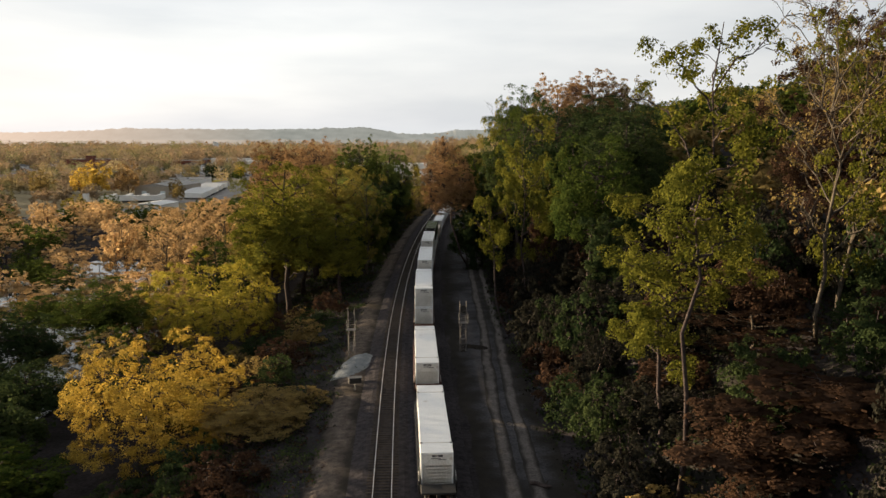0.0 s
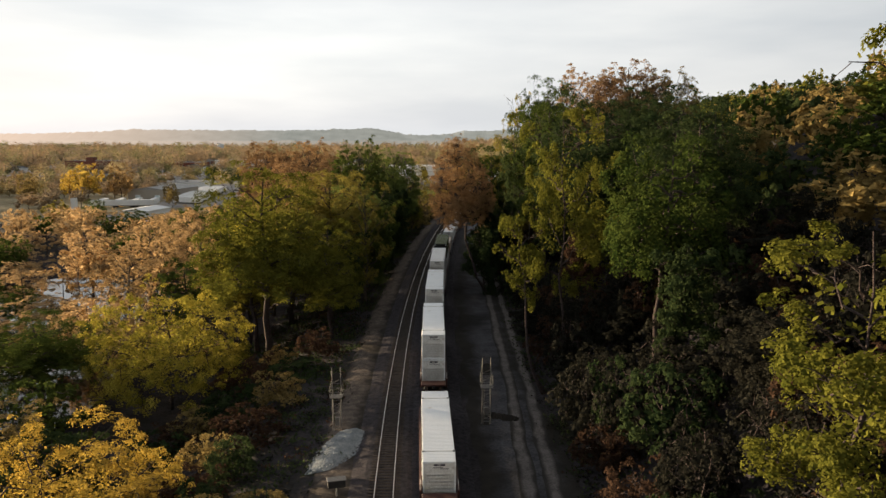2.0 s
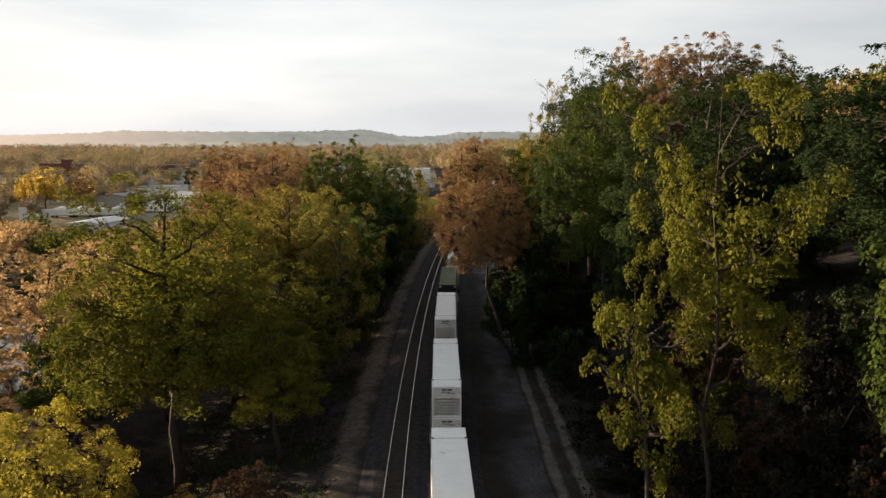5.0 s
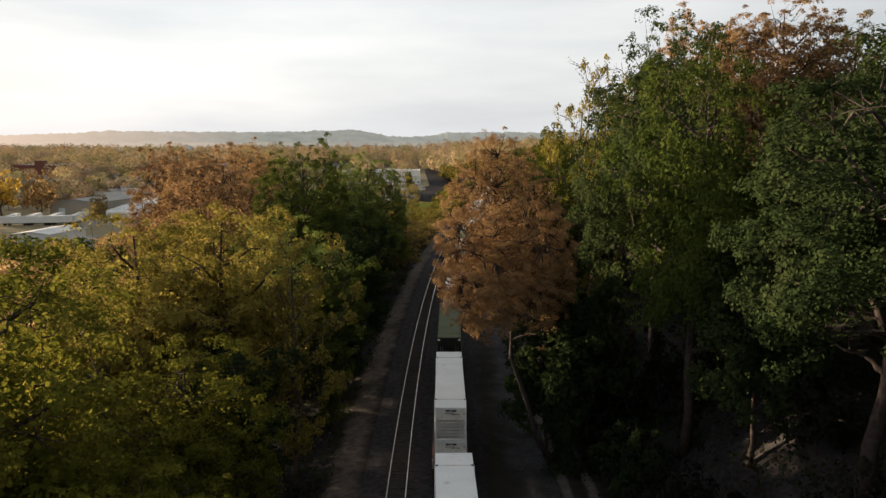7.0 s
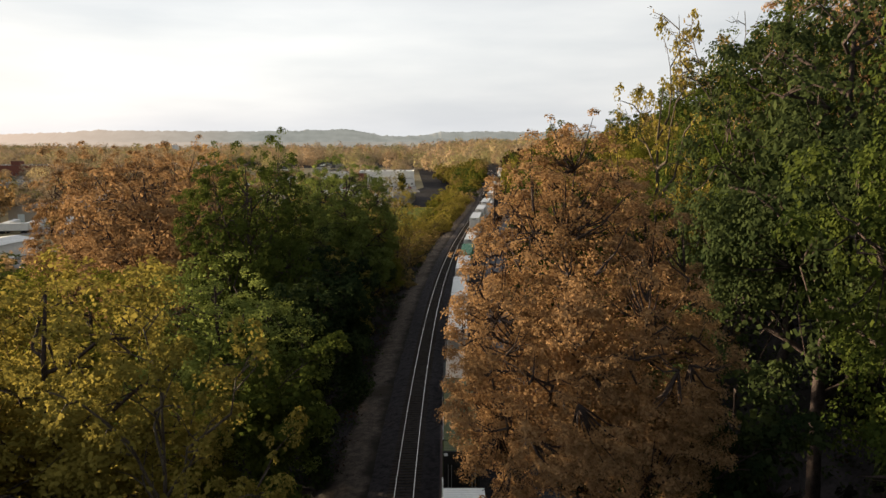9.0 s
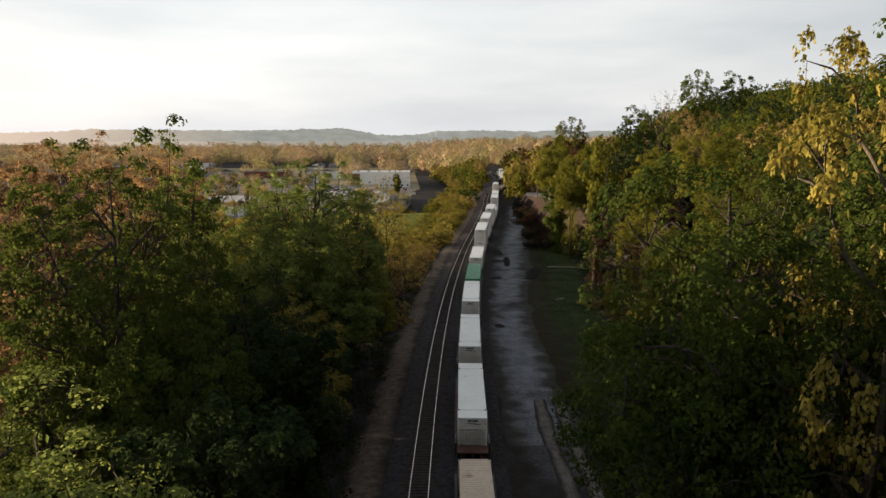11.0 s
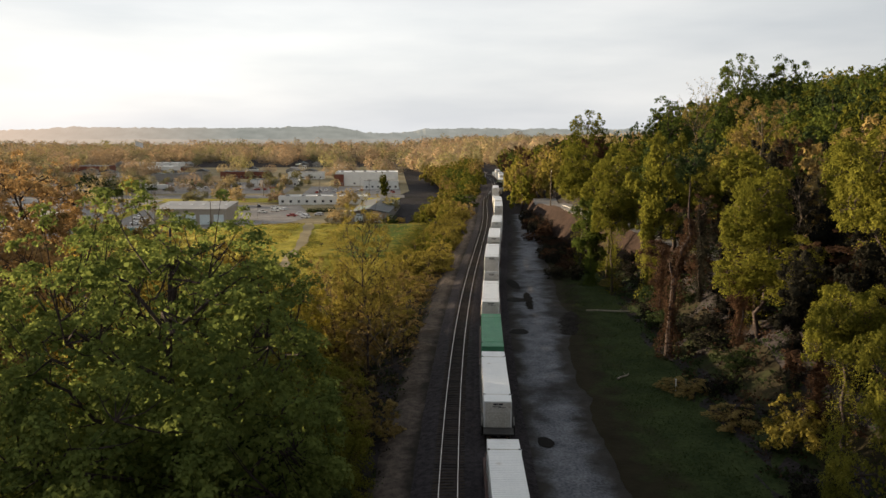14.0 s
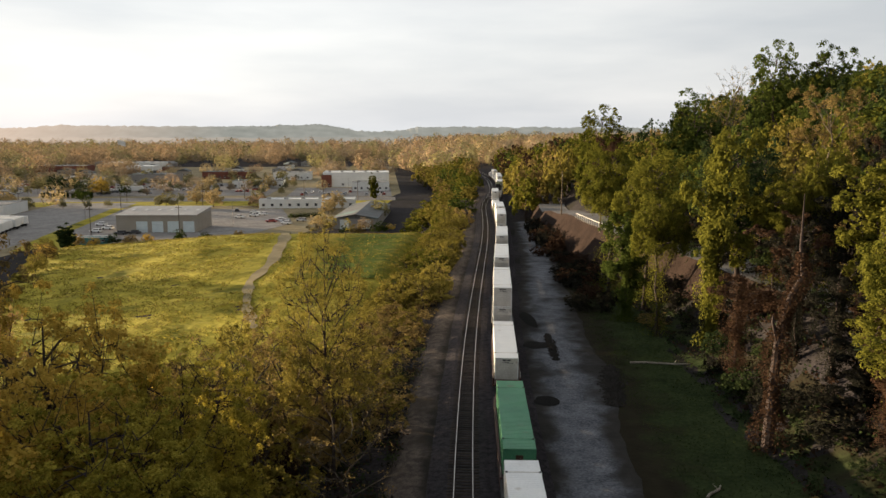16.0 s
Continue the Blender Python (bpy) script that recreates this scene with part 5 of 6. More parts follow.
Z = TOWN_Z
lay("town_ground", [(-900, 487), (-34, 487), (-20, 560), (10, 700), (10, 1100), (-900, 1100)], M["town_ground"], Z + 0.04, "dry grass and bare soil round the town", "ground")
lay("town_ground", [(-420, 345), (-74, 345), (-116, 487), (-420, 487)], M["town_ground"], Z + 0.045, "dry grass and bare soil by the sheds", "ground")
for pts, lab in (
    ([(-122, 497), (-54, 493), (-38, 540), (-50, 600), (-128, 606)], "asphalt yard round the warehouse"),
    ([(-640, 652), (6, 646), (6, 668), (-640, 682)], "wide asphalt road across the town"),
    ([(-420, 690), (-70, 684), (-72, 800), (-430, 830)], "large asphalt car park"),
    ([(-58, 676), (4, 672), (4, 745), (-60, 750)], "asphalt car park by the white shop building"),
    ([(-152, 418), (-118, 424), (-122, 500), (-132, 640), (-172, 640), (-166, 540)], "asphalt trailer yard"),
    ([(-182, 338), (-112, 340), (-112, 385), (-184, 385)], "gravel yard beside the white shed"),
    ([(-520, 840), (-200, 830), (-200, 900), (-520, 910)], "asphalt car park by the brick building"),
):
    lay("asphalt_yard", pts, M["asphalt"], Z + 0.09, lab, "paved yard")
lay("grass_strip", [(-640, 628), (0, 618), (4, 646), (-640, 652)], M["grass"], Z + 0.08, "strip of grass along the road", "grass")
lay("grass_strip", [(-116, 470), (-96, 476), (-118, 520), (-128, 610), (-134, 610), (-122, 505)], M["grass"], Z + 0.12, "strip of yellow grass beside the yard", "grass")

PAINTS = {
    "beige": material("beige_metal_siding", (0.2700, 0.2368, 0.1971), (0.3300, 0.2960, 0.2482), 0.3, 0.6, 0.05),
    "white": material("white_siding", (0.58, 0.58, 0.56), (0.70, 0.70, 0.68), 0.3, 0.6, 0.05, own=0.3),
    "brick": material("red_brick_wall", (0.13, 0.045, 0.03), (0.20, 0.075, 0.05), 0.8, 0.85, 0.2),
    "grey": material("grey_block_wall", (0.20, 0.19, 0.18), (0.30, 0.29, 0.27), 0.4, 0.8, 0.1, own=0.4),
    "teal": material("teal_metal_siding", (0.07, 0.20, 0.21), (0.10, 0.27, 0.28), 0.4, 0.6),
    "roof": material("grey_flat_roof", (0.20, 0.19, 0.18), (0.32, 0.31, 0.29), 0.15, 0.8, 0.1, own=0.4),
    "dark_roof": material("dark_weathered_roof", (0.055, 0.055, 0.055), (0.11, 0.115, 0.115), 0.15, 0.7, 0.1, stain=((0.10, 0.17, 0.16), 0.08, 0.56)),
    "white_roof": material("white_roof", (0.50, 0.50, 0.49), (0.66, 0.66, 0.65), 0.2, 0.7, 0.05, own=0.2),
    "metal_roof": material("pale_metal_roof", (0.30, 0.28, 0.26), (0.42, 0.40, 0.37), 0.2, 0.6, 0.05),
    "door": material("pale_roller_door", (0.50, 0.58, 0.60), (0.62, 0.68, 0.70), 0.5, 0.5),
    "glass": material("dark_window_glass", (0.012, 0.014, 0.017), (0.022, 0.025, 0.03), 1.0, 0.3, spec=0.4),
    "tyre": material("black_rubber", (0.012, 0.012, 0.012), (0.025, 0.025, 0.025), 2.0, 0.85),
    "pole": material("weathered_timber_pole", (0.06, 0.045, 0.032), (0.12, 0.09, 0.065), 1.0, 0.9),
    "concrete": material("pale_concrete", (0.32, 0.31, 0.29), (0.46, 0.45, 0.42), 0.6, 0.85, 0.2),
}


def pierced(xs_, zs_, y0, y1, hole):
    """An upright slab of one piece with openings: hole(i, j) tells which cells of the grid are open."""
    s, at = Shape(), {}

    def v(x, y, z):
        k = (round(x, 4), round(y, 4), round(z, 4))
        if k not in at:
            at[k] = len(s.v)
            s.v.append((x, y, z))
        return at[k]

    nx, nz = len(xs_) - 1, len(zs_) - 1

    def full(i, j):
        return 0 <= i < nx and 0 <= j < nz and not hole(i, j)

    for i in range(nx):
        for j in range(nz):
            if not full(i, j):
                continue
            a, b, c, d = xs_[i], xs_[i + 1], zs_[j], zs_[j + 1]
            s.f.append((v(a, y0, c), v(b, y0, c), v(b, y0, d), v(a, y0, d)))
            s.f.append((v(a, y1, d), v(b, y1, d), v(b, y1, c), v(a, y1, c)))
            if not full(i - 1, j):
                s.f.append((v(a, y0, c), v(a, y0, d), v(a, y1, d), v(a, y1, c)))
            if not full(i + 1, j):
                s.f.append((v(b, y0, d), v(b, y0, c), v(b, y1, c), v(b, y1, d)))
            if not full(i, j - 1):
                s.f.append((v(b, y0, c), v(a, y0, c), v(a, y1, c), v(b, y1, c)))
            if not full(i, j + 1):
                s.f.append((v(a, y0, d), v(b, y0, d), v(b, y1, d), v(a, y1, d)))
    return s


BUILT = []


def building(x, y, w, d, h, wall, roof, label, doors=0, windows=0, pitch=0.0, turn=0.0, door_w=3.4, door_h=3.6, side_windows=0, first=0.0, rise=0.0, category="building"):
    """A low building, front toward -y, front-left corner at (x, y)."""
    ob = empty("building", pose(x, y, Z, 0, 0, turn), label, category, "town buildings")
    t = 0.3
    n = max(doors, windows)
    dw = door_w if doors else 1.5
    z0, z1 = (0, door_h) if doors else (1.0, min(h - 0.7, 2.5))
    edges = [0.0]
    for i in range(n):
        c = w * (first + (1 - first) * (i + 0.5) / n)
        edges += [c - dw / 2, c + dw / 2]
    edges.append(w)
    part("wall", pierced(edges, (0, z0, z1, h) if z0 else (0, z1, h), 0, t, lambda i, j: i % 2 and j == (1 if z0 else 0)), PAINTS[wall], ob)
    part("wall", Shape().box(0, d - t, 0, w, d, h), PAINTS[wall], ob)
    part("wall", Shape().box(0, t + 0.003, 0, t, d - t - 0.003, h), PAINTS[wall], ob)
    part("wall", Shape().box(w - t, t + 0.003, 0, w, d - t - 0.003, h), PAINTS[wall], ob)
    for i in range(1, len(edges) - 1, 2):
        if doors:
            dr = Shape().fold(ribs(0.02, z1, 0.12, 0.04, z1 / 7, 0.7, 0.06, -1), edges[i], edges[i + 1], "d")
            part("door", dr, PAINTS["door"], ob, "pale roller door")
        else:
            win = part("window", pierced((edges[i] + 0.002, edges[i] + 0.1, edges[i + 1] - 0.1, edges[i + 1] - 0.002), (z0 + 0.002, z0 + 0.1, z1 - 0.1, z1 - 0.002), 0.08, 0.16, lambda a, b: a == b == 1), PAINTS["white"], ob)
            part("pane", Shape().box(edges[i] + 0.1, 0.11, z0 + 0.1, edges[i + 1] - 0.1, 0.13, z1 - 0.1), PAINTS["glass"], win)
    for i in range(side_windows):
        c = d * (i + 0.5) / side_windows
        part("window", Shape().box(w - 0.02, c - 0.7, 1.0, w + 0.03, c + 0.7, 2.4), PAINTS["glass"], ob)
    BUILT.append((x + w / 2, y + d / 2, max(w, d) * 0.6))
    rf = Shape()
    if rise:
        # one slope that climbs from the front to the back
        rf.fold([(-0.5, h - 0.05), (d + 0.5, h + rise - 0.05), (d + 0.5, h + rise + 0.18), (-0.5, h + 0.18)], -0.4, w + 0.4)
        for xx in (0.003, w - 0.303):
            rf.fold([(0.3, h), (d, h), (d, h + rise - 0.1), (0.3, h)], xx, xx + 0.3)
        for i in range(6):
            c = w * (i + 0.5) / 6
            part("skylight", Shape().fold([(d * 0.5, h + rise * 0.5 + 0.19), (d * 0.62, h + rise * 0.62 + 0.19), (d * 0.62, h + rise * 0.62 + 0.3), (d * 0.5, h + rise * 0.5 + 0.3)], c - 0.5, c + 0.5), PAINTS["white_roof"], ob)
        part("wall", Shape().box(0, d + 0.003, h, w, d + 0.2, h + rise - 0.1), PAINTS[wall], ob)
    elif pitch:
        o = 0.4
        prof = [(-o, h - 0.05), (w / 2, h + pitch - 0.05), (w + o, h - 0.05), (w + o, h + 0.12), (w / 2, h + pitch + 0.14), (-o, h + 0.12)]
        rf.prism(prof, -o, d + o)
        for yy in (0.002, d - 0.102):
            rf.prism([(0, h), (w, h), (w / 2, h + pitch - 0.06)], yy, yy + 0.1)
    else:
        rf.box(t, t, h - 0.4, w - t, d - t, h - 0.22)
        rf.box(-0.08, -0.08, h, w + 0.08, t + 0.08, h + 0.14).box(-0.08, d - t - 0.08, h, w + 0.08, d + 0.08, h + 0.14)
        rf.box(-0.08, t + 0.08, h, t + 0.08, d - t - 0.08, h + 0.14).box(w - t - 0.08, t + 0.08, h, w + 0.08, d - t - 0.08, h + 0.14)
    part("roof", rf, PAINTS[roof], ob)
    if not pitch and w > 14:
        for i in range(int(w // 9)):
            part("roof_unit", Shape().box(3 + i * 8.5, d * 0.45, h - 0.22, 5 + i * 8.5, d * 0.45 + 1.6, h + 0.75, 0.05), M["grey_steel"], ob, "grey rooftop air unit")
    return ob


building(-99.5, 515, 29.5, 20, 6.4, "beige", "metal_roof", "beige metal warehouse with four pale roller doors", doors=4, door_w=4.2, door_h=4.2, first=0.22, rise=1.5, turn=-3)
building(-62, 604, 47, 13, 4.4, "white", "white_roof", "long low white building with dark windows", windows=11)
building(-20, 520, 17, 60, 4.0, "grey", "dark_roof", "low shed with a dark weathered gabled roof", doors=2, pitch=1.6, turn=-5)
building(-43, 757, 46, 30, 10, "white", "white_roof", "large white flat-roofed shop building", windows=5, side_windows=4)
building(-44, 756, 7, 1.0, 8.5, "brick", "roof", "brick corner tower of the shop building", windows=2)
building(-21, 719, 24, 14, 5.8, "white", "roof", "pale low shop building", windows=6)
building(-202, 560, 34, 40, 5.0, "white", "roof", "low white industrial building beside the trailers", doors=1, turn=4)
building(-194, 813, 34, 26, 6.5, "grey", "dark_roof", "long flat-roofed dark shop row", windows=9)
building(-240, 940, 26, 30, 7.5, "white", "white_roof", "white flat-roofed store by the road", windows=6)
building(-342, 992, 46, 30, 6, "brick", "roof", "long low brick building far across the town", windows=10)
building(-104, 751, 34, 16, 5, "white", "dark_roof", "low shop with a dark roof", windows=8)
building(-102, 484, 10.5, 4, 2.4, "teal", "white_roof", "small teal cabin beside the bushes", windows=3)
building(-180, 466, 25, 38, 6.4, "beige", "roof", "pale metal warehouse with two large doors", doors=2, pitch=1.6, turn=-10)
building(-429, 903, 64, 34, 10.5, "brick", "dark_roof", "dark red brick factory with a flat roof", windows=14)
building(-410, 915, 9, 9, 14.5, "brick", "dark_roof", "square brick tower of the factory", windows=2)
building(-139, 354, 13.5, 21, 4.6, "white", "white_roof", "white shed with a low gabled roof", doors=2, pitch=0.9, turn=-8)
building(-183, 402, 2.4, 2.4, 6.4, "white", "white_roof", "narrow white silo tower", category="tower")
building(-310, 690, 24, 16, 5, "grey", "dark_roof", "low grey shop by the car park", windows=6)
building(-150, 860, 40, 20, 6, "brick", "dark_roof", "brick shop row with a dark roof", windows=10)
building(-300, 1060, 60, 24, 7, "white", "white_roof", "white flat-roofed warehouse far off", windows=8)
building(-90, 845, 30, 18, 6, "white", "roof", "white shop far down the road", windows=6)

rng_town = Rng(77)
for k in range(46):
    x, y = rng_town.u(-720, -60), rng_town.u(835, 1150)
    building(x, y, rng_town.u(9, 16), rng_town.u(8, 12), rng_town.u(3, 4.5), ("white", "grey", "beige", "brick")[k % 4], ("dark_roof", "roof")[k % 2], "small gabled house among the town's trees", windows=3, pitch=rng_town.u(1.4, 2.4), turn=rng_town.u(-25, 25), category="house")


def car(kind, colour, label):
    ob = empty("car" if kind != "truck" else "pickup_truck", Matrix.Identity(4), label, "car" if kind != "truck" else "truck", "parked vehicles")
    mat = material(colour[0] + "_car_paint", tuple(c * 0.9 for c in colour[1]), colour[1], 0.8, 0.3, spec=0.5)
    part("body", Shape().prism([(-0.88, 0.35), (0.88, 0.35), (0.9, 0.7), (0.84, 0.95), (-0.84, 0.95), (-0.9, 0.7)], -2.2, 2.2), mat, ob)
    y0, y1 = (-1.9, 1.0) if kind == "van" else (-1.5, 0.9) if kind == "car" else (-0.3, 1.2)
    part("cabin", Shape().prism([(-0.82, 0.95), (0.82, 0.95), (0.68, 1.5), (-0.68, 1.5)], y0, y1), mat, ob)
    part("windscreen", Shape().prism([(-0.72, 1.0), (0.72, 1.0), (0.62, 1.42), (-0.62, 1.42)], y1, y1 + 0.03), PAINTS["glass"], ob)
    part("rear_window", Shape().prism([(-0.72, 1.0), (0.72, 1.0), (0.62, 1.42), (-0.62, 1.42)], y0 - 0.03, y0), PAINTS["glass"], ob)
    for s in (-1, 1):
        part("side_window", Shape().box(s * 0.755 - 0.03, y0 + 0.2, 1.05, s * 0.755 + 0.03, y1 - 0.2, 1.4), PAINTS["glass"], ob)
        for yy in (-1.4, 1.4):
            part("wheel", Shape().tube([(s * 0.72, yy, 0.34), (s * 0.92, yy, 0.34)], [0.34, 0.34], 14), PAINTS["tyre"], ob)
    return ob


CARS = [("car", ("white", (0.65, 0.65, 0.65)), "white parked saloon car"), ("car", ("dark", (0.03, 0.03, 0.035)), "dark parked saloon car"), ("van", ("silver", (0.35, 0.36, 0.38)), "silver parked estate car"), ("truck", ("white_pickup", (0.62, 0.62, 0.60)), "white parked pickup truck"), ("car", ("red", (0.28, 0.03, 0.02)), "red parked saloon car")]
spots = [(-113, 537, 80, 0), (-106, 524.5, 75, 0), (-104, 520, 75, 2), (-107, 515.5, 75, 0), (-96, 509, 80, 1), (-91.5, 510, 84, 1), (-63, 560, 60, 3), (-58, 566, 60, 3), (-55, 572, 60, 0), (-60, 580, 78, 3), (-70, 590, 10, 1), (-47, 543, 80, 4), (-44, 548, 80, 0), (-41, 541, 70, 2), (-40, 536, 60, 0), (-35, 546, 60, 2), (-120, 352, 20, 0), (-117, 358, 20, 1)]
for k in range(130):
    spots.append((rng_town.u(-330, -80), 700 + 14 * rng_town.r.randint(0, 7), 90 + rng_town.u(-3, 3) if k % 2 else rng_town.u(-4, 4), int(rng_town.r.randint(5))))
for k in range(18):
    spots.append((rng_town.u(-54, 0), 684 + 10 * rng_town.r.randint(0, 3), rng_town.u(-4, 4), int(rng_town.r.randint(5))))
used = []
for x, y, turn, k in spots:
    if any(abs(x - a) < 3.2 and abs(y - b) < 4.8 for a, b in used):
        continue
    used.append((x, y))
    placed("auto" + str(k), lambda: car(*CARS[k]), pose(x, y, Z + 0.1, 0, 0, turn))


def trailer():
    ob = empty("semi_trailer", Matrix.Identity(4), "white box semi-trailer parked in a row", "trailer", "parked trailers")
    part("box", Shape().box(-1.28, -8, 1.15, 1.28, 8, 4.0, 0.05), PAINTS["white"], ob)
    part("roof", Shape().box(-1.2, -7.9, 4.001, 1.2, 7.9, 4.03), PAINTS["white_roof"], ob)
    part("chassis", Shape().box(-0.5, -7.6, 0.85, 0.5, 7.6, 1.149), M["black_steel"], ob)
    for s in (-1, 1):
        part("landing_leg", Shape().box(s * 0.9 - 0.07, 4.6, 0.02, s * 0.9 + 0.07, 4.8, 1.15), M["grey_steel"], ob)
        for yy in (-6.8, -5.5):
            part("wheel", Shape().tube([(s * 0.7, yy, 0.5), (s * 1.2, yy, 0.5)], [0.5, 0.5], 16), PAINTS["tyre"], ob)
    return ob


for i in range(21):
    placed("trailer", trailer, pose(-137.0 - 0.65 * i + random.uniform(-0.6, 0.6), 441 + 4.9 * i, Z + 0.1, 0, 0, 74 + random.uniform(-1, 1)))
for i in range(7):
    placed("trailer", trailer, pose(-154 - 4.2 * i, 424 - 0.6 * i, Z + 0.05, 0, 0, 98 + random.uniform(-2, 2)) if i % 2 else pose(-152 - 4.4 * i, 432 - 0.6 * i, Z + 0.05, 0, 0, 10))
placed("trailer", trailer, pose(-161, 717, Z + 0.1, 0, 0, 90))


def utility_pole(h=11.0):
    ob = empty("utility_pole", Matrix.Identity(4), "weathered timber utility pole with a crossarm", "utility pole", "utility poles")
    part("pole", Shape().tube([(0, 0, -0.3), (0.03, 0, h)], [0.17, 0.11], 8), PAINTS["pole"], ob)
    part("crossarm", Shape().box(-1.2, -0.06, h - 0.9, 1.2, 0.06, h - 0.75, 0.01), PAINTS["pole"], ob)
    for s in (-1.05, -0.5, 0.5, 1.05):
        part("insulator", Shape().tube([(s, 0, h - 0.75), (s, 0, h - 0.55)], [0.05, 0.03], 6), M["grey_steel"], ob)
    return ob


for x, y in ((-46, 662), (-34, 650), (-15, 646), (-80, 664), (-93, 620), (-113, 560), (-74, 505), (-103, 500), (-140, 648), (-200, 655), (-260, 662), (-330, 668)):
    placed("pole", utility_pole, pose(x, y, Z + 0.05, 0, 0, random.uniform(-10, 10)))



def lamp_post():
    ob = empty("street_lamp", Matrix.Identity(4), "tall grey steel lamp post over the car park", "street lamp", "lamp posts of the car parks")
    part("pole", Shape().tube([(0, 0, -0.2), (0, 0, 10)], [0.08, 0.05], 8), M["signal_steel"], ob)
    part("arm", Shape().tube([(0, 0, 9.8), (1.4, 0, 10.1)], [0.04, 0.03], 6), M["signal_steel"], ob)
    part("lamp_head", Shape().box(1.2, -0.18, 10.02, 2.0, 0.18, 10.2, 0.04), PAINTS["concrete"], ob)
    return ob


for i in range(16):
    placed("lamp_post", lamp_post, pose(-92 - 40 * (i % 8), 712 + 46 * (i // 8) - 0.06 * 40 * (i % 8), Z + 0.09, 0, 0, 90 * (i % 2)))
for x, y in ((-48, 690), (-22, 688), (-4, 690), (-66, 610), (-128, 560), (-60, 530), (-118, 640), (-240, 646)):
    placed("lamp_post", lamp_post, pose(x, y, Z + 0.06, 0, 0, 0))

for i in range(11):
    tree("cone", "deep", -196 + 2.7 * i + random.uniform(-0.5, 0.5), 676, Z + random.uniform(3.2, 4.6), 1.4, i % 2, z=Z + 0.2, group="hedge of evergreens")
tree("cone", "deep", -101, 474, Z + 8.3, 3.2, 0)
tree("cone", "lime", -6, 660, Z + 14.5, 3.2, 1)
for i in range(9):
    tree("shrub", "deep" if i % 2 else "green", -41 + 1.5 * i, 557 + 0.4 * i, Z + 2.6, 1.3, i % 2)
for x, y, t in ((-95, 481, "gold"), (-90, 484, "deep"), (-85, 486, "brown"), (-80, 488, "gold"), (-99, 479, "brown"), (-70, 490, "green"), (-62, 492, "deep"), (-97, 452, "olive"), (-92, 440, "brown"), (-86, 420, "olive"), (-84, 408, "olive"), (-80, 396, "brown"), (-77, 388, "gold"), (-90, 430, "olive"), (-74, 376, "olive"), (-94, 444, "gold"), (-50, 490, "brown"), (-15, 505, "deep"), (-10, 500, "brown"), (-2, 505, "green"), (2, 515, "gold")):
    tree("shrub", t, x, y, ground_z(x, y) + random.uniform(2.2, 4.5), random.uniform(2, 3.4), random.randint(0, 1))
for x, y, top_, r, t in ((-202, 464, 14, 9.5, "gold"), (-183, 464, 13.5, 8.5, "orange"), (-215, 470, 9, 7, "gold"), (-232, 455, 9, 7, "brown"), (-169, 690, 3, 6, "gold"), (-155, 690, -1, 4, "green"), (-200, 705, 4, 7, "deep"), (-188, 712, 2, 6, "deep"), (-150, 450, 4, 4.5, "brown"), (-138, 420, 3, 4, "brown"), (-160, 640, 0, 5, "green")):
    tree("mid", t, x, y, top_, r, random.randint(0, 1))
fill(61, 560, (-760, 4, 500, 860), lambda x, y, u: not (-130 < x < -36 and y < 610) and not (640 < y < 690) and not (-430 < x < -66 and 690 < y < 800 and noise.noise(Vector((x / 40, y / 25, 2))) < 0.22) and not (-62 < x < 6 and 600 < y < 790) and not (x > -185 and x < -120 and y < 640) and u < -40, [("far", "gold"), ("far", "orange"), ("far", "brown"), ("far", "green"), ("far", "lime")], lambda x, y, u, g: Z + g.u(5, 10), (3.5, 6), 0.9, mass="town trees with {} spring crowns")
fill(63, 260, (-460, -60, 600, 860), lambda x, y, u: not (648 < y < 690) and not (-130 < x < -36 and y < 625), [("far", "deep"), ("far", "brown"), ("far", "green"), ("far", "deep")], lambda x, y, u, g: Z + g.u(3, 6), (1.8, 3.2), 0.9, mass="small town trees with {} crowns")
fill(62, 480, (-700, -185, 340, 640), lambda x, y, u: True, [("far", "gold"), ("far", "orange"), ("far", "brown"), ("far", "green")], lambda x, y, u, g: Z + g.u(6, 12), (4.5, 7), 0.82, mass="trees at the edge of town with {} crowns")


def flagpole():
    ob = empty("flagpole", Matrix.Identity(4), "tall flagpole with a pale flag above the town", "flagpole")
    part("pole", Shape().tube([(0, 0, 0), (0, 0, 31)], [0.25, 0.12], 8), M["grey_steel"], ob)
    v, f = [], []
    for i in range(9):
        for j in range(5):
            v.append((0.2 + i * 1.2, math.sin(i * 0.9) * 0.5, 24 + j * 1.6 - i * 0.35))
    for i in range(8):
        for j in range(4):
            a = i * 5 + j
            f.append((a, a + 5, a + 6, a + 1))
    cloth = new("flag", mesh_from("flag", v, f, PAINTS["white"]))
    cloth.parent = ob
    sol = cloth.modifiers.new("thickness", "SOLIDIFY")
    sol.thickness = 0.05
    return ob


flagpole().matrix_world = pose(-345, 1234, Z)
finish_bulk()

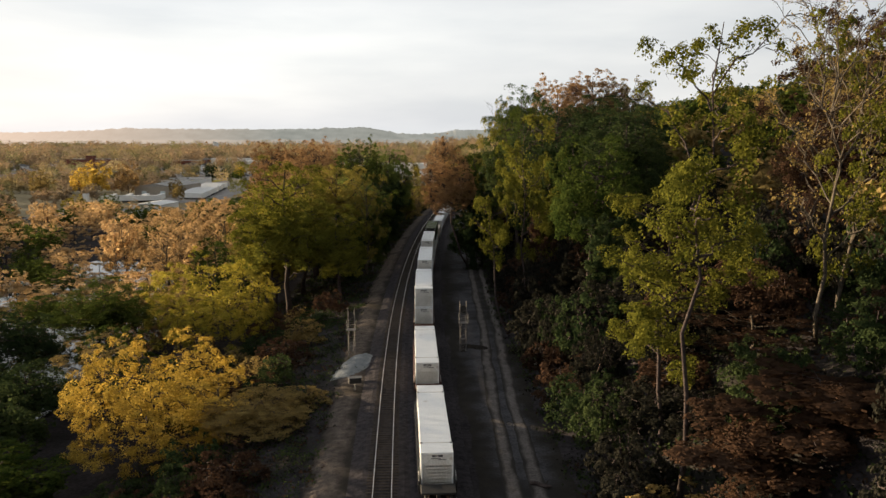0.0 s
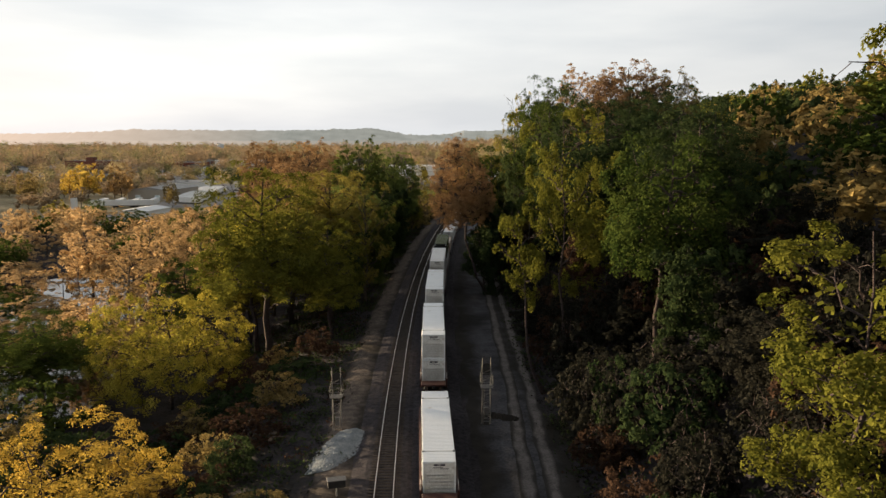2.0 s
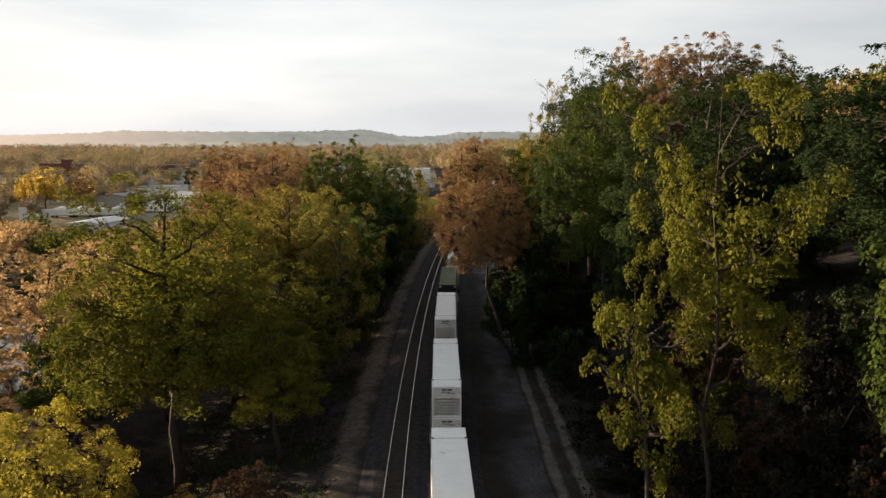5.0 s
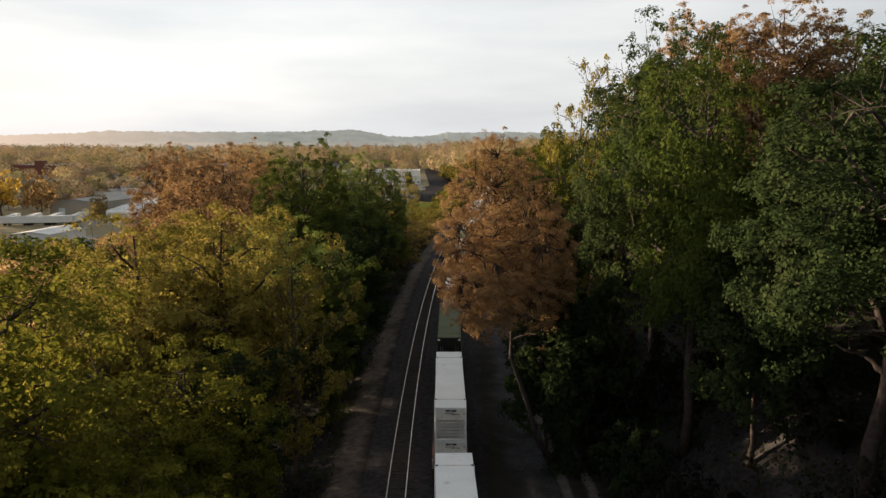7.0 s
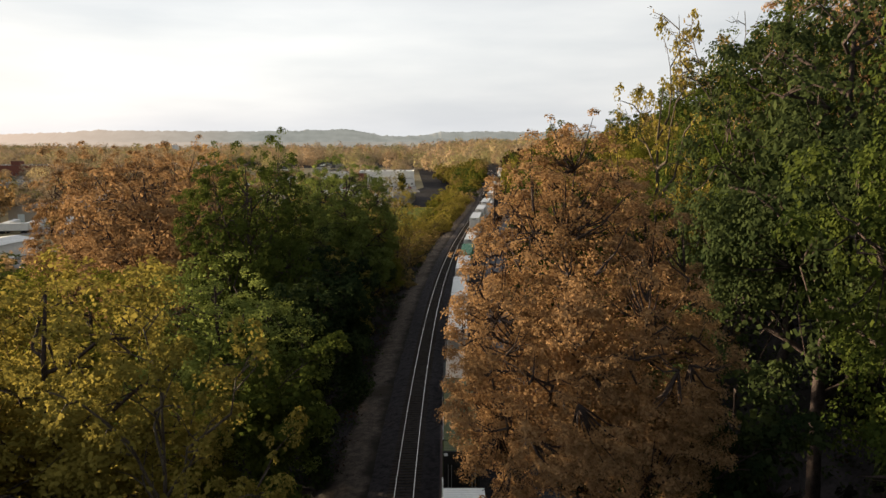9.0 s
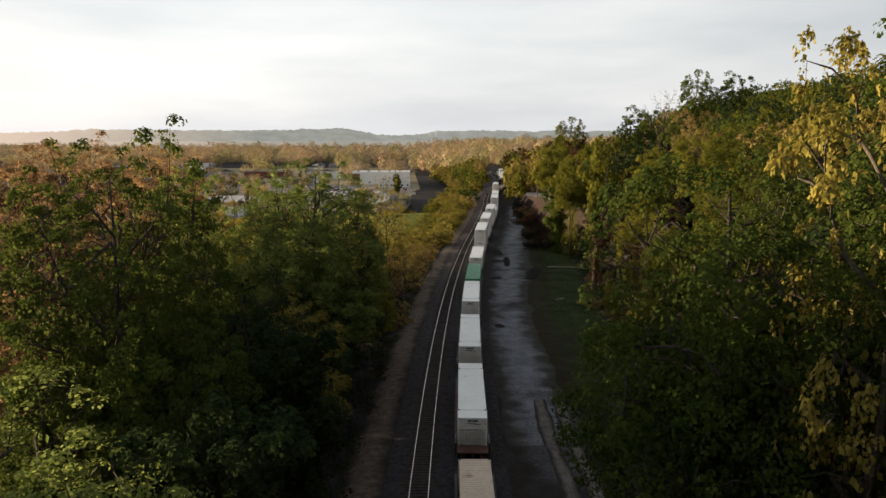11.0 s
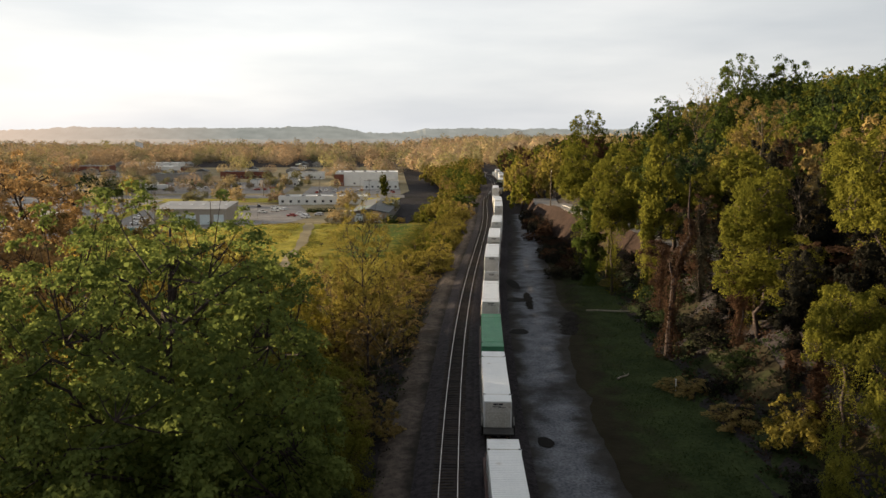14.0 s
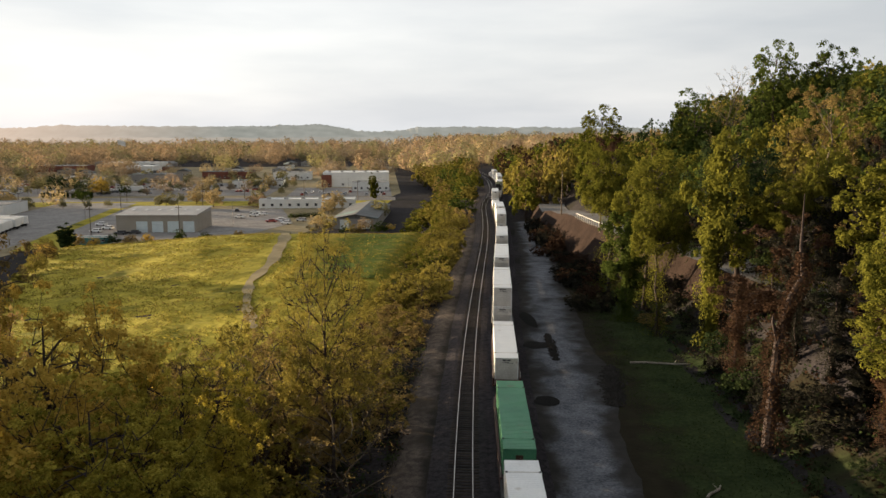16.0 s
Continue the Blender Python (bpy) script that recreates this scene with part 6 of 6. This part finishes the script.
# ---- things beside the line ----
def signal():
    """A tall signal mast with ladder, platform cage and a round dark target."""
    ob = empty("railway_signal", Matrix.Identity(4), "two-legged railway signal mast with ladder, cage and dark target", "railway signal", "pair of signals")
    for s in (-0.42, 0.42):
        part("mast", Shape().tube([(s, 0, 0), (s, 0, 6.9)], [0.055, 0.05], 8), M["signal_steel"], ob)
    for i in range(7):
        part("brace", Shape().tube([(-0.42, 0, 0.5 + 0.8 * i), (0.42, 0, 0.9 + 0.8 * i)], [0.022, 0.022], 4), M["signal_steel"], ob)
    part("footing", Shape().box(-0.35, -0.35, -0.4, 0.35, 0.35, 0.1, 0.05), M["gravel"], ob)
    lad = Shape()
    for s in (-0.28, 0.28):
        lad.tube([(s, -0.55, 0.2), (s, -0.45, 4.9)], [0.018, 0.018], 5)
    for i in range(14):
        lad.tube([(-0.28, -0.55 + i * 0.0055, 0.5 + i * 0.32), (0.28, -0.55 + i * 0.0055, 0.5 + i * 0.32)], [0.012, 0.012], 4)
    part("ladder", lad, M["signal_steel"], ob)
    part("platform", Shape().box(-0.6, -0.75, 4.0, 0.6, 0.35, 4.06), M["signal_steel"], ob)
    cage = Shape()
    for x, y in ((-0.6, -0.75), (0.6, -0.75), (-0.6, 0.35), (0.6, 0.35)):
        cage.tube([(x, y, 4.06), (x, y, 5.3)], [0.02, 0.02], 5)
    for z in (4.6, 5.15):
        cage.tube([(-0.6, -0.75, z), (0.6, -0.75, z), (0.6, 0.35, z), (-0.6, 0.35, z), (-0.6, -0.75, z)], [0.022] * 5, 4)
    part("cage", cage, M["signal_steel"], ob)
    tgt = Shape().tube([(0, 0.42, 5.75), (0, 0.47, 5.75)], [0.5, 0.5], 24)
    tgt.box(-0.5, 0.421, 5.0, 0.5, 0.469, 5.75)
    part("target", tgt, M["black_steel"], ob, "round-topped black backing plate")
    for z in (5.15, 5.75):
        part("lamp_hood", Shape().tube([(0, 0.47, z), (0, 0.85, z)], [0.14, 0.12], 12), M["black_steel"], ob)
    part("junction_box", Shape().box(-0.25, 0.1, 0.9, 0.25, 0.4, 1.7, 0.03), M["signal_steel"], ob)
    return ob


placed("signal", signal, pose(-9.6, 95.2, -0.6))
placed("signal", signal, pose(5.2, 96.2, 0.0))


def rock_patch(x0, y0, x1, y1, w, n, mat, label, seed, size=0.22):
    """Broken stone tipped in a heap."""
    rng = Rng(seed)
    s = Shape()
    a, b = Vector((x0, y0)), Vector((x1, y1))
    d = (b - a).normalized()
    nrm = Vector((-d.y, d.x))
    for _ in range(n):
        f, o = rng.u(0, 1), rng.g(0.38)
        wd = w * (0.5 + 0.5 * math.sin(math.pi * min(max(f, 0.02), 0.98)) ** 0.7)
        p = a.lerp(b, f) + nrm * max(min(o, 0.9), -0.9) * wd
        r = size * rng.u(0.5, 1.5)
        z = ground_z(p.x, p.y) + 0.28 * max(0, 1 - abs(o)) * rng.u(0.2, 1)
        k = len(s.v)
        for q in ((1, 0, 0), (0, 1, 0), (-1, 0, 0), (0, -1, 0), (0, 0, 0.8), (0, 0, -0.8)):
            s.v.append((p.x + q[0] * r * rng.u(0.7, 1.2) + rng.g(r * 0.2), p.y + q[1] * r * rng.u(0.7, 1.2), z + q[2] * r * rng.u(0.6, 1.0)))
        for t in ((0, 1, 4), (1, 2, 4), (2, 3, 4), (3, 0, 4), (1, 0, 5), (2, 1, 5), (3, 2, 5), (0, 3, 5)):
            s.f.append(tuple(k + i for i in t))
    return tagged(new("stone_heap", mesh_from("stone_heap", s.v, s.f, mat)), label, "stones", kind="stuff")


rock_patch(-10.4, 86.3, -7.6, 94.6, 2.3, 6500, M["white_rock"], "flat heap of pale blue-grey broken stone beside the signal", 71, 0.12)
rock_patch(23.5, 305, 27, 318, 1.8, 900, M["ruts"], "pale broken stone at the edge of the service road", 72, 0.2)
rock_patch(21, 321, 22.5, 333, 0.9, 500, M["ruts"], "pale broken stone at the edge of the service road", 73, 0.18)
rock_patch(5.4, 98.6, 8.4, 97.2, 0.9, 600, M["gravel"], "grey stone tipped beside the signal", 74, 0.2)


def relay_box():
    ob = empty("relay_box", pose(-7.9, 81.2, -0.15, 0, 0, 12), "dark relay box on a short post beside the track", "relay box")
    part("post", Shape().tube([(0, 0, 0), (0, 0, 1.0)], [0.06, 0.06], 8), M["grey_steel"], ob)
    part("box", Shape().box(-0.7, -0.35, 1.0, 0.7, 0.35, 1.6, 0.04), M["black_steel"], ob)
    part("lid", Shape().box(-0.76, -0.41, 1.601, 0.76, 0.41, 1.66, 0.02), M["signal_steel"], ob, "grey metal lid")
    return ob


relay_box()


def log(x, y, length, turn, r, mat, label):
    s = Shape().tube([(-length / 2, 0, 0), (-length / 4, 0.1, 0.05), (length / 4, -0.06, 0.03), (length / 2, 0.12, 0.1)], [r, r * 0.95, r * 0.8, r * 0.5], 8)
    s.tube([(length / 5, 0, 0.05), (length / 4, 0.5, 0.35)], [r * 0.4, r * 0.15], 5)
    thing("fallen_log", s, mat, label, "log", m=pose(x, y, ground_z(x, y) + r * 0.8, 0, 0, turn))


log(14.6, 89, 2.2, 20, 0.16, M["pale_bark"], "short pale log at the foot of the hillside")
log(9.5, 57, 1.8, -30, 0.2, M["bark"], "dark broken timber beside the gravel road")
log(33.5, 318.5, 7.5, -12, 0.14, M["pale_bark"], "long pale fallen trunk at the wood's edge")
log(25.5, 286, 2.5, 40, 0.12, M["pale_bark"], "pale broken branch beside the service road")
log(12, 118, 2.6, 70, 0.14, M["bark"], "dark fallen branch beside the gravel road")


def puddle(x, y, w, l, seed):
    n = 28
    v = [(x, y, 0.095)]
    for i in range(n):
        t = 2 * math.pi * i / n
        k = 1 + 0.28 * noise.noise(Vector((math.cos(t) * 1.4, math.sin(t) * 1.4, seed)))
        v.append((x + math.cos(t) * w * k, y + math.sin(t) * l * k, 0.095))
    f = [(0, 1 + i, 1 + (i + 1) % n) for i in range(n)]
    tagged(new("puddle", mesh_from("puddle", v, f, MUD)), "dark wet hollow in the gravel of the service road", "puddle", "puddles on the road", kind="structure")


MUD = material("wet_mud", (0.008, 0.008, 0.008), (0.016, 0.015, 0.014), 1.2, 0.8, 0.1, spec=0.03)
for p in ((16.8, 307, 1.4, 1.5, 1), (19.9, 327.8, 1.9, 1.7, 2), (21.5, 342, 1.1, 4.6, 3), (12.5, 268, 0.8, 1.2, 5)):
    puddle(*p)

thing("marker_post", Shape().tube([(0, 0, 0), (0, 0, 1.5)], [0.09, 0.08], 8), PAINTS["white"], "short white marker post in the grass", "post", m=pose(29.8, 281, ground_z(29.8, 281) - 0.1))


# the road on the hillside bench
def hill_road():
    verts, faces = [], []
    ys_ = np.arange(225, 474, 3.0)
    for y in ys_:
        c = 52.5 - 2.0 * step(380, 430, y) + 9 * step(440, 510, y) + 14 * (1 - step(230, 330, y))
        z = max(ground_z(c + s, y + q) for s in (-4.2, -1.4, 1.4, 4.2) for q in (-1.5, 0, 1.5)) + 0.1
        drop = max(1.0, z - ground_z(c - 6.0, y))
        foot = c - 4.2 - 0.7 * drop
        verts.append((foot, y, min(ground_z(foot, y) - 0.3, z - 1.0)))
        for s, dz in ((-4.2, 0), (-1.4, 0), (1.4, 0), (4.2, 0), (5.6, -3.0)):
            verts.append((c + s, y, z + dz))
    for j in range(len(ys_) - 1):
        for i in range(5):
            a = 6 * j + i
            faces.append((a, a + 1, a + 7, a + 6))
    return mesh_from("hill_road", verts, faces, [M["asphalt"], M["red_soil"]], [1 if i in (0, 4) else 0 for _ in range(len(ys_) - 1) for i in range(5)])


tagged(new("hill_road", hill_road()), "pale asphalt road along the hillside", "road", kind="structure")


def guardrail():
    ob = empty("guardrail", Matrix.Identity(4), "white-banded guardrail along the edge of the hillside road", "guardrail")
    for i in range(17):
        y = 386 + i * 1.6
        x = 47.6 - 0.05 * i
        part("post", Shape().box(x - 0.06, y - 0.06, 7.4, x + 0.06, y + 0.06, 8.75, 0.01), PAINTS["concrete"], ob)
    part("rail", Shape().prism([(47.30, 8.52), (47.36, 8.52), (47.36, 8.70), (47.30, 8.70)], 385, 413), M["grey_steel"], ob)
    return ob


guardrail()
for x, y in ((46.2, 424), (46.0, 388)):
    placed("pole", utility_pole, pose(x, y, 7.4, 0, 0, 80))


def snag():
    """The broken dead trunk, wrapped in brown vines."""
    ob = empty("dead_tree", pose(33.4, 293, ground_z(33.4, 293) - 0.2), "broken dead trunk wrapped in brown vines", "dead tree")
    sh = Shape().tube([(0, 0, 0), (0.1, 0, 5), (0.4, 0.1, 10), (1.3, 0.2, 14), (2.3, 0.2, 16), (1.9, 0.2, 18.5), (1.9, 0.2, 23)], [0.55, 0.42, 0.36, 0.3, 0.24, 0.14, 0.03], 9)
    sh.tube([(0.4, 0.1, 10), (-0.2, 0.1, 12), (-0.25, 0, 12.6)], [0.2, 0.12, 0.05], 6)
    sh.tube([(2.3, 0.2, 16), (2.9, 0.3, 16.2)], [0.3, 0.2], 6)
    part("trunk", sh, M["bark"], ob)
    rng = Rng(9)
    n = 5200
    z = rng.u(0, 18, n)
    x = np.interp(z, [0, 5, 10, 14, 16, 18], [0, 0.1, 0.4, 1.3, 2.2, 1.9])
    rad = (0.5 + 0.5 * rng.u(0, 1, n)) * (1.1 + 0.5 * np.sin(z * 0.9)) * np.interp(z, [0, 10, 18], [1.3, 1.0, 0.5])
    a = rng.u(0, 6.283, n)
    part("vines", leaves_mesh("vines", leaf_quads(rng, np.stack([x + np.cos(a) * rad, np.sin(a) * rad, z], 1), 0.13), LEAF["rust"]), None, ob, "rust-brown dry vines")


snag()

# still water among the flood-plain trees
def pool(pts, label):
    me = mesh_from("water", [(x, y, -7.6) for x, y in pts], [tuple(range(len(pts)))], M["water"])
    tagged(new("water", me), label, "water", kind="structure")


shore = []
for i in range(90):
    a = 2 * math.pi * i / 90
    k = 1 + 0.22 * noise.noise(Vector((math.cos(a) * 1.3, math.sin(a) * 1.3, 5))) + 0.10 * noise.noise(Vector((math.cos(a) * 5, math.sin(a) * 5, 8)))
    shore.append((-84 + 37 * k * math.cos(a), 130 + 84 * k * math.sin(a)))
pool(shore, "still flood water under the trees")

# ---- far woods and the ridge ----
def far_woods(name, count, box, sizes, tints, label, seed, cards=26, keep=None, size=0.145):
    rng = Rng(seed)
    per = {t: [] for t in tints}
    for i in range(count):
        x, y = rng.u(box[0], box[1]), rng.u(box[2], box[3])
        if keep and not keep(x, y) or any(abs(x - a) < q + 5 and abs(y - b) < q + 5 for a, b, q in BUILT) or x > -135 and y < 640:
            continue
        s = rng.u(*sizes) * (0.95 + 0.6 * noise.noise(Vector((x / 45, y / 70, seed + 9))))
        v = rng.g(1.0, (cards, 3))
        v /= np.linalg.norm(v, axis=1, keepdims=True)
        v[:, 2] = np.where(v[:, 2] < 0, v[:, 2] * 0.75, v[:, 2] * 1.1)
        c = np.array([x, y, ground_z(x, y) + s * 0.52]) + v * np.array([s * 0.62, s * 0.62, s * 0.62]) * rng.u(0.75, 1.08, (cards, 1))
        per[tints[int(abs(noise.noise(Vector((x / 90, y / 140, seed))) * 3.2 + rng.u(0, 1.3)) * len(tints) / 2) % len(tints)]].append(leaf_quads(rng, c, s * size * 1.2, False, unit(v), 0.16))
    for t, q in per.items():
        if q:
            tagged(new(name, leaves_mesh(name, np.concatenate(q), HAZED_LEAF[t])), label.format(SAY[t]), "woods", kind="stuff")


RIDGE_X = (-4200, -3200, -2520, -2180, -1840, -1500, -1155, -815, -470, -370, -240, -158, -20, 70, 200, 450, 700, 1100, 2000, 4200)
RIDGE_Z = (45, 52, 58, 68, 83, 80, 78, 82, 92, 94, 74, 54, 50, 56, 74, 80, 78, 74, 70, 70)


def ridge():
    """The wooded hills along the horizon, four and a half kilometres off."""
    m = bpy.data.materials.new("painted_haze_ridge")
    m.use_nodes = True
    n, l = m.node_tree.nodes, m.node_tree.links
    b = n["Principled BSDF"]
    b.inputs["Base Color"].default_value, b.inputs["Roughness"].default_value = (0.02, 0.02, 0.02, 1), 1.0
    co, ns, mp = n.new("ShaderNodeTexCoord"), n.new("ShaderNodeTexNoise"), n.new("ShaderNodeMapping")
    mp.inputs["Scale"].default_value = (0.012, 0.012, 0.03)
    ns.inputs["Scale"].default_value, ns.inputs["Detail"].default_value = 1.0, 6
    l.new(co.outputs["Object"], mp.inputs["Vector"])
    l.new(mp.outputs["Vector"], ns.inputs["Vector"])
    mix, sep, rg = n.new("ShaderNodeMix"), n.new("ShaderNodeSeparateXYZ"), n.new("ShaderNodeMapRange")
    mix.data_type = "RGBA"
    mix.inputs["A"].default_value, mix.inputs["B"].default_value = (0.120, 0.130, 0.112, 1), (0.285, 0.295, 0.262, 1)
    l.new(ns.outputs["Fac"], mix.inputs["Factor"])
    # painted haze glows warmer and lighter toward the sun's side of the valley
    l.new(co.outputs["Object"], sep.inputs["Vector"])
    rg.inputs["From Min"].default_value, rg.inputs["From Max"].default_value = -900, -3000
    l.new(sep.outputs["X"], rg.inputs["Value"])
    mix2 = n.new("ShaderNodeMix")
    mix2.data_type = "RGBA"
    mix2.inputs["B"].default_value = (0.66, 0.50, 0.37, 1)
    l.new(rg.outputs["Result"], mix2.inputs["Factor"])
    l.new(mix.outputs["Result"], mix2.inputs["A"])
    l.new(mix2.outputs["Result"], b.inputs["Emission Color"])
    # emission stands in for the haze over the hills
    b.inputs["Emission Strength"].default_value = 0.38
    verts, faces = [], []
    N = 900
    for i in range(N + 1):
        x = -4200 + 8400 * i / N
        y = 4560 - (x / 4200) ** 2 * 500
        h = 12 + float(np.interp(x, RIDGE_X, RIDGE_Z)) + rough(x, 0, 150, 6) + rough(x, 5, 50, 5) + rough(x, 9, 17, 6)
        for k, f in enumerate((0.0, 0.35, 0.7, 1.0)):
            verts.append((x, y + 260 * f, -12 + (h + 2) * f))
        verts.append((x, y + 420, -12))
    for i in range(N):
        for k in range(4):
            a = 5 * i + k
            faces.append((a, a + 5, a + 6, a + 1))
    tagged(new("backdrop", mesh_from("backdrop", verts, faces, m)), "wooded ridge along the horizon with painted-in haze", "hills", kind="structure")


ridge()
far_woods("far_woods", 420, (-700, 0, 560, 1000), (6, 11), ("gold", "orange", "green", "brown"), "spring trees of the town with {} crowns", 7, 330, lambda x, y: 640 + 0.02 * x > y or y > 700 and noise.noise(Vector((x / 50, y / 40, 7))) > -0.05, 0.052)
far_woods("far_woods", 1800, (-1100, 420, 820, 1500), (11, 20), ("orange", "brown", "green", "gold", "lime"), "distant spring woods with {} crowns", 5, 330, lambda x, y: (y > 1150 or (x < -300 and y > 900) or x > 20 or (y > 850 and noise.noise(Vector((x / 70, y / 60, 4))) > 0.3)) and x < 0.35 * y and not (track_x(y) - 8 < x < track_x(y) + 14), 0.052)
far_woods("far_woods", 1900, (-1700, 1000, 1500, 2550), (13, 22), ("orange", "brown", "green", "deep"), "distant spring woods with {} crowns", 6, 110, lambda x, y: abs(x - 0.05 * y) < y * 0.62, 0.08)


def mist():
    """A low glowing sheet painted as a bank of valley mist in front of the ridge, two and a half kilometres off."""
    m = bpy.data.materials.new("painted_valley_mist")
    m.use_nodes = True
    n, l = m.node_tree.nodes, m.node_tree.links
    b = n["Principled BSDF"]
    b.inputs["Base Color"].default_value, b.inputs["Roughness"].default_value = (0.02, 0.02, 0.02, 1), 1.0
    co, ns, sep, rg, mix, mix2 = n.new("ShaderNodeTexCoord"), n.new("ShaderNodeTexNoise"), n.new("ShaderNodeSeparateXYZ"), n.new("ShaderNodeMapRange"), n.new("ShaderNodeMix"), n.new("ShaderNodeMix")
    mix.data_type = mix2.data_type = "RGBA"
    ns.inputs["Scale"].default_value, ns.inputs["Detail"].default_value = 0.006, 5
    l.new(co.outputs["Object"], ns.inputs["Vector"])
    l.new(co.outputs["Object"], sep.inputs["Vector"])
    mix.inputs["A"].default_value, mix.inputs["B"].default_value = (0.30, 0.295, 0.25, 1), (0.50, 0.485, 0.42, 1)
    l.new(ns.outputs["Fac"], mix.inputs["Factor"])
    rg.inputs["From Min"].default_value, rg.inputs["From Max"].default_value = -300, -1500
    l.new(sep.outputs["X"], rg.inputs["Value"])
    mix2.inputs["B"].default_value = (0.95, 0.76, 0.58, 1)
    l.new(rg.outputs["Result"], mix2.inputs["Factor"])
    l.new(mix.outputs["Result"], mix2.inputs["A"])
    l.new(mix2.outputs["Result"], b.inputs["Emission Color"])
    # the sheet's own faint glow imitates bright haze
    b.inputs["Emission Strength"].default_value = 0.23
    verts, faces = [], []
    N = 700
    for i in range(N + 1):
        x = -2600 + 4600 * i / N
        h = 22 + rough(x, 3, 220, 4) + rough(x, 7, 40, 2.2) + rough(x, 11, 12, 2.0)
        for f in (0.0, 0.6, 1.0):
            verts.append((x, 2620 + 30 * f, -12 + (h + 12) * f))
        verts.append((x, 2700, -12))
    for i in range(N):
        for k in range(3):
            a = 4 * i + k
            faces.append((a, a + 4, a + 5, a + 1))
    tagged(new("backdrop", mesh_from("backdrop", verts, faces, m)), "pale glowing sheet painted as valley mist below the ridge", "mist", kind="structure")


mist()
